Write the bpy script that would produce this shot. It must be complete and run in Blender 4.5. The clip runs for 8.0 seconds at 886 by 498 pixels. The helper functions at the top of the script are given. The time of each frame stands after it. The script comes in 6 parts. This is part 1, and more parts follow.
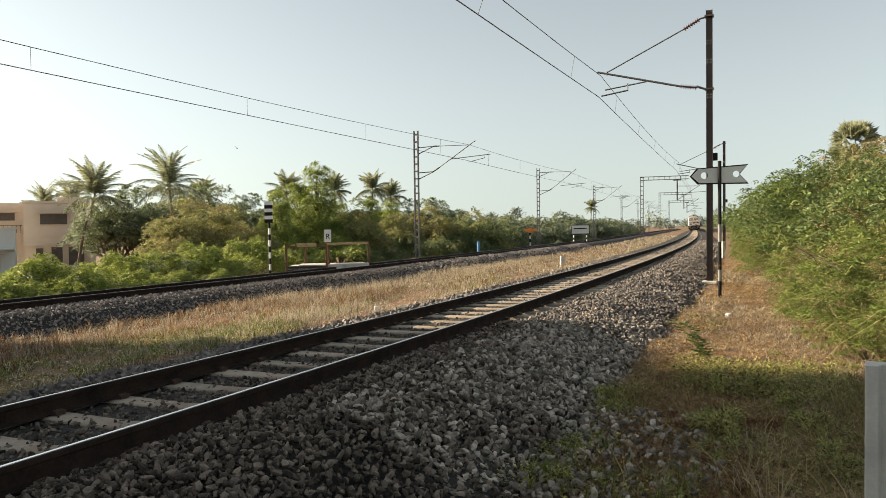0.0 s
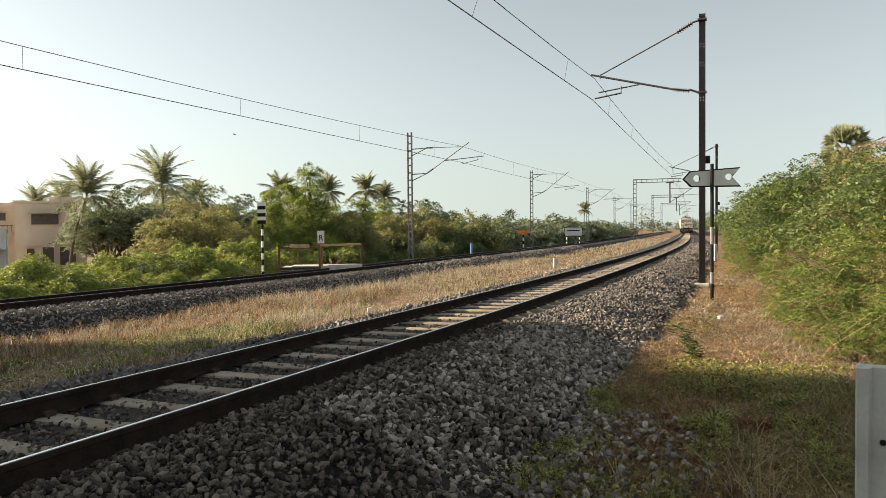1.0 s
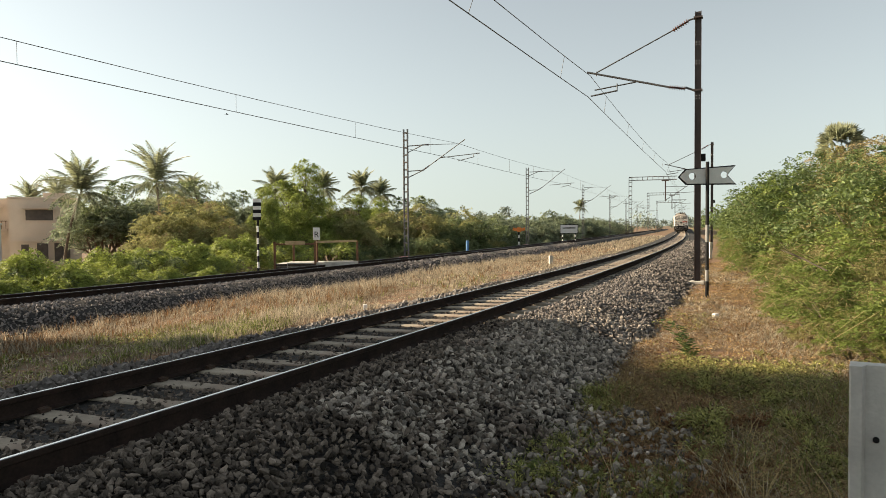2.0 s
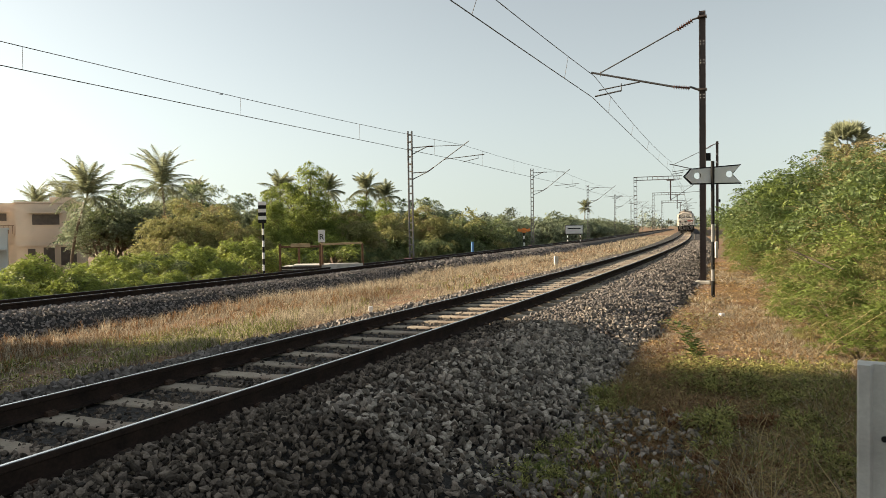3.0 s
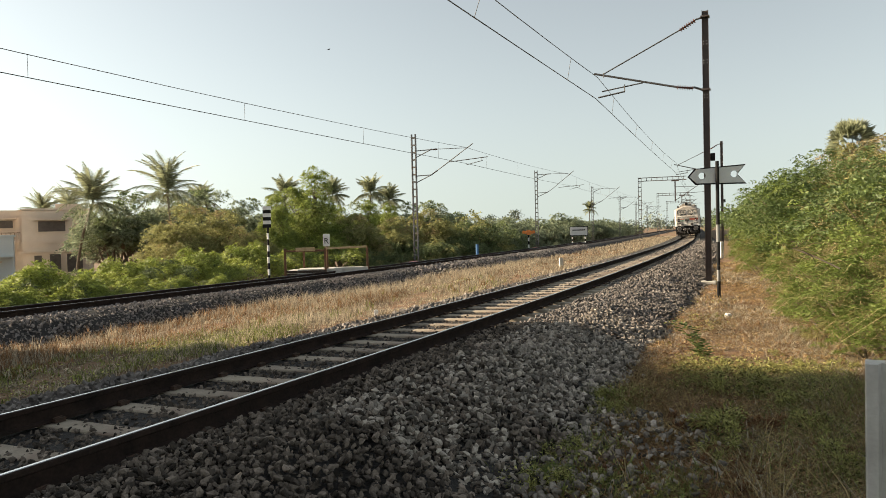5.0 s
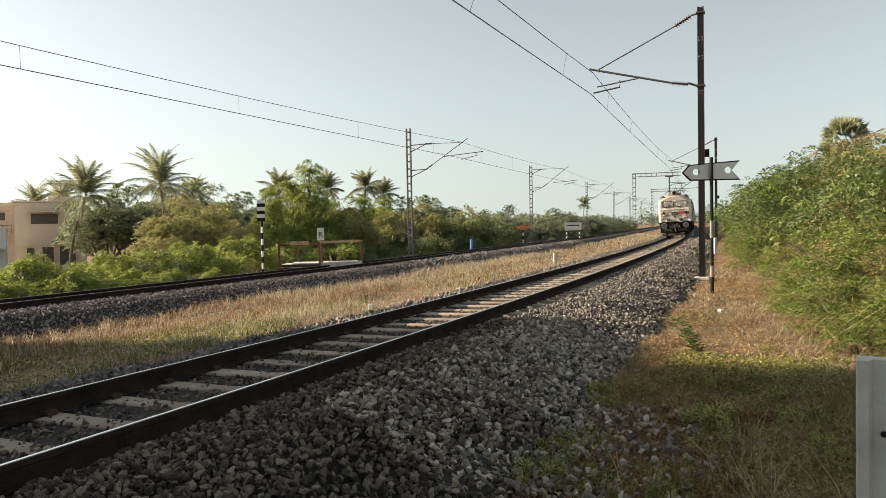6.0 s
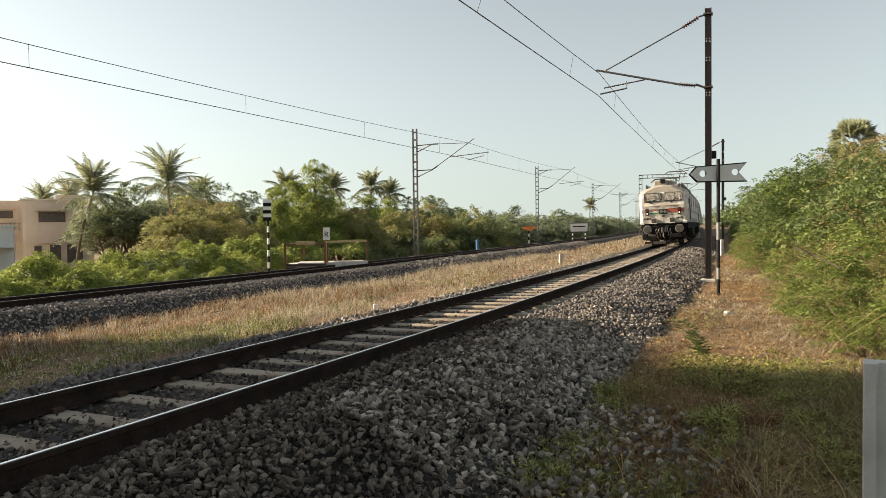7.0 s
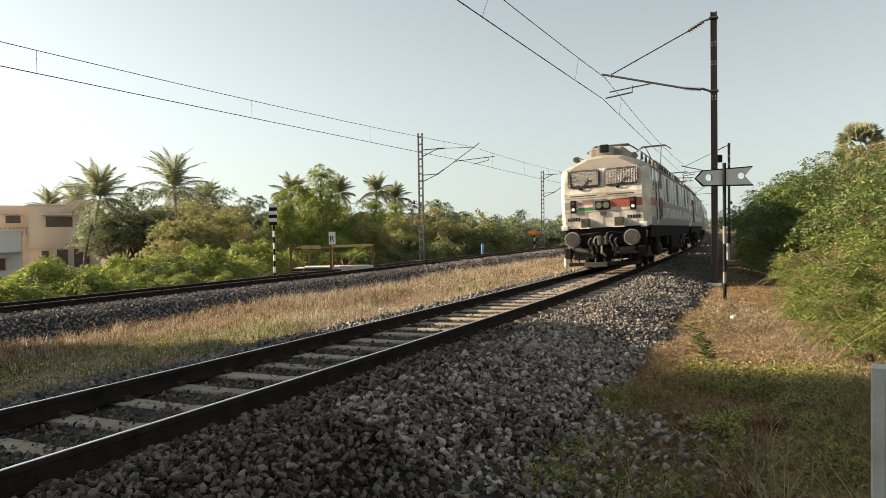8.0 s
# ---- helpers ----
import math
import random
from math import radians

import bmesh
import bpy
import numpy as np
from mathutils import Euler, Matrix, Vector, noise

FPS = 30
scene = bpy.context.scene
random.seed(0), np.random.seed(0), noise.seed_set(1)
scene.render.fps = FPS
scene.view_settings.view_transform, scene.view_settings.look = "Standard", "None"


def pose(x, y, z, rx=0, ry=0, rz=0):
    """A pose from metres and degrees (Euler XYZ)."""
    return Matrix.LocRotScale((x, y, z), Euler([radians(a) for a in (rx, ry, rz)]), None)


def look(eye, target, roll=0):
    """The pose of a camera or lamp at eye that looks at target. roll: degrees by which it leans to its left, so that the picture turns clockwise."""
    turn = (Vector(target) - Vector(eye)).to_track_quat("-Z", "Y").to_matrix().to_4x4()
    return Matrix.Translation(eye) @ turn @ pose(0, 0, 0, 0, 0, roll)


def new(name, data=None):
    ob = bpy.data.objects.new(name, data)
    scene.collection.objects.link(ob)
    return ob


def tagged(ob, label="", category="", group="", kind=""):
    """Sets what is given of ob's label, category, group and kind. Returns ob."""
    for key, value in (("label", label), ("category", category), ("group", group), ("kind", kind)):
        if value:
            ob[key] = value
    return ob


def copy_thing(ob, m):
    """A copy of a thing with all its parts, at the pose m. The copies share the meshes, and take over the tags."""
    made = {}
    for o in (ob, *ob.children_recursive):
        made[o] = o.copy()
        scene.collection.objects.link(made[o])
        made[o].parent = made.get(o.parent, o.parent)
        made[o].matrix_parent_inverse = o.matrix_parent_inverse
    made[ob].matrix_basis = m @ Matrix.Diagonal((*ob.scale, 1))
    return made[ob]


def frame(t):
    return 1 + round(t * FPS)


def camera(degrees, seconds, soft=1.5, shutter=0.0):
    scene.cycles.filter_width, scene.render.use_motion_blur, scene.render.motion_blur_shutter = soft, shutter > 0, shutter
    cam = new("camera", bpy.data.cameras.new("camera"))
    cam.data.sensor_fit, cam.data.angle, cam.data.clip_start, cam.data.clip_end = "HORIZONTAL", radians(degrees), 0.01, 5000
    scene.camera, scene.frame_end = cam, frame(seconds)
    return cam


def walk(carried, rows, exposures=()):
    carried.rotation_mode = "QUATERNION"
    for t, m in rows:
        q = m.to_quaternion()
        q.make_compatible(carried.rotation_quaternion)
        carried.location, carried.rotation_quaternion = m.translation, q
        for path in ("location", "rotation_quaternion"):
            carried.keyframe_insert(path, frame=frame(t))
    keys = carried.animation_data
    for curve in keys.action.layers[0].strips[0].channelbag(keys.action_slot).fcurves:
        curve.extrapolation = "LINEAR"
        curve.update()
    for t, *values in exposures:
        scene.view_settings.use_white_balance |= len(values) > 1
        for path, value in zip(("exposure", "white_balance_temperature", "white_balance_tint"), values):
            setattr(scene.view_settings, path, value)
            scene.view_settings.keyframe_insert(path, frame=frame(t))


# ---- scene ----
FOV = 63.73
cam = camera(FOV, 8.0, soft=0.7, shutter=0.3)
EYE_Z = 1.40
TURNS = [
    (0.0, 88.327, 0.777, 0.000), (0.5, 88.211, 0.861, -0.146), (1.0, 88.452, 0.565, -0.536), (1.5, 88.176, 0.350, -0.914),
    (3.0, 88.332, 0.816, -0.482), (3.5, 88.358, 1.054, -0.154), (4.0, 88.549, 1.350, -0.294), (4.5, 88.722, 1.444, -0.002),
    (6.0, 88.122, 1.079, -0.562), (6.5, 88.324, 0.853, -0.482), (7.0, 88.160, 0.757, -0.097), (7.5, 88.310, 0.831, 0.079),
    (8.0, 88.512, 0.819, 0.342)]
walk(cam, [(t, pose(0, 0, EYE_Z, a, b, c)) for t, a, b, c in TURNS], [(0.0, 1.28, 7200, 10), (8.0, 1.28, 7200, 10)])

# ---- light ----
SUN_AZ, SUN_EL = 77.0, 22.0     # degrees to the left of straight ahead, above the horizon
world = bpy.data.worlds.new("sky")
scene.world = world
world.use_nodes = True
wn = world.node_tree
sky = wn.nodes.new("ShaderNodeTexSky")
sky.sky_type, sky.sun_disc = "NISHITA", False
sky.sun_elevation, sky.sun_rotation = radians(SUN_EL), radians(-SUN_AZ)
sky.air_density, sky.dust_density, sky.ozone_density = 1.0, 1.2, 2.6
# the haze at the horizon: the sky is read a little above it
way, parts, square, lift, root, join = (wn.nodes.new("ShaderNode" + k) for k in ("TexCoord", "SeparateXYZ", "Math", "Math", "Math", "CombineXYZ"))
square.operation, lift.operation, root.operation = "MULTIPLY", "ADD", "SQRT"
lift.inputs[1].default_value = 0.008
wn.links.new(way.outputs["Generated"], parts.inputs[0])
wn.links.new(parts.outputs["Z"], square.inputs[0])
wn.links.new(parts.outputs["Z"], square.inputs[1])
wn.links.new(square.outputs[0], lift.inputs[0])
wn.links.new(lift.outputs[0], root.inputs[0])
for axis in "XY":
    wn.links.new(parts.outputs[axis], join.inputs[axis])
wn.links.new(root.outputs[0], join.inputs["Z"])
wn.links.new(join.outputs[0], sky.inputs["Vector"])
wn.nodes["Background"].inputs[1].default_value = 0.081
haze = wn.nodes.new("ShaderNodeHueSaturation")
haze.inputs["Saturation"].default_value = 0.47
wn.links.new(sky.outputs[0], haze.inputs["Color"])
tint = wn.nodes.new("ShaderNodeMix")
tint.data_type, tint.blend_type = "RGBA", "MULTIPLY"
tint.inputs["Factor"].default_value, tint.inputs["B"].default_value = 1.0, (0.960, 1.0, 0.962, 1)
wn.links.new(haze.outputs[0], tint.inputs["A"])
wn.links.new(tint.outputs["Result"], wn.nodes["Background"].inputs[0])
sun = new("sun", bpy.data.lights.new("sun", "SUN"))
sun.data.energy, sun.data.angle, sun.data.color = 5.0, radians(0.6), (1.0, 0.86, 0.68)
to_sun = Vector((-math.sin(radians(SUN_AZ)) * math.cos(radians(SUN_EL)), math.cos(radians(SUN_AZ)) * math.cos(radians(SUN_EL)), math.sin(radians(SUN_EL))))
sun.matrix_world = look(to_sun * 60, (0, 0, 0))


# ---- materials ----
def mat(name, a, b, scale=4.0, rough=0.8, metal=0.0, bump=0.3, fine=40.0, vary="", amount=0.5, through_light=0.0, spec=0.5, stain=None, stain_scale=1.2, stain_edge=0.6, detail=6.0):
    """Two base colours mixed by coarse and fine noise, with relief; vary: 'island' or 'object' shifts the value from piece to piece."""
    m = bpy.data.materials.new(name)
    m.use_nodes = True
    nt = m.node_tree
    N, L = nt.nodes, nt.links
    bsdf = N["Principled BSDF"]
    co = N.new("ShaderNodeTexCoord")
    n1 = N.new("ShaderNodeTexNoise")
    n1.inputs["Scale"].default_value, n1.inputs["Detail"].default_value = scale, detail
    n2 = N.new("ShaderNodeTexNoise")
    n2.inputs["Scale"].default_value, n2.inputs["Detail"].default_value = fine, 4.0
    geo = N.new("ShaderNodeNewGeometry")
    where = co.outputs["Object"]
    for n in (n1, n2):
        L.new(where, n.inputs["Vector"])
    add = N.new("ShaderNodeMath")
    add.operation = "MULTIPLY_ADD"
    L.new(n2.outputs[0], add.inputs[0])
    add.inputs[1].default_value = 0.6
    L.new(n1.outputs[0], add.inputs[2])
    ramp = N.new("ShaderNodeMapRange")
    ramp.inputs["From Min"].default_value, ramp.inputs["From Max"].default_value = 0.55, 1.05
    L.new(add.outputs[0], ramp.inputs["Value"])
    mix = N.new("ShaderNodeMix")
    mix.data_type = "RGBA"
    mix.inputs["A"].default_value, mix.inputs["B"].default_value = (*a, 1), (*b, 1)
    L.new(ramp.outputs[0], mix.inputs["Factor"])
    out = mix.outputs["Result"]
    if stain:
        n3 = N.new("ShaderNodeTexNoise")
        n3.inputs["Scale"].default_value, n3.inputs["Detail"].default_value = stain_scale, 5.0
        L.new(where, n3.inputs["Vector"])
        r3 = N.new("ShaderNodeMapRange")
        r3.inputs["From Min"].default_value, r3.inputs["From Max"].default_value = stain_edge - 0.12, stain_edge + 0.12
        L.new(n3.outputs[0], r3.inputs["Value"])
        m3 = N.new("ShaderNodeMix")
        m3.data_type = "RGBA"
        m3.inputs["B"].default_value = (*stain, 1)
        L.new(r3.outputs[0], m3.inputs["Factor"])
        L.new(out, m3.inputs["A"])
        out = m3.outputs["Result"]
    if vary:
        rnd = geo.outputs["Random Per Island"] if vary == "island" else N.new("ShaderNodeObjectInfo").outputs["Random"]
        span = N.new("ShaderNodeMapRange")
        span.inputs["To Min"].default_value, span.inputs["To Max"].default_value = 1 - amount, 1 + amount
        L.new(rnd, span.inputs["Value"])
        hsv = N.new("ShaderNodeHueSaturation")
        L.new(out, hsv.inputs["Color"])
        L.new(span.outputs[0], hsv.inputs["Value"])
        out = hsv.outputs["Color"]
    L.new(out, bsdf.inputs["Base Color"])
    bsdf.inputs["Roughness"].default_value, bsdf.inputs["Metallic"].default_value = rough, metal
    bsdf.inputs["Specular IOR Level"].default_value = spec
    if bump:
        bp = N.new("ShaderNodeBump")
        bp.inputs["Strength"].default_value, bp.inputs["Distance"].default_value = bump, 0.02
        L.new(add.outputs[0], bp.inputs["Height"])
        L.new(bp.outputs[0], bsdf.inputs["Normal"])
    if through_light:
        tr = N.new("ShaderNodeBsdfTranslucent")
        L.new(out, tr.inputs["Color"])
        sh = N.new("ShaderNodeMixShader")
        sh.inputs[0].default_value = through_light
        L.new(bsdf.outputs[0], sh.inputs[1])
        L.new(tr.outputs[0], sh.inputs[2])
        L.new(sh.outputs[0], N["Material Output"].inputs["Surface"])
    return m


def glow(name, colour, strength):
    m = bpy.data.materials.new(name)
    m.use_nodes = True
    b = m.node_tree.nodes["Principled BSDF"]
    b.inputs["Base Color"].default_value = (*colour, 1)
    b.inputs["Emission Color"].default_value, b.inputs["Emission Strength"].default_value = (*colour, 1), strength
    return m


M_EARTH = mat("dry earth and litter", (0.075, 0.037, 0.02), (0.27, 0.152, 0.075), 2.3, 0.95, 0, 1.0, 22, stain=(0.10, 0.075, 0.032), stain_scale=0.5, stain_edge=0.56)
# near black, standing in for the shade between the stones
M_BALLAST_GAPS = mat("ballast bed", (0.008, 0.007, 0.006), (0.026, 0.022, 0.018), 14, 0.9, 0, 1.0, 28)
# granite split at the shadow's edge: paled within the shade, pinkish where sun falls
M_STONE = mat("crushed granite paled for the shade", (0.150, 0.129, 0.108), (0.365, 0.323, 0.272), 6, 0.9, 0, 0.5, 60, vary="island", amount=0.75, spec=0.2, stain=(0.13, 0.085, 0.065), stain_scale=0.9, stain_edge=0.66)
# rust dust near the rails; its darkness also deepens shade nearest the camera
M_STONE_BROWN = mat("rust-dusted granite, darkened for near shade", (0.056, 0.045, 0.036), (0.175, 0.143, 0.115), 6, 0.9, 0, 0.5, 60, vary="island", amount=0.85, spec=0.2)
M_STONE_MID = mat("pinkish sun-toned granite", (0.085, 0.074, 0.066), (0.205, 0.18, 0.16), 6, 0.8, 0, 0.5, 60, vary="island", amount=0.5)
M_STONE_FAR = mat("brownish far ballast", (0.13, 0.115, 0.108), (0.25, 0.225, 0.212), 6, 0.9, 0, 0.4, 60, vary="island", amount=0.4)
M_RUST = mat("rusty rail steel", (0.016, 0.011, 0.009), (0.038, 0.024, 0.018), 5, 0.95, 0.0, 0.3, 40, spec=0.15)
M_HEAD = mat("polished rail head", (0.55, 0.54, 0.52), (0.68, 0.67, 0.66), 3, 0.22, 1.0, 0.05, 30)
M_SLEEPER = mat("weathered concrete", (0.24, 0.20, 0.152), (0.385, 0.325, 0.25), 5, 0.9, 0, 0.35, 50, vary="object", amount=0.22, stain=(0.20, 0.145, 0.11), stain_scale=1.6, stain_edge=0.58)
M_CLIP = mat("rusty clip steel", (0.04, 0.025, 0.018), (0.09, 0.05, 0.03), 20, 0.7, 0.4, 0.2, 90)
M_CONCRETE = mat("grey precast concrete", (0.44, 0.425, 0.385), (0.58, 0.56, 0.51), 3, 0.9, 0, 0.25, 45, stain=(0.33, 0.31, 0.28), stain_scale=3, stain_edge=0.6)
M_MAST_DARK = mat("brown painted mast steel", (0.060, 0.046, 0.042), (0.10, 0.075, 0.066), 2.5, 0.55, 0.3, 0.1, 40)
M_MAST_GREY = mat("galvanised lattice steel", (0.085, 0.085, 0.087), (0.16, 0.16, 0.16), 3, 0.55, 0.4, 0.1, 40, stain=(0.17, 0.12, 0.09), stain_scale=1.5, stain_edge=0.62)
M_TUBE = mat("galvanised tube", (0.075, 0.075, 0.075), (0.13, 0.13, 0.13), 6, 0.5, 0.5, 0.05, 40)
M_WIRE = mat("weathered copper wire", (0.075, 0.07, 0.066), (0.12, 0.115, 0.11), 8, 0.6, 0.3, 0, 40)
M_INSUL = mat("brown glazed porcelain", (0.045, 0.018, 0.014), (0.07, 0.028, 0.02), 8, 0.2, 0, 0, 40)
M_BLACK = mat("black paint", (0.008, 0.008, 0.008), (0.018, 0.018, 0.018), 6, 0.8, 0, 0.1, 50, spec=0.2)
M_WHITE = mat("white paint", (0.66, 0.65, 0.62), (0.80, 0.79, 0.77), 6, 0.6, 0, 0.1, 50)
M_SIGN_GREY = mat("faded grey sign face", (0.58, 0.58, 0.56), (0.70, 0.70, 0.675), 3, 0.6, 0, 0.1, 40)
M_BAND = mat("dull grey band paint", (0.17, 0.17, 0.165), (0.25, 0.25, 0.24), 6, 0.6, 0, 0.1, 50)
M_PINK = mat("faded red foundation paint", (0.50, 0.20, 0.19), (0.66, 0.32, 0.30), 5, 0.8, 0, 0.2, 40)
M_RUSTY = mat("rusty angle iron", (0.10, 0.05, 0.03), (0.22, 0.12, 0.06), 8, 0.85, 0.2, 0.2, 60)
M_WOOD = mat("sun-bleached plank", (0.34, 0.24, 0.13), (0.50, 0.37, 0.22), 9, 0.85, 0, 0.2, 60)
M_ORANGE = mat("orange board paint", (0.70, 0.20, 0.04), (0.80, 0.28, 0.07), 6, 0.6, 0, 0.1, 40)
LEAF = {
    "fresh": mat("fresh feathery leaves", (0.19, 0.235, 0.05), (0.36, 0.41, 0.105), 0.8, 0.6, 0, 0, 6, "island", 0.5, 0.32, 0.25),
    "lush": mat("lush green leaves", (0.14, 0.185, 0.045), (0.30, 0.35, 0.10), 0.8, 0.6, 0, 0, 4, "island", 0.4, 0.48, 0.25),
    # greyed and lifted a little in place of haze
    "deep": mat("deep green leaves", (0.11, 0.145, 0.065), (0.22, 0.26, 0.115), 0.6, 0.55, 0, 0, 6, "island", 0.5, 0.46, 0.3),
    "thorn": mat("dark thorn leaves", (0.06, 0.10, 0.032), (0.17, 0.22, 0.075), 0.8, 0.55, 0, 0, 3, "island", 0.32, 0.25, 0.3),
    "olive": mat("olive leaves", (0.21, 0.215, 0.085), (0.38, 0.37, 0.16), 0.6, 0.65, 0, 0, 6, "island", 0.4, 0.48, 0.25),
    "dry": mat("dry brown leaves", (0.23, 0.185, 0.095), (0.40, 0.325, 0.18), 0.8, 0.8, 0, 0, 6, "island", 0.4, 0.35, 0.2),
    # pale grey tint stands in for distance haze over far trees and bushes
    "haze": mat("far leaves paled for haze", (0.17, 0.205, 0.13), (0.30, 0.34, 0.22), 0.6, 0.7, 0, 0, 6, "island", 0.5, 0.48, 0.2),
    "palm": mat("palm leaflets", (0.17, 0.19, 0.11), (0.31, 0.325, 0.20), 0.5, 0.5, 0, 0, 6, "island", 0.5, 0.42, 0.4)}
M_STRAW = mat("straw-coloured dry grass", (0.28, 0.238, 0.17), (0.46, 0.395, 0.295), 0.5, 0.8, 0, 0, 8, "island", 0.65, 0.35, 0.2)
M_RUSSET = mat("russet dry grass", (0.18, 0.098, 0.048), (0.33, 0.195, 0.098), 0.5, 0.8, 0, 0, 8, "island", 0.65, 0.3, 0.2)
M_STALK = mat("olive-brown dry stalks", (0.22, 0.165, 0.075), (0.39, 0.295, 0.145), 0.5, 0.8, 0, 0, 8, "island", 0.65, 0.35, 0.2)
M_LITTER = mat("brown leaf litter", (0.22, 0.146, 0.07), (0.40, 0.275, 0.14), 0.8, 0.8, 0, 0, 6, "island", 0.6, 0.3, 0.2)
M_WEED = mat("sun-tired green weeds", (0.19, 0.195, 0.062), (0.37, 0.35, 0.13), 0.9, 0.7, 0, 0, 6, "island", 0.85, 0.35, 0.2)
LEAF["weed"] = M_WEED
LEAF["shrub"] = mat("shrub leaves", (0.085, 0.124, 0.026), (0.205, 0.255, 0.064), 0.9, 0.6, 0, 0, 3, "island", 0.32, 0.28, 0.25)
LEAF["tired"] = mat("sun-tired shrub leaves", (0.128, 0.128, 0.046), (0.285, 0.258, 0.102), 0.9, 0.65, 0, 0, 3, "island", 0.32, 0.28, 0.25)
M_GRASS = mat("green grass", (0.115, 0.15, 0.036), (0.25, 0.275, 0.08), 0.7, 0.7, 0, 0, 8, "island", 0.7, 0.35, 0.2)
M_BARK = mat("grey-brown bark", (0.10, 0.075, 0.05), (0.20, 0.16, 0.12), 9, 0.95, 0, 0.6, 40)


# ---- building helpers ----
def part(name, bm, material, parent=None, label="", smooth=False):
    me = bpy.data.meshes.new(name)
    bm.to_mesh(me)
    bm.free()
    me.materials.append(material)
    if smooth:
        me.shade_smooth()
    ob = new(name, me)
    if parent is not None:
        ob.parent = parent
    if label:
        tagged(ob, label)
    return ob


def empty(name, m=None):
    ob = new(name)
    if m is not None:
        ob.matrix_world = m
    return ob


def box(bm, c, s, bevel=0.0, turn=None):
    m = Matrix.Translation(c) @ (turn if turn is not None else Matrix()) @ Matrix.Diagonal((s[0], s[1], s[2], 1))
    g = bmesh.ops.create_cube(bm, size=1.0, matrix=m)
    if bevel:
        es = list({e for v in g["verts"] for e in v.link_edges})
        bmesh.ops.bevel(bm, geom=es, offset=bevel, segments=2, affect="EDGES", profile=0.5)
    return bm


def rod(bm, p, q, r0, r1=None, n=8):
    p, q = Vector(p), Vector(q)
    d = q - p
    m = Matrix.Translation((p + q) / 2) @ d.to_track_quat("Z", "Y").to_matrix().to_4x4()
    bmesh.ops.create_cone(bm, cap_ends=True, segments=n, radius1=r0, radius2=r0 if r1 is None else r1, depth=d.length, matrix=m)
    return bm


def slab(bm, pts, axis, lo, hi):
    """A flat outline pts pushed from lo to hi along an axis (0, 1 or 2)."""
    def put(a, b, k):
        v = [a, b]
        v.insert(axis, k)
        return bm.verts.new(v)
    A, B = [put(a, b, lo) for a, b in pts], [put(a, b, hi) for a, b in pts]
    n = len(pts)
    bm.faces.new(A)
    bm.faces.new(B[::-1])
    for i in range(n):
        bm.faces.new((A[i], B[i], B[(i + 1) % n], A[(i + 1) % n]))
    bmesh.ops.recalc_face_normals(bm, faces=bm.faces[:])
    return bm


def np_mesh(name, verts, faces, material, smooth=False):
    """A mesh from arrays: verts (n, 3), faces (m, 3 or 4)."""
    me = bpy.data.meshes.new(name)
    v, f = np.asarray(verts, dtype=np.float32), np.asarray(faces, dtype=np.int32)
    k = f.shape[1]
    me.vertices.add(len(v))
    me.vertices.foreach_set("co", v.ravel())
    me.loops.add(f.size)
    me.loops.foreach_set("vertex_index", f.ravel())
    me.polygons.add(len(f))
    me.polygons.foreach_set("loop_start", np.arange(0, f.size, k, dtype=np.int32))
    me.update(calc_edges=True)
    me.materials.append(material)
    if smooth:
        me.shade_smooth()
    else:
        me.shade_flat()
    return me


def sweep(name, section, path, material, smooth=False):
    """A closed outline (o, z) swept along path: a list of functions' rows (x, y, z, heading, cant)."""
    k = len(section)
    V = []
    for x, y, z, th, cant in path:
        for o, h in section:
            V.append((x - math.sin(th) * o, y + math.cos(th) * o, z + h - o * cant))
    F = []
    for i in range(len(path) - 1):
        for j in range(k):
            a, b = i * k + j, i * k + (j + 1) % k
            F.append((a, b, b + k, a + k))
    return np_mesh(name, V, F, material, smooth)


# ---- the line of the tracks ----
ST = np.arange(-80.0, 460.0, 0.5)
KAPPA = np.interp(ST, [-80, -13, -12, 20, 60, 120, 200, 330], [0.0, 0.0, 0.00366, 0.00113, 0.00071, 0.00011, -0.00004, -0.00004])
HEAD = np.cumsum(KAPPA) * 0.5
I0 = int(80 / 0.5)
HEAD = HEAD - HEAD[I0] + radians(64.715) - 0.0024 * np.clip(ST / 8.0, 0, 1)
LX, LY = np.cumsum(np.cos(HEAD)) * 0.5, np.cumsum(np.sin(HEAD)) * 0.5
LX, LY = LX - LX[I0] - 3.357, LY - LY[I0] + 4.631
GRADE, CANT = -0.00121, 0.0733 / 1.743
TWO, TWO_Z = 11.25, -0.16       # the second track: to the left of the first, and lower


def line(s, o=0.0):
    """x, y, z of the rail level and heading at s metres along the first track, o metres to its left."""
    x, y, th = np.interp(s, ST, LX), np.interp(s, ST, LY), np.interp(s, ST, HEAD)
    return float(x - math.sin(th) * o), float(y + math.cos(th) * o), GRADE * max(s, -20.0), float(th)


def along(a, b, step, o=0.0, dz=0.0, cant=CANT):
    rows = []
    for s in np.arange(a, b + step * 0.5, step):
        x, y, z, th = line(s, o)
        rows.append((x, y, z + dz, th, cant))
    return rows


def frame_at(s, o, z=0.0):
    """A pose on the line: local x runs along the track away from the camera, y to its left."""
    x, y, gz, th = line(s, o)
    return pose(x, y, gz + z, 0, 0, math.degrees(th))


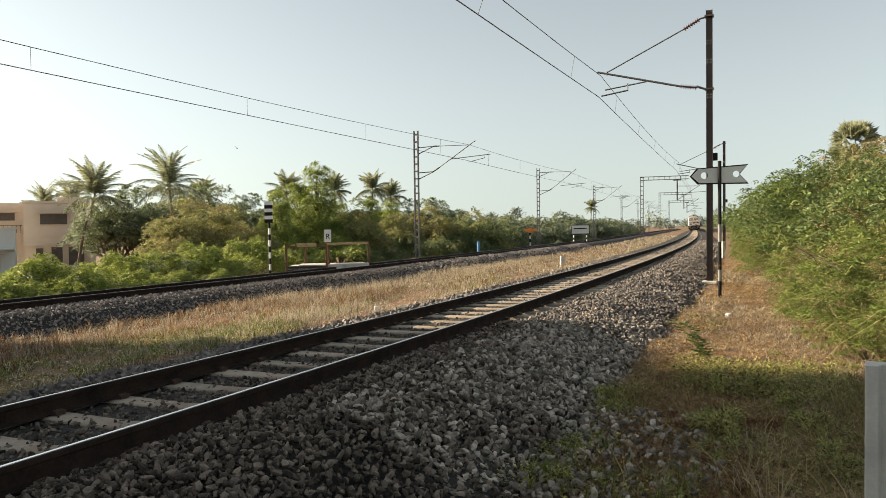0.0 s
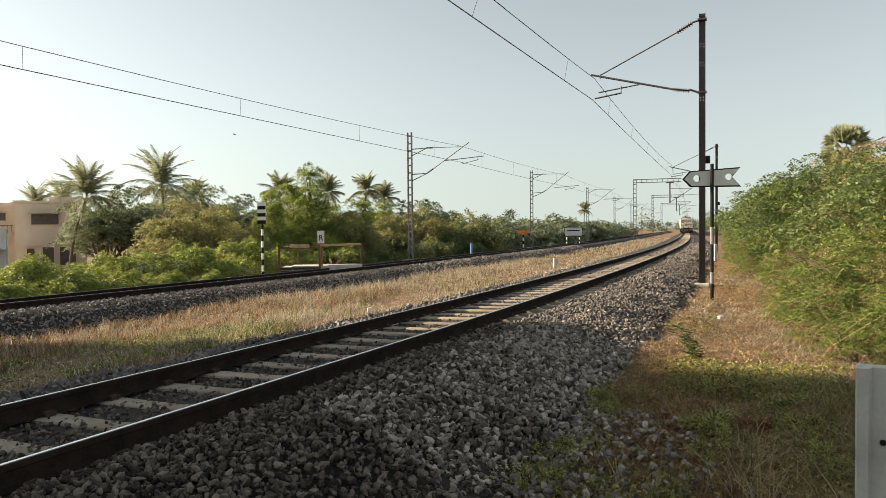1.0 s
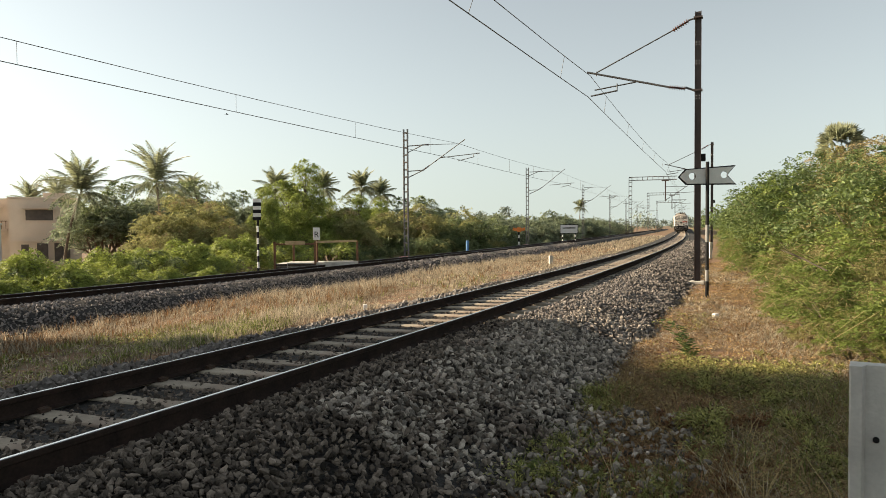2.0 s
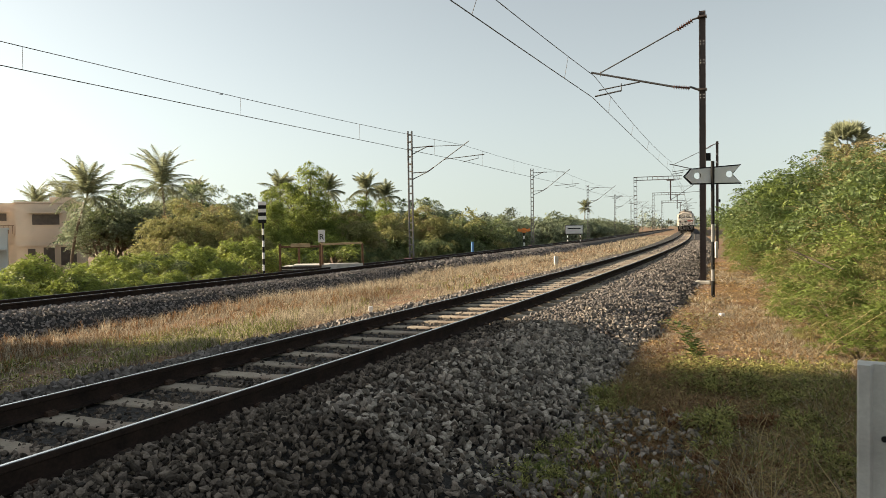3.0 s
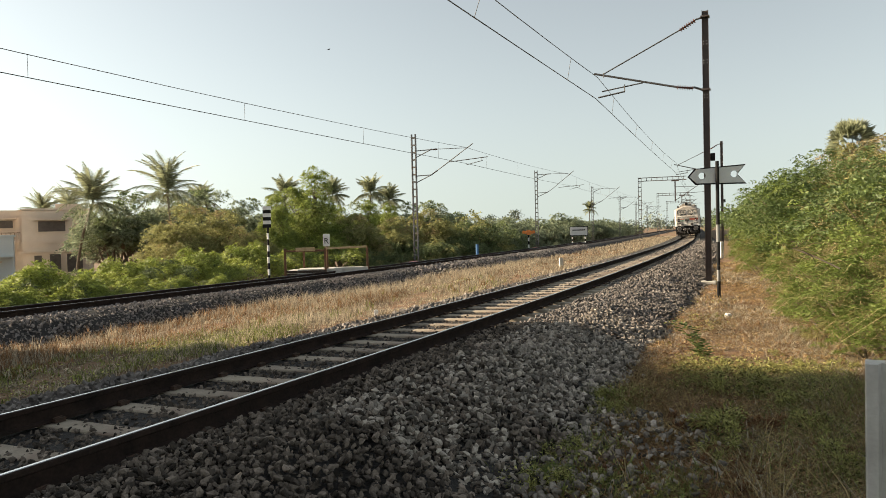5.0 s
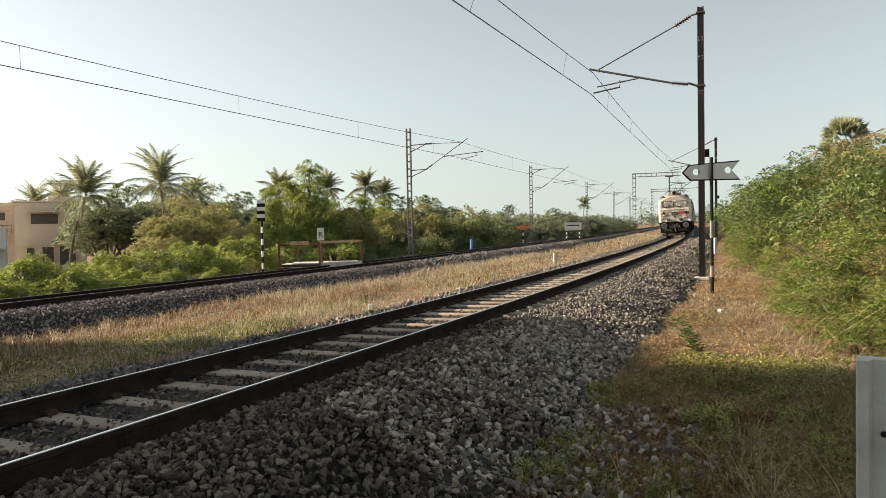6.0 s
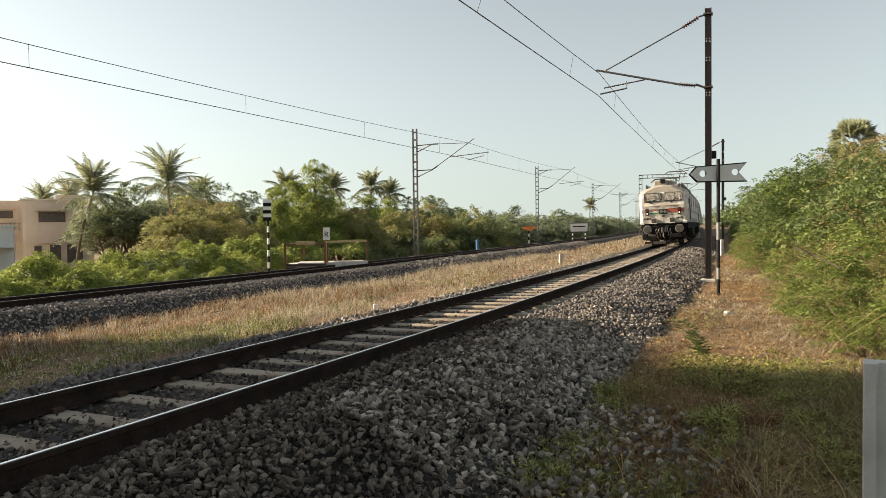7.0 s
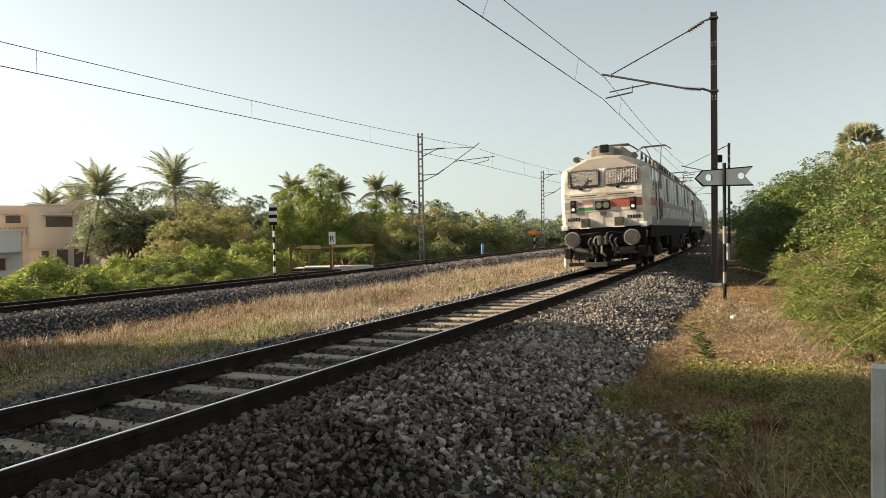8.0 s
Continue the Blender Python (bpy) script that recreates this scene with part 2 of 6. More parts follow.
LINE_PTS = np.stack([LX[::2], LY[::2]], 1)
def offsets(X, Y):
    """Place along and to the left of the first track for arrays of points."""
    X, Y = np.ravel(X), np.ravel(Y)
    S_, O_ = np.empty(len(X)), np.empty(len(X))
    for a in range(0, len(X), 4000):
        dx, dy = X[a:a + 4000, None] - LINE_PTS[None, :, 0], Y[a:a + 4000, None] - LINE_PTS[None, :, 1]
        i = np.argmin(dx * dx + dy * dy, axis=1)
        r = np.arange(len(i))
        th = HEAD[::2][i]
        S_[a:a + 4000] = ST[::2][i] + dx[r, i] * np.cos(th) + dy[r, i] * np.sin(th)
        O_[a:a + 4000] = -dx[r, i] * np.sin(th) + dy[r, i] * np.cos(th)
    return S_, O_


def ground_z(s, o):
    z = np.interp(o, [-60, -14, -8, -5, -3.2, -1.8, 1.8, 3.2, 5, 8, 9.8, 12.8, 14.5, 18, 30, 80], [-0.8, -0.6, -0.5, -0.48, -0.5, -0.55, -0.55, -0.55, -0.62, -0.72, -0.75, -0.8, -0.75, -0.95, -1.6, -2.2])
    return z + GRADE * np.clip(s, -20, 420)


def rough_z(x, y):
    return 0.05 * np.sin(0.9 * x + 1.3 * np.sin(0.5 * y)) * np.sin(0.7 * y + 0.4) + 0.025 * np.sin(3.1 * x + 2.0 * np.sin(1.7 * y)) * np.sin(2.7 * y)


# ---- ground and tracks ----
def grown(lo, hi, step, far, ratio=1.25):
    mid = list(np.arange(lo, hi + step / 2, step))
    a, d = mid[0], step
    left = []
    while a > -far:
        d *= ratio
        a -= d
        left.append(a)
    b, d = mid[-1], step
    right = []
    while b < far:
        d *= ratio
        b += d
        right.append(b)
    return np.array(left[::-1] + mid + right)


gx, gy = grown(-14, 12, 0.4, 3500), grown(-2, 36, 0.4, 3500)
GX, GY = np.meshgrid(gx, gy)
gs, go = offsets(GX, GY)
gz = ground_z(gs, go) + rough_z(GX.ravel(), GY.ravel()) * np.clip(1.5 - np.hypot(GX, GY).ravel() / 120, 0, 1)
n0, n1 = GX.shape
idx = np.arange(n0 * n1).reshape(n0, n1)
quads = np.stack([idx[:-1, :-1].ravel(), idx[:-1, 1:].ravel(), idx[1:, 1:].ravel(), idx[1:, :-1].ravel()], 1)
ground = new("ground", np_mesh("ground", np.stack([GX.ravel(), GY.ravel(), gz], 1), quads, M_EARTH, True))
tagged(ground, "dry brown trackside earth with litter and thin grass", "ground", kind="structure")

BED = [(-3.4, -0.62), (-3.15, -0.50), (-2.2, -0.24), (-1.5, -0.225), (1.5, -0.225), (1.95, -0.235), (3.15, -0.52), (3.4, -0.66)]
BED_TWO = [(-3.0, -0.85), (-2.6, -0.60), (-1.95, -0.27), (-1.6, -0.16), (-1.02, -0.145), (-0.95, -0.215), (1.4, -0.225), (1.75, -0.25), (2.9, -0.65), (3.2, -0.9)]
bed = new("ballast_bed", sweep("ballast_bed", BED + [(3.4, -1.2), (-3.4, -1.2)], along(-60, 420, 1.5, 0, 0, 0.02), M_BALLAST_GAPS))
tagged(bed, "crushed-stone ballast bed under the near track, blackened for shaded gaps", "ballast", kind="structure")
bed2 = new("ballast_bed", sweep("ballast_bed", BED_TWO + [(3.2, -1.4), (-3.2, -1.4)], along(-60, 420, 1.5, TWO, TWO_Z, 0.02), M_BALLAST_GAPS))
tagged(bed2, "crushed-stone ballast bed under the far track, blackened for shaded gaps", "ballast", kind="structure")

FOOT, WEB, HEADW = 0.075, 0.0095, 0.036
RAIL = [(-FOOT, -0.172), (FOOT, -0.172), (FOOT, -0.160), (0.016, -0.142), (WEB, -0.125), (WEB, -0.055), (HEADW, -0.042), (HEADW, -0.012), (0.032, -0.0045), (-0.032, -0.0045), (-HEADW, -0.012), (-HEADW, -0.042), (-WEB, -0.055), (-WEB, -0.125), (-0.016, -0.142), (-FOOT, -0.160)]
TOP = [(-0.016, -0.0040), (-0.013, 0.0), (0.013, 0.0), (0.016, -0.0040), (0.0, -0.006)]


def sleeper_mesh():
    bm = bmesh.new()
    ys = [-1.375, -0.95, -0.75, 0.0, 0.75, 0.95, 1.375]
    top = [-0.205, -0.178, -0.178, -0.205, -0.178, -0.178, -0.205]
    rows = []
    for y, z in zip(ys, top):
        rows.append([bm.verts.new((x, y, k)) for x, k in ((-0.135, -0.42), (-0.115, z - 0.012), (-0.102, z), (0.102, z), (0.115, z - 0.012), (0.135, -0.42))])
    for a, b in zip(rows, rows[1:]):
        for j in range(6):
            bm.faces.new((a[j], a[(j + 1) % 6], b[(j + 1) % 6], b[j]))
    bm.faces.new(rows[0])
    bm.faces.new(rows[-1][::-1])
    bmesh.ops.recalc_face_normals(bm, faces=bm.faces[:])
    me = bpy.data.meshes.new("sleeper")
    bm.to_mesh(me)
    bm.free()
    me.materials.append(M_SLEEPER)
    return me


def clip_mesh():
    bm = bmesh.new()
    box(bm, (0, 0.098, -0.155), (0.10, 0.05, 0.035))
    rod(bm, (-0.05, 0.07, -0.138), (0.05, 0.085, -0.138), 0.011, n=6)
    rod(bm, (-0.05, 0.12, -0.15), (-0.05, 0.07, -0.138), 0.011, n=6)
    me = bpy.data.meshes.new("rail_clip")
    bm.to_mesh(me)
    bm.free()
    me.materials.append(M_CLIP)
    return me


SLEEPER, CLIPS = sleeper_mesh(), clip_mesh()


def track(label, o, dz, first, last, clips_to, s_end):
    t = tagged(empty("railway_track"), label, "railway track")
    for k in (-1, 1):
        rail = new("rail", sweep("rail", [(a + k * 0.8715, b) for a, b in RAIL], along(-60, 420, 0.75, o, dz), M_RUST))
        rail.parent = t
        head = new("running_surface", sweep("running_surface", [(a + k * 0.8715, b) for a, b in TOP], along(-60, 420, 0.75, o, dz), M_HEAD))
        head.parent = rail
        tagged(head, "bright polished running surface")
    rnd = random.Random(4)
    s = first
    while s < last:
        x, y, z, th = line(s, o)
        p = new("sleeper", SLEEPER)
        p.parent = t
        p.matrix_world = pose(x, y, z + dz + rnd.uniform(-0.008, 0.006), math.degrees(-CANT), 0, math.degrees(th) + rnd.uniform(-0.8, 0.8)) 
        if s < clips_to:
            for side in (-0.8715, 0.8715):
                for turn in (0, 180):
                    c = new("rail_clip", CLIPS)
                    c.parent = p
                    c.matrix_basis = pose(0, side, 0, 0, 0, turn)
        s += 0.70 + rnd.uniform(-0.015, 0.015)
    V, F = [], []
    base = [tuple(v.co) for v in SLEEPER.vertices]
    polys = [tuple(q.vertices) for q in SLEEPER.polygons if len(q.vertices) == 4]
    while s < s_end:
        x, y, z, th = line(s, o)
        m = pose(x, y, z + dz, math.degrees(-CANT), 0, math.degrees(th))
        k = len(V)
        V += [tuple(m @ Vector(b)) for b in base]
        F += [tuple(k + i for i in q) for q in polys]
        s += 0.70
    far = new("far_sleepers", np_mesh("far_sleepers", V, F, M_SLEEPER))
    far.parent = t
    tagged(far, kind="stuff")
    return t


track("near broad-gauge track of rusty rails on concrete sleepers", 0.0, 0.0, -14.6, 140.0, 18.0, 300.0)
track("far broad-gauge track of rusty rails on concrete sleepers", TWO, TWO_Z, -8.0, 60.0, 5.0, 200.0)


def stones(name, label, areas, material, seed, fine):
    """Loose angular stones scattered over areas (s0, s1, o0, o1, count, size, surface function)."""
    r = np.random.RandomState(seed)
    bm = bmesh.new()
    if fine:
        bmesh.ops.create_icosphere(bm, subdivisions=1, radius=1.0)
    else:
        bmesh.ops.create_cube(bm, size=1.25)
        bmesh.ops.triangulate(bm, faces=bm.faces[:])
    base = np.array([v.co[:] for v in bm.verts])
    tris = np.array([[v.index for v in f.verts] for f in bm.faces])
    bm.free()
    kinds = []
    for k in range(14):
        b = base.copy()
        for _ in range(10 if fine else 3):        # cut facets, so that each stone has flat broken sides
            d = r.normal(size=3)
            d /= np.linalg.norm(d)
            lim = r.uniform(0.40, 0.66) if fine else r.uniform(0.30, 0.78)
            over = np.maximum(b @ d - lim, 0)
            b -= over[:, None] * d[None, :]
        kinds.append(b * np.array([1.2, r.uniform(0.65, 0.95), r.uniform(0.55, 0.85)]))
    kinds = np.array(kinds)
    V, F, count = [], [], 0
    for s0, s1, o0, o1, n, size, surface in areas:
        s, o = r.uniform(s0, s1, n), r.uniform(o0, o1, n)
        th = np.interp(s, ST, HEAD)
        x, y = np.interp(s, ST, LX) - np.sin(th) * o, np.interp(s, ST, LY) + np.cos(th) * o
        z, keep = surface(s, o, r)
        sz = size * r.uniform(0.55, 1.35, n) ** 1.2
        heap = 1.0 if fine and abs(o0 + o1) > 1.0 else 0.35
        turn = r.uniform(0, np.pi, n)
        q = np.stack([np.cos(turn), r.normal(0, 0.45, n), r.normal(0, 0.45, n), np.sin(turn)], 1)
        q /= np.linalg.norm(q, axis=1)[:, None]
        w, a, b, c = q.T
        R = np.stack([1 - 2 * (b * b + c * c), 2 * (a * b - c * w), 2 * (a * c + b * w), 2 * (a * b + c * w), 1 - 2 * (a * a + c * c), 2 * (b * c - a * w), 2 * (a * c - b * w), 2 * (b * c + a * w), 1 - 2 * (a * a + b * b)], 1).reshape(n, 3, 3)
        k = kinds[r.randint(0, len(kinds), n)]
        pts = np.einsum("nij,nvj->nvi", R, k) * sz[:, None, None] + np.stack([x, y, z + sz * r.uniform(-0.1, heap, n)], 1)[:, None, :]
        pts = pts[keep]
        m = len(pts)
        V.append(pts.reshape(-1, 3))
        F.append((tris[None] + (np.arange(m) * base.shape[0])[:, None, None] + count).reshape(-1, 3))
        count += m * base.shape[0]
    ob = new(name, np_mesh(name, np.concatenate(V), np.concatenate(F), material))
    return tagged(ob, label, "ballast", kind="stuff")


def bed_surface(section, o_mid, dz):
    so, sz = [a for a, _ in section], [b for _, b in section]
    def f(s, o, r):
        q = o - o_mid
        z = np.interp(q, so, sz) + dz + GRADE * np.maximum(s, -20) - q * 0.02
        z += 0.03 * np.sin(s * 2.1 + q) * np.sin(q * 3.0 + 1.0) * (np.abs(q) > 1.45) + np.interp(q, [-2.9, -2.1, -1.3, -1.02, -0.95], [0, 0.10, 0.11, 0.06, 0.03]) * np.interp(s, [-3, 5, 9, 14], [1.15, 1.0, 0.45, 0.2]) * (abs(o_mid) < 1)
        z += r.uniform(-0.012, 0.02, len(s)) - 0.038 * (np.abs(q) < 0.95)
        clear = np.abs(np.abs(q) - 0.8715) > 0.11
        edge = r.uniform(0, 1, len(s)) > np.clip((np.abs(q) - 2.9) / 0.9, 0, 1)
        return z, clear & edge
    return f


def on_soil(s, o, r):
    th = np.interp(s, ST, HEAD)
    x, y = np.interp(s, ST, LX) - np.sin(th) * o, np.interp(s, ST, LY) + np.cos(th) * o
    return ground_z(s, o) + rough_z(x, y) + 0.055, r.uniform(0, 1, len(s)) > np.clip((-o - 3.5) / 1.3, 0, 1)


near_bed, far_bed = bed_surface(BED, 0.0, 0.0), bed_surface(BED_TWO, TWO, TWO_Z)
stones("ballast_stones", "loose grey angular ballast stones beside the near track, paled for the shade", [
    (1.8, 3.4, -3.75, -1.6, 1500, 0.039, near_bed), (3.4, 5.2, -3.75, -1.7, 2400, 0.039, near_bed), (5.2, 8, -3.75, -1.6, 5200, 0.040, near_bed), (8, 10.5, -3.7, -2.0, 2000, 0.040, near_bed), (1.9, 4.6, -4.9, -3.3, 1500, 0.036, on_soil)], M_STONE, 2, True)
# sunlit stretch past the shadow's edge, its warm tone put into the colour
stones("ballast_stones", "pinkish ballast stones beside the near track, toned for sunlight", [
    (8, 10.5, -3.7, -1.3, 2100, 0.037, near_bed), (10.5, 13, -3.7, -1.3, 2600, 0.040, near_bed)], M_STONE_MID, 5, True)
stones("ballast_stones", "pinkish ballast stones along the near track, toned for sunlight", [
    (13, 16, -3.7, -1.3, 3300, 0.040, near_bed), (-2, 10, 0.95, 3.6, 5200, 0.040, near_bed), (16, 34, -3.5, -0.95, 6500, 0.050, near_bed), (34, 75, -3.4, -0.95, 4500, 0.075, near_bed), (10, 40, 0.95, 3.5, 5000, 0.055, near_bed)], M_STONE_MID, 6, False)
# the full-width rows below s = 5.2 darken the shaded stones nearest the camera
stones("ballast_stones", "dark ballast stones, rust-dusted round the near rails, shade-dark nearest the camera", [
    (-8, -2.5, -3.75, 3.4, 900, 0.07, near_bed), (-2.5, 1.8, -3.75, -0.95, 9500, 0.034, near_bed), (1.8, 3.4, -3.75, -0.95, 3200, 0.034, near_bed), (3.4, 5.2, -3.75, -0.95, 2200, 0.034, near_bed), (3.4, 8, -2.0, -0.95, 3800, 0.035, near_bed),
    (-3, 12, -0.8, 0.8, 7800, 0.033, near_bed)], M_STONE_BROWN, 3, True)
stones("crib_stones", "pinkish ballast stones between the far sleepers, toned for sunlight", [(12, 40, -0.8, 0.8, 5200, 0.045, near_bed), (40, 110, -0.8, 0.8, 4200, 0.075, near_bed)], M_STONE_MID, 7, False)
stones("ballast_stones", "loose brownish ballast stones beside the far track", [(0, 26, TWO - 2.9, TWO - 0.95, 12000, 0.033, far_bed), (26, 70, TWO - 2.9, TWO - 0.95, 5000, 0.065, far_bed)], M_STONE_FAR, 4, False)


# ---- grass ----
def blades(name, label, areas, material, seed, category="grass"):
    """Thin bent blades in tufts over areas (s0, s1, o0, o1, tufts, per tuft, height, lean)."""
    r = np.random.RandomState(seed)
    V, F, count = [], [], 0
    for s0, s1, o0, o1, tufts, per, high, lean, wide in areas:
        ts, to = r.uniform(s0, s1, tufts), r.uniform(o0, o1, tufts)
        patch = np.sin(ts * 0.55 + 1.7 * np.sin(to * 0.8)) * np.sin(to * 1.1 + 0.6 * np.sin(ts * 0.9)) + r.uniform(-0.6, 0.6, tufts)
        keep = patch > -0.55
        ts, to = ts[keep], to[keep]
        big = 0.6 + 0.6 * np.clip(patch[keep] + 0.5, 0, 1.3)
        s, o, k = np.repeat(ts, per), np.repeat(to, per), np.repeat(big, per)
        n = len(s)
        s, o = s + r.normal(0, 0.05, n), o + r.normal(0, 0.05, n)
        th = np.interp(s, ST, HEAD)
        x, y = np.interp(s, ST, LX) - np.sin(th) * o, np.interp(s, ST, LY) + np.cos(th) * o
        z = ground_z(s, o) + rough_z(x, y) - 0.02
        h = high * k * r.uniform(0.35, 1.15, n)
        a = r.uniform(0, 2 * np.pi, n)
        l = lean * h * r.uniform(0.2, 1.3, n)
        w = wide * r.uniform(0.6, 1.3, n)
        dx, dy, px, py = np.cos(a) * l, np.sin(a) * l, -np.sin(a) * w, np.cos(a) * w
        rows = [(0.0, 0.0, 1.0), (0.35, 0.6, 0.8), (1.0, 1.0, 0.12)]
        pts = []
        for f, g, ww in rows:
            for sgn in (-1, 1):
                pts.append(np.stack([x + dx * f + sgn * px * ww, y + dy * f + sgn * py * ww, z + h * g], 1))
        pts = np.stack(pts, 1)
        V.append(pts.reshape(-1, 3))
        q = np.array([[0, 1, 3, 2], [2, 3, 5, 4]])
        F.append((q[None] + (np.arange(n) * 6)[:, None, None] + count).reshape(-1, 4))
        count += n * 6
    ob = new(name, np_mesh(name, np.concatenate(V), np.concatenate(F), material))
    return tagged(ob, label, category, kind="stuff")


blades("dry_grass", "straw-coloured dry grass on the strip between the tracks", [
    (2, 18, 3.2, 8.7, 4200, 7, 0.15, 0.9, 0.0065), (18, 50, 3.0, 8.7, 3000, 6, 0.17, 0.8, 0.014), (50, 140, 2.8, 8.8, 2000, 5, 0.22, 0.7, 0.04), (13, 44, 6.3, 8.7, 900, 12, 0.34, 0.6, 0.006), (4, 24, 5.0, 8.5, 700, 10, 0.26, 0.8, 0.004)], M_STRAW, 11)
blades("russet_grass", "russet dry grass on the strip between the tracks", [
    (0, 18, 5.2, 8.8, 1800, 8, 0.20, 0.7, 0.0065), (18, 60, 4.0, 8.8, 900, 6, 0.2, 0.6, 0.010)], M_RUSSET, 12)
blades("green_grass", "low green grass on the strip between the tracks", [(0, 9, 3.4, 6.2, 1800, 10, 0.13, 0.8, 0.006), (9, 26, 3.4, 6.5, 160, 9, 0.20, 0.6, 0.006)], M_GRASS, 13)
blades("dry_grass", "straw-coloured dry grass beside the path", [
    (-6, 0, -8.5, -3.4, 500, 7, 0.12, 1.6, 0.008), (0, 7, -7.5, -3.4, 600, 8, 0.10, 2.0, 0.003), (1.5, 5.5, -7.0, -4.6, 60, 12, 0.32, 1.7, 0.003), (0.8, 6.5, -7.2, -4.0, 420, 6, 0.16, 2.8, 0.0028), (2.2, 6.6, -7.0, -4.8, 300, 13, 0.20, 2.3, 0.003), (9, 17, -6.6, -5.6, 150, 9, 0.34, 0.8, 0.004), (4.0, 7.2, -5.4, -3.4, 420, 10, 0.13, 2.0, 0.0028)], M_STALK, 14)
blades("dry_grass", "trodden straw-coloured grass along the path", [
    (7, 14, -6.4, -3.3, 3200, 10, 0.07, 2.0, 0.0045), (14, 34, -6.2, -3.2, 2000, 7, 0.08, 1.6, 0.012), (6, 16, -8, -5, 500, 9, 0.14, 1.5, 0.004), (2.0, 6.6, -7.0, -4.6, 260, 11, 0.17, 2.4, 0.0026)], M_STRAW, 17)
blades("green_grass", "green grass and weeds beside the path", [
    (5.6, 7.4, -5.6, -3.9, 420, 9, 0.12, 1.3, 0.0035), (4.2, 5.4, -3.7, -2.9, 120, 9, 0.12, 1.2, 0.0035), (2.0, 2.8, -4.5, -3.0, 90, 10, 0.14, 1.0, 0.004), (2.8, 3.6, -3.7, -3.0, 80, 10, 0.14, 1.0, 0.004), (2.4, 6.8, -6.8, -4.9, 260, 9, 0.20, 1.3, 0.003), (-2, 1.8, -6, -3.2, 300, 9, 0.12, 1.2, 0.004)], M_GRASS, 15)
blades("russet_grass", "reddish withered weeds beside the path", [(0.5, 6.5, -7.0, -3.4, 900, 8, 0.12, 1.5, 0.004), (6, 14, -6.8, -3.4, 900, 8, 0.07, 1.6, 0.006)], M_RUSSET, 16)


def litter(name, label, areas, material, seed, slim=0.5):
    """Small leaves and bits lying and creeping over the ground: areas (s0, s1, o0, o1, count, size, lift, patch)."""
    r = np.random.RandomState(seed)
    V = []
    for s0, s1, o0, o1, n, size, lift, patch in areas:
        m = n // 14
        cs, co = r.uniform(s0, s1, m), r.uniform(o0, o1, m)
        field = np.sin(cs * 1.3 + 2.0 * np.sin(co * 1.1 + seed)) * np.sin(co * 1.7 + seed) + r.uniform(-0.5, 0.5, m)
        cs, co = cs[field > patch], co[field > patch]
        s, o = np.repeat(cs, 14), np.repeat(co, 14)
        k = len(s)
        s, o = s + r.normal(0, 0.09, k), o + r.normal(0, 0.09, k)
        th = np.interp(s, ST, HEAD)
        x, y = np.interp(s, ST, LX) - np.sin(th) * o, np.interp(s, ST, LY) + np.cos(th) * o
        c = np.stack([x, y, ground_z(s, o) + rough_z(x, y) + lift * r.uniform(0, 1, k) ** 1.5], 1)
        a = r.normal(size=(k, 3)) * np.array([1, 1, 0.45])
        a /= np.linalg.norm(a, axis=1)[:, None]
        b = np.cross(a, np.array([0, 0, 1.0]) + 0.6 * r.normal(size=a.shape))
        b /= np.linalg.norm(b, axis=1)[:, None] + 1e-6
        sz = size * r.uniform(0.5, 1.4, k)
        A, B = a * sz[:, None], b * (sz * slim)[:, None]
        V.append(np.stack([c - A * 0.5, c + B * 0.5, c + A * 0.5, c - B * 0.5], 1).reshape(-1, 3))
    V = np.concatenate(V)
    ob = new(name, np_mesh(name, V, np.arange(len(V)).reshape(-1, 4), material))
    return tagged(ob, label, "ground cover", kind="stuff")


litter("dry_litter", "dry brown leaf litter and stalks beside the path", [(0, 8, -8, -3.3, 15000, 0.048, 0.05, -0.3), (8, 18, -6.5, -3.3, 20000, 0.05, 0.05, -0.8), (18, 36, -5.5, -3.2, 12000, 0.08, 0.05, -0.9)], M_LITTER, 61, 0.32)
litter("dry_litter", "olive-brown dead stalks beside the path", [(3.8, 7.2, -5.6, -3.3, 12000, 0.05, 0.11, -0.8), (2.2, 6.6, -7.2, -4.8, 9000, 0.05, 0.12, -0.5)], M_STALK, 66, 0.18)
litter("creeping_weeds", "low creeping green weeds beside the path", [(-4, 0, -8, -3.4, 3000, 0.05, 0.1, 0.1), (5.5, 7.3, -5.8, -3.9, 11000, 0.038, 0.15, -0.2), (4.3, 5.5, -3.8, -2.9, 2600, 0.038, 0.12, -0.1), (2.0, 2.8, -4.5, -3.0, 1600, 0.036, 0.13, -0.2), (2.8, 3.7, -3.7, -3.0, 1500, 0.036, 0.13, 0.0), (2.4, 6.6, -7.0, -4.7, 8000, 0.036, 0.12, 0.25), (0, 1.8, -4.6, -3.0, 3000, 0.04, 0.12, 0.1), (8, 16, -4.2, -3.2, 2500, 0.05, 0.08, 0.2)], M_WEED, 62, 0.42)
litter("creeping_weeds", "fresh green weeds on the strip between the tracks", [(0, 9, 3.3, 6.0, 12000, 0.05, 0.12, 0.1)], M_WEED, 63, 0.4)
litter("withered_litter", "reddish withered weeds beside the path", [(0, 16, -7, -3.3, 20000, 0.045, 0.07, 0.0), (2.2, 6.2, -5.4, -3.4, 16000, 0.036, 0.06, -0.8)], M_RUSSET, 65, 0.3)
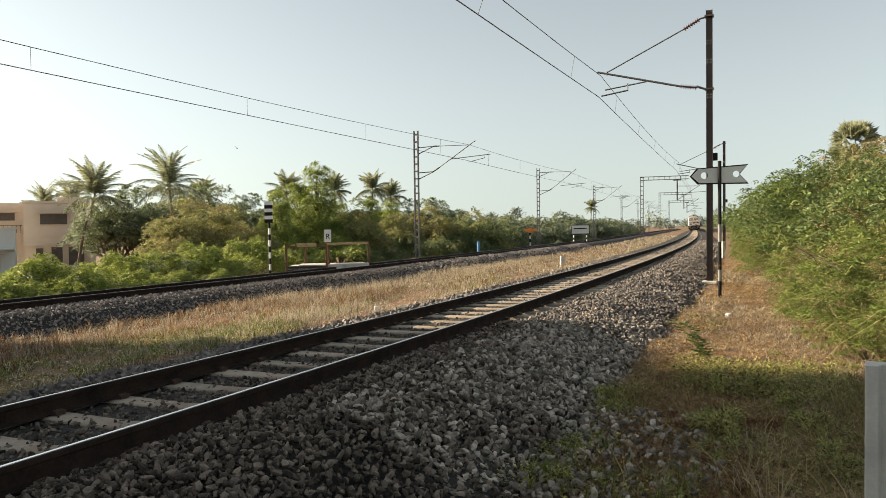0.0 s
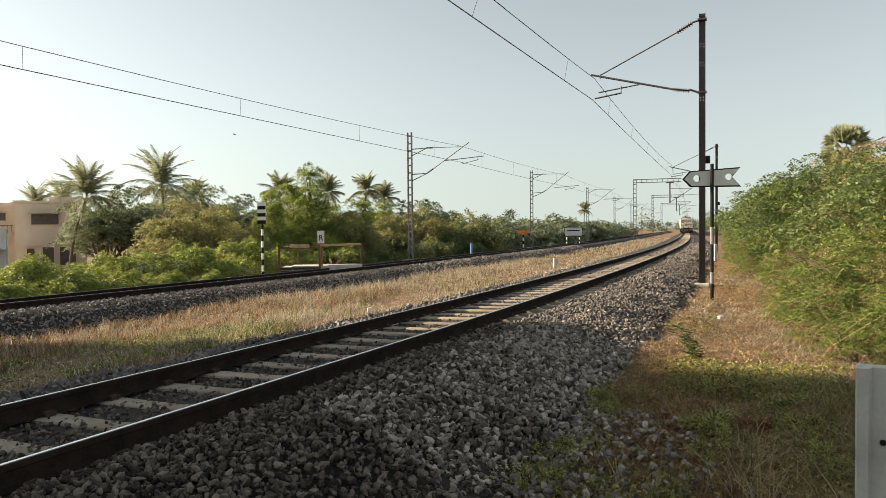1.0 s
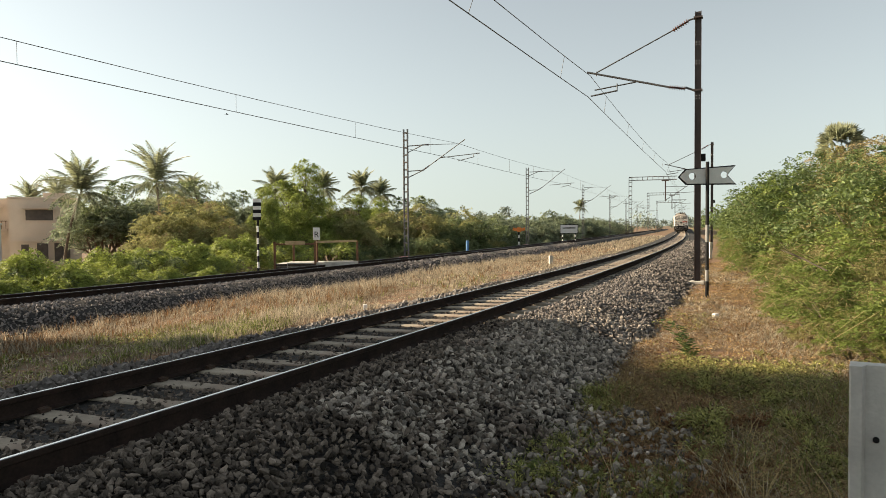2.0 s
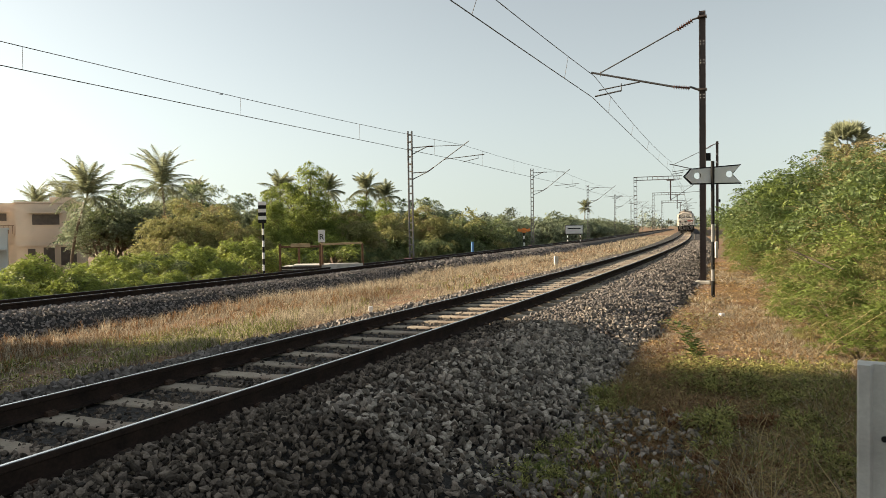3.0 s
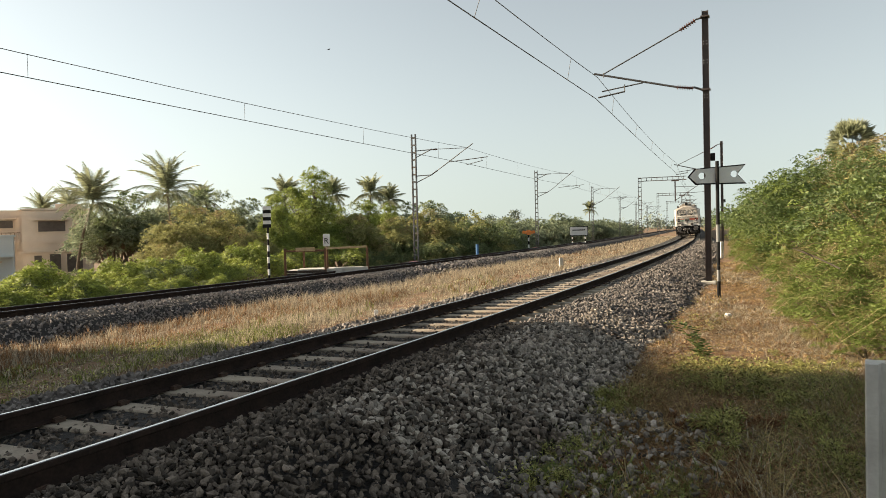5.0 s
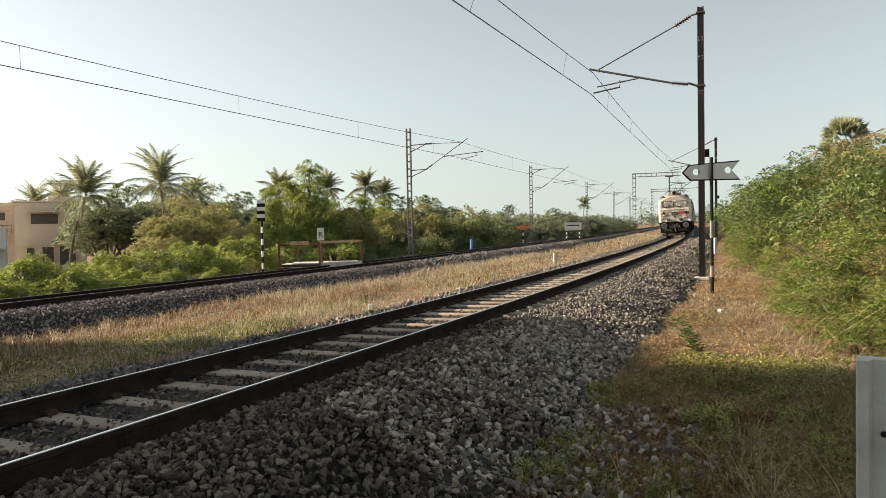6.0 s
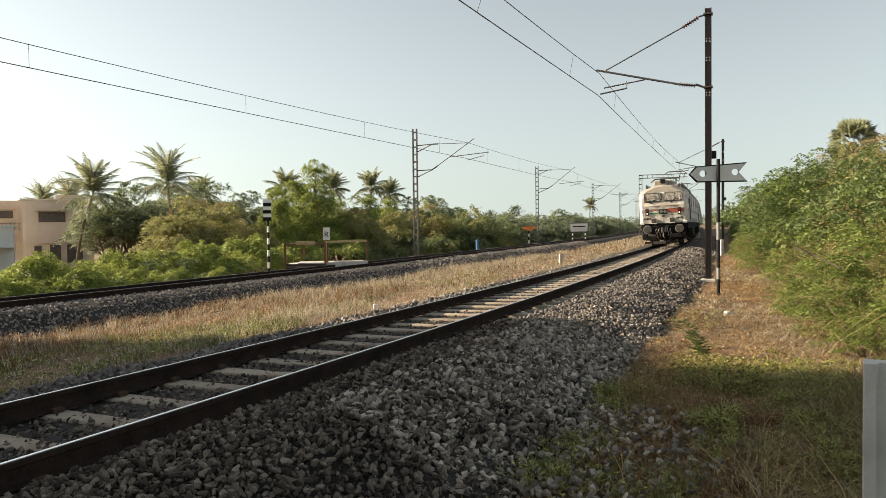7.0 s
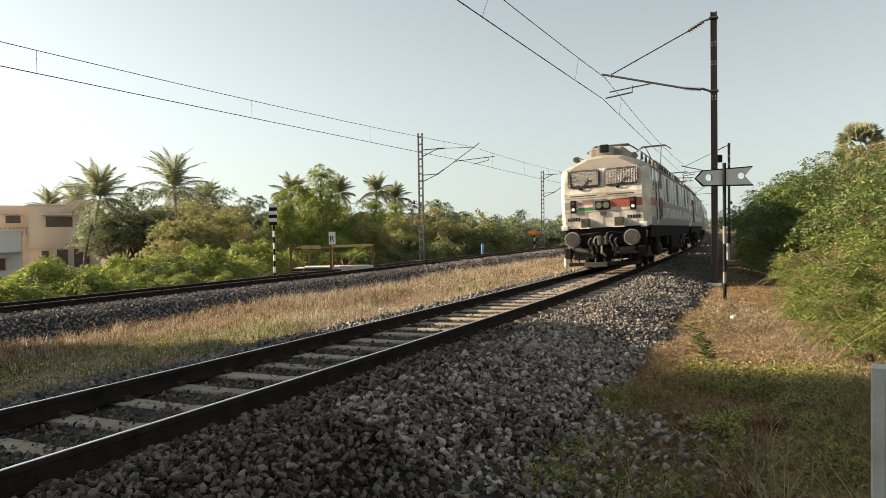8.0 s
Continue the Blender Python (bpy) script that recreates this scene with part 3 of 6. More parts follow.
litter("dry_litter", "dry litter on the strip between the tracks", [(0, 20, 3.2, 8.8, 14000, 0.07, 0.10, -0.8), (20, 60, 3.0, 8.8, 9000, 0.13, 0.12, -0.8)], M_STRAW, 64, 0.25)


# ---- plants ----
def leaf_cloud(lumps, n, size, slim, r, droop=0.3, shell=0.55, per=150, flat=0.34):
    """Leaves in separate clumps over lumps (cx, cy, cz, rx, ry, rz), with gaps between the clumps, and some deeper inside."""
    L_ = np.array(lumps, dtype=float)
    area = L_[:, 3] * L_[:, 5] + L_[:, 4] * L_[:, 5]
    m = max(n // per, 1)
    k = r.choice(len(L_), size=m, p=area / area.sum())
    d = r.normal(size=(m, 3))
    d /= np.linalg.norm(d, axis=1)[:, None]
    d[:, 2] = np.where(d[:, 2] < -0.35, -d[:, 2], d[:, 2])
    rad = np.where(r.uniform(0, 1, m) < 0.25, r.uniform(shell, 0.85, m), r.uniform(0.85, 1.12, m))
    rad *= 1 + 0.2 * np.sin(5 * d[:, 0] + k) * np.sin(4 * d[:, 1] + 2 * k)
    c = L_[k, :3] + d * L_[k, 3:] * rad[:, None]
    wide = (0.27 if flat > 0.3 else 0.42) * L_[k, 3:].mean(1) * r.uniform(0.55, 1.35, m)
    c, d, wide = np.repeat(c, per, 0), np.repeat(d, per, 0), np.repeat(wide, per)
    off = r.normal(size=c.shape) * np.array([0.62, 0.62, flat])
    off[:, 2] -= droop * 0.35 * (off[:, 0] ** 2 + off[:, 1] ** 2)
    c = c + off * wide[:, None]
    a = d * 0.5 + off * 0.8 + 0.6 * r.normal(size=d.shape)
    a[:, 2] -= droop * 0.6
    a /= np.linalg.norm(a, axis=1)[:, None]
    up = np.array([0, 0, 1.0]) + 0.7 * r.normal(size=a.shape)
    b = np.cross(a, up)
    b /= np.linalg.norm(b, axis=1)[:, None] + 1e-6
    sz = size * r.uniform(0.6, 1.35, len(c))
    A, B = a * sz[:, None], b * (sz * slim)[:, None]
    V = np.stack([c, c + A * 0.5 + B * 0.5, c + A, c + A * 0.5 - B * 0.5], 1)
    ok = V[:, :, 2].min(1) > -0.1
    V = V[ok].reshape(-1, 3)
    return V, np.arange(len(V)).reshape(-1, 4)


def spray_cloud(lumps, pads, per, reach, leaf, slim, r, droop=0.5, pairs=6, rise=0.25, flat=0.35, low=-0.3):
    """Feathery branchlets in separate pads over lumps: each an arching stalk with two rows of leaves."""
    L_ = np.array(lumps, dtype=float)
    area = L_[:, 3] * L_[:, 5] + L_[:, 4] * L_[:, 5]
    k = r.choice(len(L_), size=pads, p=area / area.sum())
    d = r.normal(size=(pads, 3))
    d /= np.linalg.norm(d, axis=1)[:, None]
    d[:, 2] = np.where(d[:, 2] < low, -d[:, 2], d[:, 2])
    c = L_[k, :3] + d * L_[k, 3:] * r.uniform(0.62, 1.0, (pads, 1))
    big = r.uniform(0.65, 1.25, pads)
    dome = 0.36 * L_[k, 3:].mean(1) * big
    c, d, big, dome = np.repeat(c, per, 0), np.repeat(d, per, 0), np.repeat(big, per), np.repeat(dome, per)
    n = len(c)
    e = r.normal(size=(n, 3)) + 0.5 * d
    e[:, 2] = np.abs(e[:, 2]) * 0.9
    e /= np.linalg.norm(e, axis=1)[:, None]
    c = c + e * np.array([1, 1, 0.75]) * (dome * r.uniform(0.6, 1.0, n))[:, None]
    w = e * np.array([1, 1, 0.5]) + 0.35 * r.normal(size=(n, 3)) * np.array([1, 1, flat])
    w[:, 2] += rise * 0.5
    w /= np.linalg.norm(w, axis=1)[:, None]
    long = reach * big * r.uniform(0.55, 1.2, n)
    bend = droop * r.uniform(0.5, 1.5, n)
    Z = np.array([0, 0, 1.0])
    tone = Z + 0.28 * r.normal(size=(n, 3))
    out = []
    for i in range(pairs):
        u = (i + 0.7) / pairs
        at = c + w * (long * u)[:, None] - Z * (long * bend * u * u)[:, None]
        t = w - Z * (2 * bend * u)[:, None]
        t /= np.linalg.norm(t, axis=1)[:, None]
        b = np.cross(t, tone)
        b /= np.linalg.norm(b, axis=1)[:, None] + 1e-6
        size = leaf * big * (1.1 - 0.75 * abs(u - 0.4)) * r.uniform(0.7, 1.25, n)
        for sgn in (-1, 1):
            a = 0.55 * t + sgn * b + 0.22 * r.normal(size=(n, 3)) - 0.12 * Z
            a /= np.linalg.norm(a, axis=1)[:, None]
            A, B = a * size[:, None], t * (size * slim * 0.5)[:, None] + 0.12 * np.cross(a, t) * (size * r.normal(size=n))[:, None]
            out.append(np.stack([at, at + A * 0.5 + B, at + A, at + A * 0.5 - B], 1))
    V = np.concatenate(out)
    V = V[V[:, :, 2].min(1) > -0.1].reshape(-1, 3)
    return V, np.arange(len(V)).reshape(-1, 4)


def limbs(bm, lumps, r, base=(0, 0, 0), thick=0.07, n=7):
    for cx, cy, cz, rx, ry, rz in lumps:
        tip = Vector((cx, cy, cz))
        root = Vector(base) + Vector((r.uniform(-0.1, 0.1), r.uniform(-0.1, 0.1), 0))
        mid = root.lerp(tip, 0.5) + Vector((r.uniform(-.2, .2), r.uniform(-.2, .2), 0.1)) * (rx * 0.5)
        rod(bm, root, mid, thick, thick * 0.7, n)
        rod(bm, mid, tip, thick * 0.7, thick * 0.35, n)
        for _ in range(3):
            e = tip + Vector((r.uniform(-1, 1) * rx, r.uniform(-1, 1) * ry, r.uniform(-0.1, 1) * rz)) * 0.8
            rod(bm, mid.lerp(tip, 0.6), e, thick * 0.35, thick * 0.12, 5)
    return bm


def plant_kind(name, label, category, lumps, n, size, slim, leaf, seed, thick=0.06, droop=0.3, second=None, shell=0.55, flat=0.34, twigs=0, spray=None, second_spray=None):
    """Trunk or stems, and a crown of many leaves; built once at the origin, then copied."""
    r = np.random.RandomState(seed)
    t = tagged(empty(name), label, category)
    tree = category == "tree"
    part("trunk" if tree else "stem", limbs(bmesh.new(), lumps, r, thick=thick), M_BARK, t)
    V, F = leaf_cloud(lumps if spray is None else [(a, b, c, x * 0.8, y * 0.8, z * 0.8) for a, b, c, x, y, z in lumps], n, size, slim, r, droop, shell, flat=flat)
    if spray:
        pads, per, reach, leaf_size, leaf_slim, arch, rise = spray
        V = np.concatenate([V, spray_cloud(lumps, pads, per, reach, leaf_size, leaf_slim, r, arch, rise=rise)[0]])
        F = np.arange(len(V)).reshape(-1, 4)
    crown = new("crown", np_mesh("crown", V, F, LEAF[leaf]))
    crown.parent = t
    if twigs:
        c, m = [], twigs
        L_ = np.array(lumps)[r.randint(0, len(lumps), m)]
        d = r.normal(size=(m, 3))
        d /= np.linalg.norm(d, axis=1)[:, None]
        d[:, 2] = np.abs(d[:, 2]) * 0.8
        p = L_[:, :3] + d * L_[:, 3:] * 0.8
        way = d * np.array([1, 1, 0.5]) + 0.5 * r.normal(size=d.shape)
        q = p + way * r.uniform(0.25, 0.6, (m, 1))
        e = q + way * r.uniform(0.1, 0.3, (m, 1)) - np.array([0, 0, 0.15])
        w = np.cross(way, r.normal(size=way.shape))
        w *= 0.007 / (np.linalg.norm(w, axis=1)[:, None] + 1e-6)
        V = np.stack([p - w, p + w, q + w, q - w, q - w, q + w, e + w * 0.4, e - w * 0.4], 1).reshape(-1, 3)
        tw = new("bare_twig_growth", np_mesh("bare_twig_growth", V, np.arange(len(V)).reshape(-1, 4), LEAF["dry"]))
        tw.parent = t
        tagged(tw, kind="stuff")
    if second:
        if second_spray:
            pads, per, reach, leaf_size, leaf_slim, arch, rise = second_spray
            V, F = spray_cloud(lumps, pads, per, reach, leaf_size, leaf_slim, r, arch, rise=rise, low=0.05)
        else:
            V, F = leaf_cloud(lumps, n // 4, size, slim, r, droop, shell + 0.2, flat=flat)
        c2 = new("vine" if second != "dry" else "dry_growth", np_mesh("vine", V, F, LEAF[second]))
        c2.parent = t
    return t


def lump_set(r, n, wide, high, spread):
    out = []
    for i in range(n):
        a = 2 * math.pi * (i + r.uniform(-0.3, 0.3)) / max(n - 1, 1)
        d = 0 if i == 0 else spread * r.uniform(0.6, 1.1)
        w = wide * r.uniform(0.65, 1.1)
        out.append((d * math.cos(a), d * math.sin(a), high * (0.62 if i == 0 else r.uniform(0.3, 0.55)), w, w, high * (0.38 if i == 0 else r.uniform(0.25, 0.38))))
    return out


def place(kind, spots, group=""):
    """Copies of a kind at (x, y, z, turn, scale); the first spot takes the kind itself."""
    for i, (x, y, z, turn, sc) in enumerate(spots):
        if i == 0:
            kind.matrix_basis = pose(x, y, z, 0, 0, turn) @ Matrix.Scale(sc, 4)
        else:
            ob = copy_thing(kind, pose(x, y, z, 0, 0, turn))
            ob.scale = (sc, sc, sc)
        if group:
            tagged(kind, group=group)


def gz_at(x, y):
    s, o = offsets(np.array([x]), np.array([y]))
    return float(ground_z(s, o)[0])


rv = random.Random(21)


def spots_so(rows):
    """(s, o, scale) along the line to places on the ground."""
    out = []
    for s, o, sc in rows:
        x, y, z, th = line(s, o)
        out.append((x, y, gz_at(x, y) - 0.05, rv.uniform(0, 360), sc))
    return out


thorn = plant_kind("thorn_bush", "dense feathery dark green thorn bush beside the path", "bush", lump_set(rv, 6, 1.15, 3.0, 1.2) + [(0.9, 0.3, 0.35, 0.8, 0.8, 0.6), (-0.8, 0.5, 0.35, 0.8, 0.8, 0.6), (0.1, -0.9, 0.35, 0.8, 0.8, 0.6)], 3000, 0.10, 0.38, "thorn", 31, 0.05, 0.5, "shrub", 0.4, 0.16,
                   spray=(44, 30, 0.42, 0.098, 0.34, 0.7, 0.3), second_spray=(17, 30, 0.42, 0.094, 0.34, 0.7, 0.35))
low = plant_kind("low_shrub", "low bright green shrub beside the path", "bush", lump_set(rv, 6, 0.75, 1.5, 0.8) + [(0.5, -0.6, 0.2, 0.6, 0.6, 0.3), (-0.6, -0.3, 0.2, 0.6, 0.6, 0.3), (0.1, 0.7, 0.2, 0.6, 0.6, 0.3)], 1800, 0.07, 0.34, "shrub", 32, 0.03, 0.2, "tired", 0.4, 0.22, 70,
                 spray=(30, 26, 0.30, 0.072, 0.28, 0.7, 0.6), second_spray=(13, 26, 0.30, 0.068, 0.26, 0.7, 0.7))
olive = plant_kind("thorn_bush", "olive-brown half-dry thorn bush", "bush", lump_set(rv, 6, 1.2, 3.2, 1.3), 3000, 0.10, 0.38, "tired", 33, 0.05, 0.4, "dry", 0.4, 0.18, 60,
                   spray=(44, 30, 0.42, 0.098, 0.34, 0.7, 0.3), second_spray=(14, 26, 0.42, 0.09, 0.32, 0.8, 0.3))
place(thorn, spots_so([(13.5, -9.3, 0.85), (17.5, -8.4, 1.15), (21.3, -8.1, 1.32), (25.8, -7.2, 1.42), (29.5, -6.9, 1.35), (34, -6.8, 1.3), (39.5, -6.6, 1.3), (46, -6.6, 1.35), (54, -6.8, 1.4), (62, -6.9, 1.3), (68, -6.4, 1.3), (75, -6.5, 1.35), (84, -6.7, 1.4), (94, -7, 1.5), (106, -7.5, 1.6), (11.0, -10.8, 1.0), (17, -11.5, 1.2)]), "bushes along the path")
place(low, spots_so([(9.4, -7.4, 0.8), (11.2, -6.6, 0.9), (13.4, -6.4, 0.8), (15.6, -6.2, 0.95), (18.0, -6.2, 0.8), (21.5, -6.3, 0.8), (24.5, -6.5, 0.8), (16.8, -5.9, 0.45), (19.5, -5.8, 0.45), (29, -6.1, 0.7), (12.8, -5.4, 0.35), (14.2, -5.5, 0.4), (10.5, -8.8, 1.15), (13.2, -7.6, 1.2), (9.0, -8.4, 1.0), (8.3, -7.3, 0.85), (7.4, -8.0, 0.9), (9.6, -6.3, 0.7), (12.2, -5.9, 0.6), (17, -7.0, 1.3), (14.8, -7.4, 1.35), (8.6, -6.2, 0.5), (9.2, -6.9, 0.6), (10.4, -5.9, 0.5), (8.0, -6.6, 0.4), (7.2, -7.3, 0.5), (22.8, -5.4, 0.7), (25.5, -5.1, 0.8), (28.5, -5.2, 0.85), (32, -5.2, 0.9), (36, -5.3, 0.95), (41, -5.2, 1.0), (47, -5.2, 1.0), (53, -5.3, 1.0), (60, -5.3, 1.1), (2.4, -3.45, 0.12), (3.9, -5.9, 0.16)]), "shrubs along the path")
place(olive, spots_so([(22, -10.2, 1.3), (28, -10.0, 1.65), (35, -10.5, 1.85), (16.0, -9.3, 1.2), (45, -10.5, 1.75), (12.4, -8.9, 0.8), (19, -9.0, 1.15), (24.5, -9.0, 1.3), (31, -9.0, 1.6), (11.6, -7.1, 0.45), (10.0, -7.5, 0.4), (14.3, -6.7, 0.5), (12.8, -6.5, 0.3)]), "bushes along the path")

weed_spots = [(rv.uniform(a, b), rv.uniform(c, d), rv.uniform(0.3, 0.75)) for a, b, c, d, n in ((5.7, 7.2, -5.5, -4.0, 15), (4.4, 5.3, -3.6, -2.95, 4), (2.9, 3.5, -3.6, -3.05, 2), (2.1, 2.7, -4.4, -3.05, 3), (2.7, 6.4, -6.3, -4.9, 9)) for _ in range(n)] + [(rv.uniform(2.6, 6.6), rv.uniform(-6.6, -4.5), rv.uniform(0.7, 1.25)) for _ in range(13)] + [(rv.uniform(6.4, 9.5), rv.uniform(-6.0, -4.6), rv.uniform(0.4, 0.7)) for _ in range(5)]
place(plant_kind("weed_clump", "sprawling dull green weed clump on the brown soil", "weed", [(0, 0, 0.10, 0.26, 0.24, 0.16), (0.2, 0.1, 0.06, 0.22, 0.2, 0.12), (-0.18, -0.14, 0.07, 0.2, 0.22, 0.14)], 1100, 0.046, 0.28, "weed", 36, 0.005, 0.3, None, 0.4, 0.5), spots_so(weed_spots), "weed clumps beside the path")


LEAF["withered"] = mat("withered red-brown leaves", (0.15, 0.072, 0.036), (0.34, 0.185, 0.088), 1.2, 0.8, 0, 0, 6, "island", 0.7, 0.25, 0.2)
withered_spots = [(rv.uniform(2.3, 4.5), rv.uniform(-5.8, -3.9), rv.uniform(0.35, 0.8)) for _ in range(28)]
place(plant_kind("withered_weed", "withered red-brown weed clump on the bare soil", "weed", [(0, 0, 0.08, 0.24, 0.22, 0.13), (0.18, 0.12, 0.06, 0.2, 0.18, 0.11), (-0.16, -0.12, 0.06, 0.2, 0.2, 0.12)], 900, 0.05, 0.2, "withered", 37, 0.006, 0.3, None, 0.4, 0.5), spots_so(withered_spots), "withered weeds beside the path")


def leafy_weed(x, y, high, lean, seed):
    r = random.Random(seed)
    t = tagged(empty("leafy_weed", pose(x, y, gz_at(x, y) - 0.03)), "tall narrow-leaved green weed leaning over the dry path", "weed")
    for k in range(4):
        a, tall = r.uniform(0, 6.28), high * r.uniform(0.65, 1.0)
        bend = Vector((lean + 0.12 * math.cos(a), 0.12 * math.sin(a), 0))
        V, F, bm, last = [], [], bmesh.new(), Vector((0.04 * math.cos(a), 0.04 * math.sin(a), 0))
        n = 12
        for i in range(1, n + 1):
            u = i / n
            p = Vector((0.04 * math.cos(a), 0.04 * math.sin(a), tall * u)) + bend * (u * u)
            rod(bm, last, p, 0.006 * (1.1 - u * 0.7), 0.006 * (1.0 - u * 0.7), 5)
            last = p
            for j in range(3):
                b = r.uniform(0, 6.28)
                d = Vector((math.cos(b), math.sin(b), 0.5)) * (0.17 - 0.07 * u) * r.uniform(0.7, 1.2)
                w = d.cross(Vector((0, 0, 1))).normalized() * 0.019
                m = len(V)
                V += [tuple(p), tuple(p + d * 0.5 + w), tuple(p + d - Vector((0, 0, 0.03))), tuple(p + d * 0.5 - w)]
                F.append((m, m + 1, m + 2, m + 3))
        stem = part("stem", bm, M_GRASS, t)
        lv = new("foliage", np_mesh("foliage", V, F, LEAF["thorn"]))
        lv.parent = stem


leafy_weed(3.62, 9.95, 0.62, -0.22, 3)


def frond_mesh(r, length, n, droop, width, leaflet):
    """A feather frond: an arched stalk with two rows of leaflets."""
    V, F = [], []
    pts = []
    for i in range(n + 1):
        u = i / n
        pts.append(Vector((length * (u - 0.18 * droop * u * u), 0, length * (0.35 * u - (0.35 + droop) * u * u))))
    for i in range(n):
        a, b = pts[i], pts[i + 1]
        w = 0.035 * (1 - i / n) + 0.01
        k = len(V)
        V += [(a.x, -w, a.z), (a.x, w, a.z), (b.x, w, b.z), (b.x, -w, b.z)]
        F.append((k, k + 1, k + 2, k + 3))
        u = (i + 0.5) / n
        if u < 0.12:
            continue
        l = width * math.sin(math.pi * min(1, 0.15 + 0.85 * u)) ** 0.6
        for sgn in (-1, 1):
            for h in (0.0, 0.5):
                p = a.lerp(b, h)
                tip = p + Vector((l * 0.55, sgn * l * 0.75, -l * r.uniform(0.35, 0.9)))
                k = len(V)
                V += [tuple(p), (p.x + leaflet, p.y, p.z), tuple(tip + Vector((leaflet * 0.3, 0, 0))), tuple(tip)]
                F.append((k, k + 1, k + 2, k + 3))
    return V, F


def palm_kind(label, seed, high, lean, fronds=24, length=2.9):
    r = random.Random(seed)
    t = tagged(empty("coconut_palm"), label, "palm tree")
    bm = bmesh.new()
    last, n = None, 10
    for i in range(n + 1):
        u = i / n
        p = Vector((lean * u * u, 0.15 * math.sin(3 * u), high * u))
        if last is not None:
            rod(bm, last, p, 0.14 - 0.05 * (u - 0.1), 0.135 - 0.05 * u, 9)
        last = p
    part("trunk", bm, M_BARK, t)
    V, F = [], []
    for i in range(fronds):
        up = radians(r.uniform(38, 92) if i % 5 < 3 else r.uniform(-40, 38))
        v, f = frond_mesh(r, length * r.uniform(0.8, 1.1), 20, r.uniform(0.12, 0.5), 0.64, 0.062)
        m = Matrix.Translation(last) @ Matrix.Rotation(i * 2.4 + r.uniform(-.2, .2), 4, "Z") @ Matrix.Rotation(-up, 4, "Y")
        k = len(V)
        V += [tuple(m @ Vector(q)) for q in v]
        F += [tuple(k + j for j in q) for q in f]
    fr = new("crown", np_mesh("crown", V, F, LEAF["palm"]))
    fr.parent = t
    bm = bmesh.new()
    for i in range(7):
        a = i * 0.9
        bmesh.ops.create_icosphere(bm, subdivisions=1, radius=0.13, matrix=Matrix.Translation(last + Vector((0.22 * math.cos(a), 0.22 * math.sin(a), -0.25 - 0.08 * (i % 2)))))
    part("coconut_cluster", bm, LEAF["olive"], t)
    return t


VINE_TREES = [(-8.65, 49.07, -1.38, 0, 0.84), (-10.84, 46.76, -1.40, 130, 0.64), (-7.75, 53.44, -1.39, 183, 0.56), (-5.85, 57.70, -1.38, 353, 0.61), (-4.42, 59.84, -1.35, 333, 0.59)]
ROUND_TREES = [(-24.86, 56.80, -1.87, 271, 0.95), (-24.61, 61.24, -1.90, 14, 1.02), (-20.26, 56.48, -1.82, 238, 0.86), (-19.44, 60.98, -1.84, 127, 1.00), (-25.15, 54.48, -1.86, 332, 0.83), (-7.44, 65.58, -1.62, 26, 0.83), (-0.19, 72.00, -1.39, 80, 0.77), (-1.47, 79.99, -1.62, 57, 0.89)]
ROUND_TREES += [(-3.76, 74.91, -1.63, 278, 0.84)]
OLIVE_TREES = [(-15.08, 43.46, -1.54, 52, 0.98), (-13.94, 45.93, -1.53, 293, 0.93), (-15.61, 41.14, -1.51, 127, 0.66), (-8.27, 51.34, -1.37, 6, 0.91), (-6.03, 49.63, -1.22, 110, 0.79), (-3.70, 55.88, -1.23, 208, 0.77), (-1.35, 59.98, -1.20, 143, 0.90), (1.89, 65.97, -1.17, 93, 0.58), (-11.57, 42.45, -1.34, 199, 0.59)]
BRIGHT_BUSHES = [(-14.02, 23.08, -1.03, 81, 0.7), (-12.55, 22.77, -0.94, 36, 0.92), (-11.25, 22.32, -0.87, 71, 0.64), (-12.45, 27.30, -1.05, 316, 0.94), (-11.90, 29.71, -1.07, 316, 0.90), (-11.53, 31.99, -1.11, 227, 1.10), (-10.39, 32.37, -1.06, 64, 0.96), (-9.6, 31.2, -0.94, 67, 0.62), (-8.21, 43.23, -1.19, 0, 0.92)]
BRIGHT_BUSHES += [(-6.65, 45.52, -1.16, 2, 1.20), (-9.74, 36.73, -1.12, 107, 1.20), (-12.10, 20.72, -0.87, 110, 0.5), (-10.62, 22.08, -0.89, 84, 0.44), (-10.56, 24.85, -0.89, 85, 0.56), (-9.70, 26.27, -0.88, 148, 0.48), (-8.83, 28.15, -0.88, 160, 0.40), (-12.70, 20.36, -0.89, 101, 0.54)]
DEEP_BUSHES = [(-3.72, 55.88, -1.24, 276, 0.92), (-0.58, 52.00, -0.99, 347, 0.62), (0.76, 60.00, -1.10, 320, 0.78), (2.52, 61.95, -1.05, 104, 1.25), (3.23, 61.92, -1.01, 93, 0.50), (5.30, 69.80, -1.07, 353, 0.38), (7.44, 74.63, -1.06, 100, 0.28), (13.13, 94.09, -1.17, 196, 1.15), (13.68, 83.89, -0.96, 152, 0.23)]
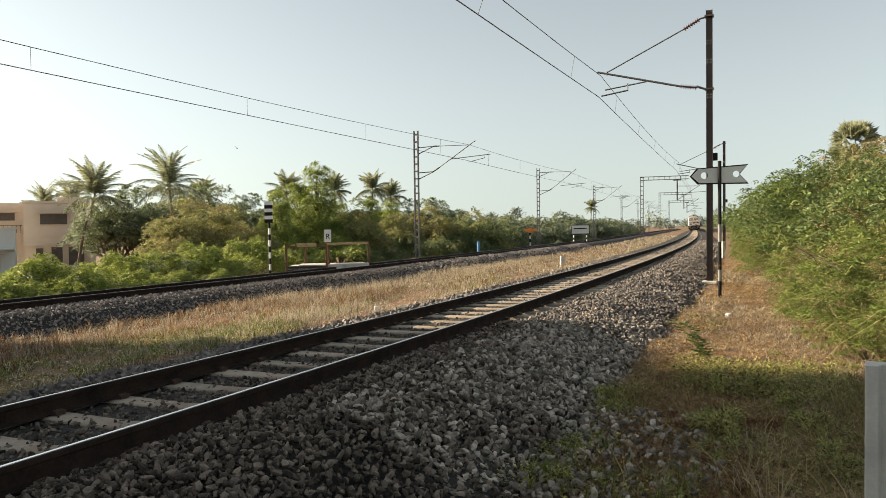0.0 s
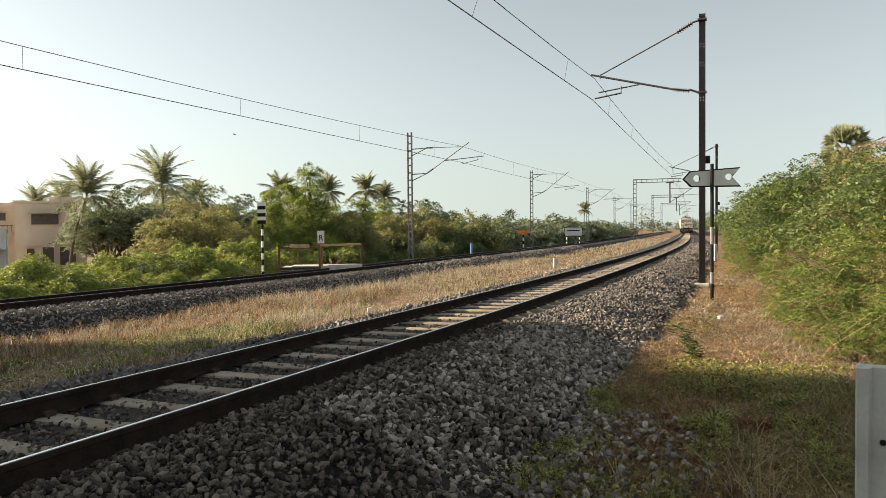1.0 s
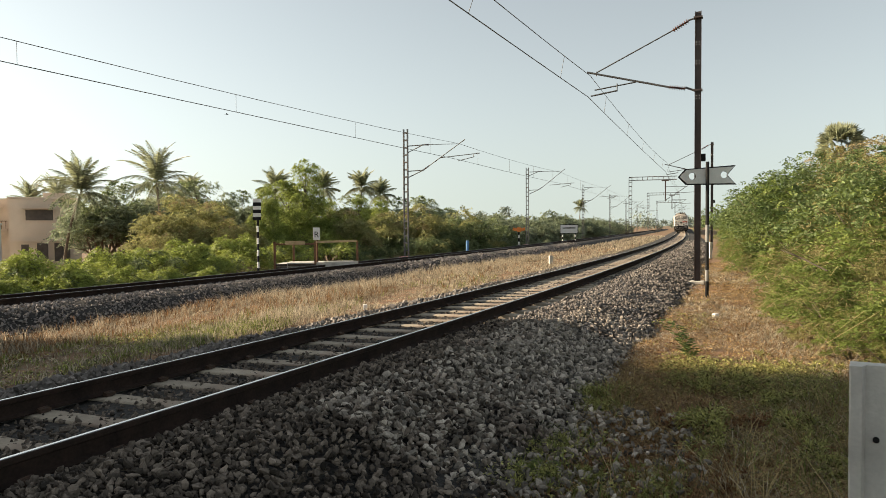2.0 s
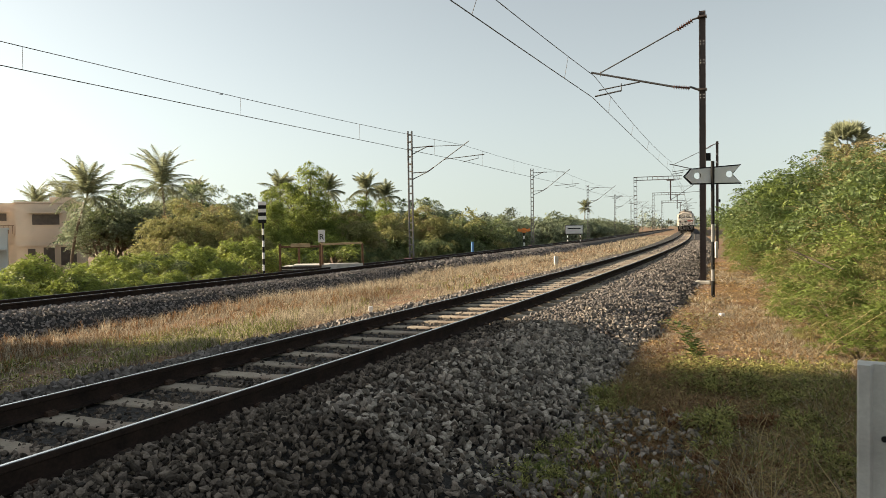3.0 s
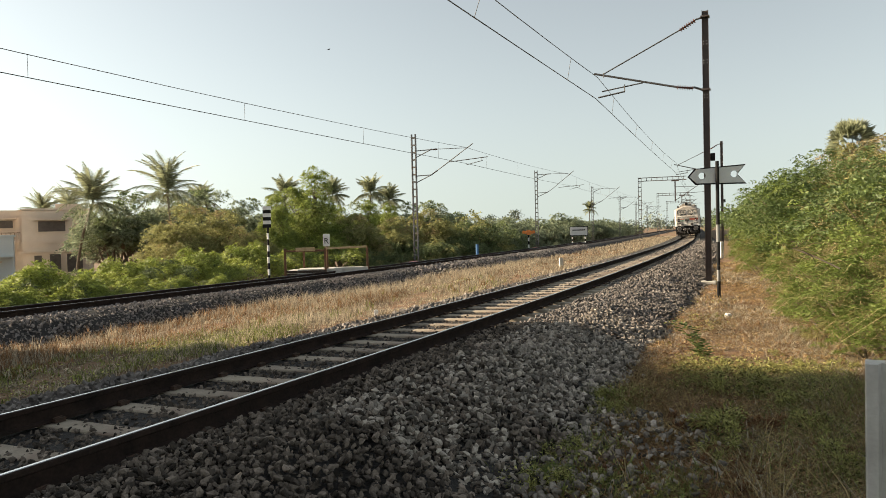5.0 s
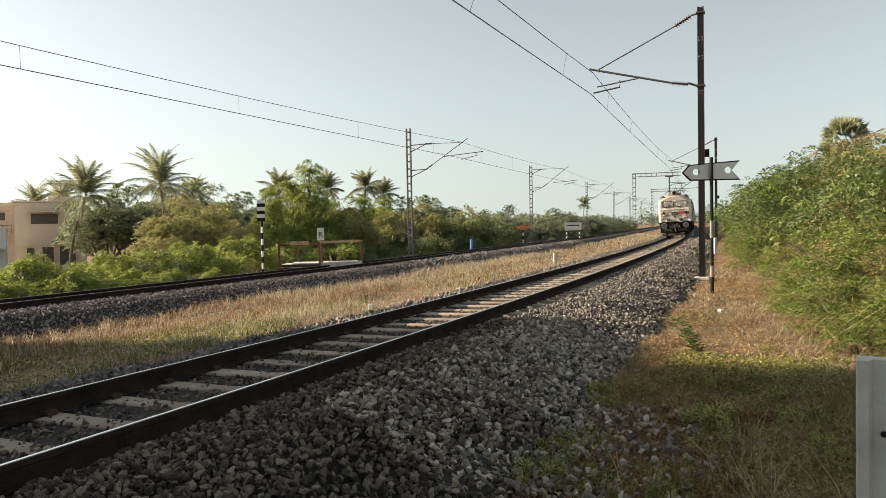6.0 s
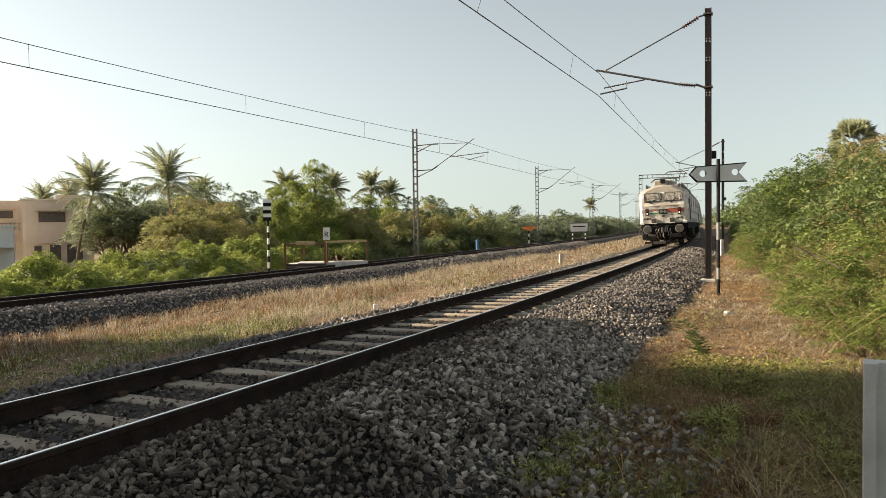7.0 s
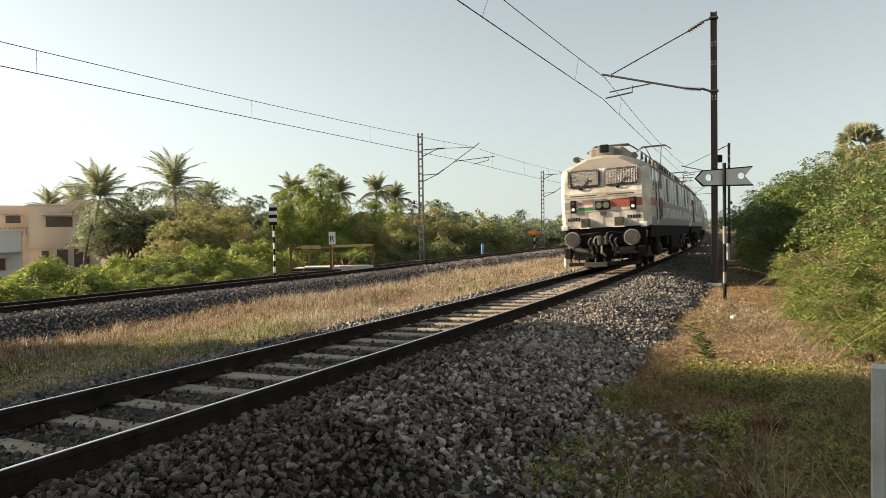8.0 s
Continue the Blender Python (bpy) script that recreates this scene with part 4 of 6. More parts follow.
DEEP_BUSHES += [(19.40, 108.28, -1.12, 11, 1.15), (10.34, 89.40, -1.21, 184, 1.05), (16.5, 100.0, -1.15, 80, 1.1), (24.0, 124.0, -1.2, 140, 1.2), (29.0, 132.0, -1.2, 20, 1.2), (7.6, 80.0, -1.15, 250, 0.8), (36.0, 156.0, -1.2, 200, 1.3), (32.06, 146.53, -1.22, 212, 1.17), (39.45, 165.36, -1.21, 84, 1.14), (46.85, 184.13, -1.19, 74, 1.01), (-3.96, 47.84, -1.08, 135, 0.48), (-5.24, 45.70, -1.10, 33, 0.39), (6.12, 84.78, -1.33, 169, 0.94)]
PALMS = [(-25.51, 52.09, -1.85, 154, 0.87), (-19.95, 52.33, -1.80, 308, 0.92), (-11.32, 74.14, -1.82, 300, 0.85), (-7.55, 74.62, -1.79, 1, 0.87), (-5.73, 77.79, -1.78, 305, 0.79), (-43.63, 84.39, -2.23, 347, 0.90), (-48.90, 87.23, -2.30, 173, 0.89), (-25.66, 75.77, -1.99, 33, 0.90), (-11.54, 50.70, -1.52, 158, 0.73)]

VINE_LUMPS = [(0, 0, 7.5, 0.85, 0.85, 1.3), (-0.1, 0, 6.0, 1.25, 1.2, 1.5), (-1.75, 0.3, 5.7, 0.75, 0.8, 1.6), (0.5, 0.2, 4.3, 1.6, 1.6, 1.8), (-1.5, 0, 3.6, 1.5, 1.5, 1.7), (0.2, -0.8, 2.4, 2.3, 2.2, 2.2), (2.0, -0.2, 2.2, 1.9, 1.9, 1.9), (-2.4, 0, 1.9, 1.8, 1.8, 1.9)]
place(plant_kind("vine_covered_tree", "tree smothered in hanging green creepers", "tree", VINE_LUMPS, 7000, 0.16, 0.5, "lush", 41, 0.16, 0.8, "fresh", 0.5, 0.34, 0,
                 (110, 32, 0.60, 0.145, 0.48, 1.6, 0.1), (55, 30, 0.70, 0.15, 0.48, 1.7, 0.1)), VINE_TREES, "creeper-covered trees")
ROUND_TREES = [(x, y, z, a, k * (1.06 if i < 5 else 1.05)) for i, (x, y, z, a, k) in enumerate(ROUND_TREES)] + [(-21.0, 63.0, -1.8, 200, 1.05), (-16.5, 60.0, -1.7, 30, 0.9), (-12.5, 63.0, -1.6, 300, 0.9)]
place(plant_kind("broadleaf_tree", "broadleaf tree behind the far track, its dark leaves paled for haze", "tree", lump_set(rv, 8, 2.0, 7.0, 2.2), 3000, 0.24, 0.5, "haze", 42, 0.16, 0.2, "deep", 0.45, 0.34, 0,
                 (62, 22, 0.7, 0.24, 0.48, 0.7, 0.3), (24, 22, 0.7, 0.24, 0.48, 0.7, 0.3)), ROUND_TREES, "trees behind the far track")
place(plant_kind("scrub_tree", "olive scrub tree with dry seed heads", "tree", lump_set(rv, 8, 1.6, 5.0, 1.9), 3200, 0.16, 0.45, "olive", 43, 0.10, 0.3, "dry", 0.45, 0.34, 120,
                 (75, 28, 0.55, 0.15, 0.40, 0.8, 0.3), (24, 26, 0.55, 0.14, 0.40, 0.9, 0.3)), OLIVE_TREES, "scrub trees behind the far track")
place(plant_kind("creeper_bush", "sunlit bright green creeper bush behind the far track", "bush", lump_set(rv, 7, 1.0, 1.7, 1.35), 1800, 0.10, 0.36, "fresh", 44, 0.03, 0.5, "deep", 0.4, 0.2, 0,
                 (36, 30, 0.42, 0.115, 0.38, 1.0, 0.3), (9, 26, 0.4, 0.11, 0.38, 0.8, 0.2)), BRIGHT_BUSHES, "creeper bushes behind the far track")
FAR_BUSHES = [b for b in DEEP_BUSHES if b[1] > 78] + [(11.00, 119.49, -1.9, 190, 1.6), (18.90, 118.50, -1.5, 240, 1.6), (26.80, 137.41, -1.5, 126, 1.5), (7.50, 109.74, -1.9, 194, 1.5), (14.5, 116.0, -1.8, 60, 1.4), (4.2, 97.0, -1.8, 20, 1.4)]
DEEP_BUSHES = [b for b in DEEP_BUSHES if b[1] <= 78]
for i in range(34):
    fs, fo = 72 + 5.6 * i + rv.uniform(-2, 2), rv.uniform(16.5, 27)
    fx, fy, fz, fh = line(fs, fo)
    FAR_BUSHES.append((fx, fy, gz_at(fx, fy) - 0.1, rv.uniform(0, 360), rv.uniform(0.8, 1.25)))
place(plant_kind("far_bush", "rounded bush far along the line, green paled for haze", "bush", lump_set(rv, 8, 1.7, 3.0, 2.0) + [(1.3, 0.6, 0.5, 1.5, 1.5, 0.9), (-1.3, 0.7, 0.5, 1.5, 1.5, 0.9), (0.1, -1.4, 0.5, 1.6, 1.5, 0.9)], 1200, 0.22, 0.5, "haze", 46, 0.06, 0.3, None, 0.5, 0.34, 0,
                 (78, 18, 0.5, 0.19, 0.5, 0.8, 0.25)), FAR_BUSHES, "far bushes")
place(plant_kind("dense_bush", "dark green rounded bush behind the far track", "bush", lump_set(rv, 8, 1.6, 3.0, 2.0) + [(1.3, 0.6, 0.5, 1.5, 1.5, 0.9), (-1.3, 0.7, 0.5, 1.5, 1.5, 0.9), (0.1, -1.4, 0.5, 1.6, 1.5, 0.9)], 2600, 0.18, 0.5, "deep", 45, 0.06, 0.3, "olive", 0.45, 0.34, 0,
                 (76, 24, 0.55, 0.17, 0.44, 0.9, 0.25), (16, 24, 0.55, 0.16, 0.44, 0.9, 0.3)), DEEP_BUSHES, "bushes behind the far track")
place(palm_kind("tall coconut palm with a slanting trunk and drooping fronds", 51, 6.9, 1.6, 38, 3.5), [(-26.7, 52.0, -1.85, 0, 0.86)], "coconut palms")
place(palm_kind("coconut palm with arched dull green fronds", 52, 7.8, -0.3, 34, 3.8), [(-19.95, 52.33, -1.80, 308, 0.84)] + PALMS[5:7], "coconut palms")
place(palm_kind("distant coconut palm with a small round crown", 53, 8.4, 0.3, 30, 2.5), PALMS[2:5] + [(30.6, 147.0, -1.5, 60, 0.80), (-25.66, 75.77, -1.99, 33, 0.86), (-12.6, 58.5, -1.6, 158, 0.74)], "coconut palms")


def fan_palm():
    r = random.Random(8)
    t = tagged(empty("palmyra_palm", pose(22.55, 39.15, -0.6)), "palmyra palm with stiff fan leaves above the bushes", "palm tree")
    part("trunk", rod(bmesh.new(), (0, 0, 0), (0, 0, 6.3), 0.25, 0.2, 10), M_BARK, t)
    V, F = [], []
    for i in range(64):
        up = r.uniform(-0.7, 1.45)
        a = i * 2.4
        way = Vector((math.cos(a) * math.cos(up), math.sin(a) * math.cos(up), math.sin(up)))
        c = Vector((0, 0, 6.3)) + way * r.uniform(0.55, 0.85)
        side = way.cross(Vector((r.uniform(-1, 1), r.uniform(-1, 1), r.uniform(-0.6, 1)))).normalized()
        for j in range(-7, 8):
            d = (way * math.cos(j * 0.19) + side * math.sin(j * 0.19)).normalized()
            w = side * 0.06
            tip = c + d * r.uniform(0.62, 0.82) + Vector((0, 0, -0.06))
            k = len(V)
            V += [tuple(c), tuple(c + d * 0.4 + w), tuple(tip), tuple(c + d * 0.4 - w)]
            F.append((k, k + 1, k + 2, k + 3))
    ob = new("crown", np_mesh("crown", V, F, LEAF["palm"]))
    ob.parent = t
    part("skirt_of_dead_leaves", limbs(bmesh.new(), [(0.3, 0, 5.7, .5, .5, .4), (-.3, .1, 5.7, .5, .5, .4)], np.random.RandomState(3), (0, 0, 6.2), 0.05), M_BARK, t)


fan_palm()


# ---- overhead line ----
def insulator(bm, p, q, r=0.085, n=7):
    p, q = Vector(p), Vector(q)
    rod(bm, p, q, 0.028, n=8)
    for i in range(n):
        a = p.lerp(q, (i + 0.3) / n)
        b = p.lerp(q, (i + 0.75) / n)
        rod(bm, a, b, r, r * 0.45, 12)
    return bm


def beam_mast(label):
    """Solid rolled-steel mast; y points to the left, over the track."""
    t = tagged(empty("overhead_line_mast"), label, "mast")
    bm = bmesh.new()
    for y in (-0.10, 0.10):
        box(bm, (0, y * 0.9, 3.9), (0.18, 0.014, 8.65))
    box(bm, (0, 0, 3.9), (0.012, 0.186, 8.65))
    part("pole", bm, M_MAST_DARK, t)
    bm = bmesh.new()
    for z in (7.15, 6.55, 5.45):
        for y, x in ((-0.05, 0), (0.05, 0)):
            for k in (0, 0.09):
                rod(bm, (-0.112, y, z + k), (-0.098, y, z + k), 0.016, n=6)
    part("bolt_heads", bm, M_WHITE, t)
    part("foundation", box(bmesh.new(), (0, 0, -0.47), (0.46, 0.46, 0.12), 0.03), M_CONCRETE, t)
    part("junction_box", box(bmesh.new(), (0, -0.17, 3.56), (0.12, 0.14, 0.24), 0.01), M_BLACK, t)
    a = empty("cantilever")
    a.parent = t
    part("bracket_tube", rod(bmesh.new(), (0, 0.75, 7.72), (0, 3.24, 6.56), 0.022), M_TUBE, a)
    part("bracket_tube", rod(bmesh.new(), (0, 0.10, 8.02), (0, 0.30, 7.98), 0.03), M_TUBE, a)
    part("bracket_tube", rod(bmesh.new(), (0, 0.85, 5.88), (0, 3.55, 6.60), 0.034), M_TUBE, a)
    part("bracket_tube", rod(bmesh.new(), (0, 0.10, 5.72), (0, 0.38, 5.84), 0.035), M_TUBE, a)
    part("bracket_tube", rod(bmesh.new(), (0, 1.95, 6.14), (0, 3.30, 5.98), 0.022), M_TUBE, a)
    part("bracket_tube", rod(bmesh.new(), (-0.04, 2.55, 5.90), (-0.04, 3.42, 5.78), 0.026), M_TUBE, a)
    part("bracket_tube", rod(bmesh.new(), (-0.02, 2.55, 6.14), (-0.02, 2.55, 5.88), 0.018), M_TUBE, a)
    part("bracket_tube", rod(bmesh.new(), (0, 3.24, 6.6), (0, 3.24, 6.45), 0.018), M_TUBE, a)
    part("insulator", insulator(bmesh.new(), (0, 0.30, 7.96), (0, 0.78, 7.70)), M_INSUL, a)
    part("insulator", insulator(bmesh.new(), (0, 0.38, 5.80), (0, 0.90, 5.89)), M_INSUL, a)
    for z in (5.72, 8.03):
        part("clamp", box(bmesh.new(), (0, 0, z), (0.26, 0.27, 0.05)), M_MAST_DARK, t)
    return t


mastA = beam_mast("dark brown steel overhead line mast beside the near track")
mastA.matrix_world = frame_at(21.5, -3.44, 0.03)
mastB = copy_thing(mastA, frame_at(57.0, -3.5, -0.25))
tagged(mastA, group="masts beside the near track"), tagged(mastB, group="masts beside the near track")


def lattice(bm, x, y, z0, z1, wide=0.30, deep=0.16, step=0.46):
    for k in (-1, 1):
        box(bm, (x, y + k * (wide / 2 - 0.02), (z0 + z1) / 2), (deep, 0.05, z1 - z0))
    z = z0 + 0.2
    while z < z1:
        box(bm, (x, y, z), (deep * 0.9, wide - 0.04, 0.09))
        z += step
    return bm


def lattice_mast(label, up=0.0, low=0.0):
    """Battened channel mast; minus y points over the track; up and low raise the upper and lower arms."""
    t = tagged(empty("overhead_line_mast"), label, "mast", group="masts beside the far track")
    part("pole", lattice(bmesh.new(), 0, 0, -0.5, 7.75), M_MAST_GREY, t)
    part("foundation", box(bmesh.new(), (0, 0, -0.42), (0.7, 0.8, 0.36), 0.04), M_PINK, t, "pink-painted foundation")
    for z in (6.69 + up, 5.12 + low):
        part("outrigger", rod(bmesh.new(), (0, -0.1, z), (0, -1.15, z + 0.03), 0.03), M_TUBE, t)
        part("outrigger_brace", rod(bmesh.new(), (0, -0.1, z - 0.42), (0, -1.15, z + 0.02), 0.03), M_TUBE, t)
    a = empty("cantilever")
    a.parent = t
    part("bracket_tube", rod(bmesh.new(), (0, -1.6, 6.72 + up), (0, -3.45, 6.68 + up), 0.018), M_TUBE, a)
    part("bracket_tube", rod(bmesh.new(), (0, -1.6, 5.42 + low), (0, -3.95, 6.92 + up), 0.028), M_TUBE, a)
    part("bracket_tube", rod(bmesh.new(), (0, -2.35, 5.88), (0, -4.9, 6.05), 0.024), M_TUBE, a)
    part("bracket_tube", rod(bmesh.new(), (0, -3.5, 5.64), (0, -4.55, 5.85), 0.02), M_TUBE, a)
    part("bracket_tube", rod(bmesh.new(), (0, -4.5, 6.03), (0, -4.5, 5.82), 0.016), M_TUBE, a)
    part("insulator", insulator(bmesh.new(), (0, -1.15, 6.72 + up), (0, -1.6, 6.72 + up), 0.06), M_INSUL, a)
    part("insulator", insulator(bmesh.new(), (0, -1.15, 5.14 + low), (0, -1.6, 5.42 + low), 0.06), M_INSUL, a)
    return t


FAR_MASTS = [(38.0, 14.45), (70.0, 14.4), (102.5, 13.35), (136.0, 12.8), (170.0, 12.4), (205.0, 12.0), (-19.7, 14.45)]
mast2 = lattice_mast("galvanised lattice mast on a pink foundation beside the far track")
for i, (s, o) in enumerate(FAR_MASTS):
    m = frame_at(s, o, TWO_Z - 0.02)
    if i == 0:
        mast2.matrix_world = m
    elif i == 1:
        mast3 = lattice_mast("galvanised lattice mast with high bracket arms beside the far track", 0.6, 0.28)
        mast3.matrix_world = m
    else:
        copy_thing(mast2 if s < 0 else mast3, m)


def portal(label):
    """Mast with a long boom over the track and a drop arm; minus y points over the track."""
    t = tagged(empty("boom_mast"), label, "mast", group="boom masts")
    part("pole", lattice(bmesh.new(), 0, 0, -0.6, 8.1, 0.42, 0.3, 0.6), M_MAST_GREY, t)
    bm = bmesh.new()
    for z in (8.05, 7.62):
        box(bm, (0, -2.9, z), (0.16, 6.2, 0.09))
    for i in range(9):
        y = -0.2 - i * 0.68
        box(bm, (0, y, 7.83), (0.1, 0.06, 0.4))
    part("boom", bm, M_MAST_GREY, t)
    bm = bmesh.new()
    box(bm, (0, -4.55, 6.2), (0.16, 0.16, 2.8))
    box(bm, (0, -4.55, 7.5), (0.3, 1.0, 0.12))
    part("drop_arm", bm, M_MAST_DARK, t)
    part("bracket_tube", rod(bmesh.new(), (0, -4.6, 6.7), (0, -7.2, 6.65), 0.03), M_TUBE, t)
    part("bracket_tube", rod(bmesh.new(), (0, -4.6, 4.9), (0, -7.4, 6.75), 0.035), M_TUBE, t)
    part("bracket_tube", rod(bmesh.new(), (0, -5.9, 5.8), (0, -8.2, 5.9), 0.028), M_TUBE, t)
    return t


pm = portal("galvanised lattice mast with a long boom and drop arm")
pm.matrix_world = frame_at(97.0, 6.2, 0)
copy_thing(pm, frame_at(146.0, 6.3, 0))
copy_thing(pm, frame_at(195.0, 6.3, 0))


def wire(name, rows, label, r=0.009, group=""):
    cu = bpy.data.curves.new(name, "CURVE")
    cu.dimensions, cu.bevel_depth, cu.bevel_resolution = "3D", r, 1
    sp = cu.splines.new("POLY")
    sp.points.add(len(rows) - 1)
    for p, q in zip(sp.points, rows):
        p.co = (*q, 1)
    cu.materials.append(M_WIRE)
    return cu


def overhead(label, supports, contact_z, mess_z, sag, dz, thick, step=7.2, rise=(), swing=((0, 0), (1, 0))):
    """Messenger and contact wire with droppers between supports (s, o)."""
    t = tagged(empty("overhead_wires"), label, "overhead wires")
    def point(s, o, z):
        x, y, g, th = line(s, o)
        return Vector((x, y, g + z + dz))
    cont, mess = [], []
    lift = lambda s: float(np.interp(s, [a for a, _, _ in rise], [b for _, b, _ in rise])) if rise else 0.0
    lift_m = lambda s: float(np.interp(s, [a for a, _, _ in rise], [c for _, _, c in rise])) if rise else 0.0
    def aside(s):
        k, th = float(np.interp(s, [a for a, _ in swing], [b for _, b in swing])), line(s)[3]
        return -math.sin(th) * k, math.cos(th) * k
    for (s0, o0), (s1, o1) in zip(supports, supports[1:]):
        a, b = point(s0, o0, 0), point(s1, o1, 0)
        n = 12
        for i in range(n + (1 if (s1, o1) == supports[-1] else 0)):
            u = i / n
            p = a.lerp(b, u)
            sm, dip = s0 + u * (s1 - s0), sag * ((s1 - s0) / 35.0) ** 2
            ax, ay = aside(sm)
            cont.append((p.x + ax, p.y + ay, p.z + contact_z + lift(sm) - 0.05 * 4 * u * (1 - u)))
            mess.append((p.x, p.y, p.z + mess_z + lift_m(sm) - dip * 4 * u * (1 - u)))
        k = max(int(round((s1 - s0) / step)), 3)
        for i in range(k):
            u = (i + 0.5) / k
            p = a.lerp(b, u)
            ax, ay = aside(s0 + u * (s1 - s0))
            d = new("dropper", wire("dropper", [(p.x + ax, p.y + ay, p.z + contact_z + lift(s0 + u * (s1 - s0)) - 0.2 * u * (1 - u)), (p.x, p.y, p.z + mess_z + lift_m(s0 + u * (s1 - s0)) - dip * 4 * u * (1 - u))], "", 0.005 * thick))
            d.parent = t
    for nm, rows, r in (("contact_wire", cont, 0.0095), ("messenger_wire", mess, 0.008)):
        w = new(nm, wire(nm, rows, "", r * thick))
        w.parent = t
    return t


overhead("contact and messenger wires over the near track", [(-50, 0.1), (-14, -0.15), (21.5, 0.0), (57, -0.1), (97, 0.0), (146, 0.0), (195, 0), (260, 0), (330, 0)], 5.80, 6.50, 0.25, 0.0, 1.3, swing=((-50, 0.45), (-14, 0.45), (21.5, 0.08), (57, 0.12), (97, 0.0), (330, 0.0)))
overhead("contact and messenger wires over the far track", [(-80, 11.4), (-19.7, 11.1), (38, 10.95), (70, 10.95), (102.5, 10.3), (136, 9.7), (170, 9.3), (205, 8.9)], 5.70, 6.68, 0.167, TWO_Z, 1.3, 8.4,
         [(-80, 0, 0), (38, 0, 0), (70, 0.3, 0.48), (205, 0.3, 0.48)])


# ---- signs and small trackside things ----
def bands(t, name, r, z0, z1, n, first=0, square=False):
    for i in range(n):
        a, b = z0 + (z1 - z0) * i / n, z0 + (z1 - z0) * (i + 1) / n
        m = M_BLACK if (i + first) % 2 else M_WHITE
        part(name, rod(bmesh.new(), (0, 0, a), (0, 0, b), r, n=10), m, t, "black band" if (i + first) % 2 else "white band")


def holed(outline, holes, radius, lo, hi):
    """A flat board in x and z with round holes through it."""
    bm = bmesh.new()
    edges = []
    loops = [outline] + [[(x + radius * math.cos(i * math.pi / 10), z + radius * math.sin(i * math.pi / 10)) for i in range(20)] for x, z in holes]
    for loop in loops:
        vs = [bm.verts.new((x, lo, z)) for x, z in loop]
        edges += [bm.edges.new((vs[i], vs[(i + 1) % len(vs)])) for i in range(len(vs))]
    bmesh.ops.triangle_fill(bm, edges=edges, use_beauty=True)
    g = bmesh.ops.extrude_face_region(bm, geom=bm.faces[:])
    bmesh.ops.translate(bm, verts=[v for v in g["geom"] if isinstance(v, bmesh.types.BMVert)], vec=(0, hi - lo, 0))
    bmesh.ops.recalc_face_normals(bm, faces=bm.faces[:])
    return bm


def arrow_sign():
    t = tagged(empty("arrow_sign", pose(7.21, 18.58, -0.5, 0, 0, -5)), "grey arrow board with two holes on a dark post", "sign")
    for z0, z1, m in ((-0.1, 0.42, M_BLACK), (0.42, 0.72, M_BAND), (0.72, 1.45, M_BLACK), (1.45, 1.9, M_BAND), (1.9, 3.55, M_BLACK)):
        part("post_section", rod(bmesh.new(), (0, 0, z0), (0, 0, z1), 0.045, n=10), m, t, "grey band" if m is M_BAND else "black band")
    out = [(-0.76, -0.02), (-0.58, 0.19), (0.72, 0.28), (0.50, 0.03), (0.74, -0.23), (-0.56, -0.23)]
    m = pose(0.02, 0.065, 3.18)
    holes = [(-0.395, 0.0), (0.42, 0.03)]
    edge = part("board_edge", holed(out, holes, 0.088, -0.010, 0.012), M_BLACK, t, "black board edge")
    edge.matrix_basis = m
    face = part("board", holed([(a * 0.945 + 0.002, b * 0.86 + 0.003) for a, b in out], holes, 0.094, -0.016, -0.011), M_SIGN_GREY, t, "grey board with two round holes")
    face.matrix_basis = m


arrow_sign()


def marker(name, x, y, z, h, w, material, label):
    bm = box(bmesh.new(), (0, 0, h / 2), (w, w * 0.7, h), 0.015)
    ob = part(name, bm, material)
    ob.matrix_world = pose(x, y, z, rv.uniform(-2, 2), rv.uniform(-2, 2), rv.uniform(0, 40))
    return tagged(ob, label, "marker stone")


marker("marker_post", 16.2, 41.3, -0.65, 1.05, 0.22, M_WHITE, "whitewashed marker post beside the near track")
marker("marker_post", 6.12, 36.69, -0.75, 0.62, 0.2, M_CONCRETE, "weathered cream marker post in the dry grass")
marker("marker_stone", -1.59, 16.8, -0.62, 0.2, 0.1, M_WHITE, "small white stone in the dry grass")


M_TWIG = mat("dark dead wood", (0.035, 0.026, 0.02), (0.075, 0.057, 0.043), 9, 0.95, 0, 0.4, 40)


def dead_branch():
    t = tagged(empty("dead_branch"), "bare brown branch sticking out of the bush", "branch")
    bm = bmesh.new()
    pts = [(5.96, 12.11, 0.97), (6.09, 11.71, 0.85), (6.25, 11.17, 0.66)]
    for i, (a, b) in enumerate(zip(pts, pts[1:])):
        rod(bm, a, b, 0.007 + 0.003 * i, 0.010 + 0.003 * i, 7)
    part("limb", bm, M_TWIG, t)
    a = Vector(pts[1])
    for k in range(4):
        part("twig", rod(bmesh.new(), a, a + Vector((-0.25 + 0.12 * k, 0.1, 0.16 - 0.1 * k)), 0.007, 0.003, 5), M_TWIG, t)


dead_branch()
marker("litter_stone", 5.81, 14.51, -0.52, 0.10, 0.12, M_WHITE, "small pale stone on the dry path")


def striped_board():
    t = tagged(empty("warning_board", pose(-7.55, 31.0, -0.75, 0, 0, -8)), "black and white striped warning board on a striped post", "sign")
    bands(t, "post_section", 0.05, -0.1, 2.5, 10, 0)
    for i in range(6):
        part("board_strip", box(bmesh.new(), (0, -0.06, 2.56 + i * 0.155), (0.36, 0.03, 0.155)), M_WHITE if i % 2 else M_BLACK, t, "white strip" if i % 2 else "black strip")


striped_board()


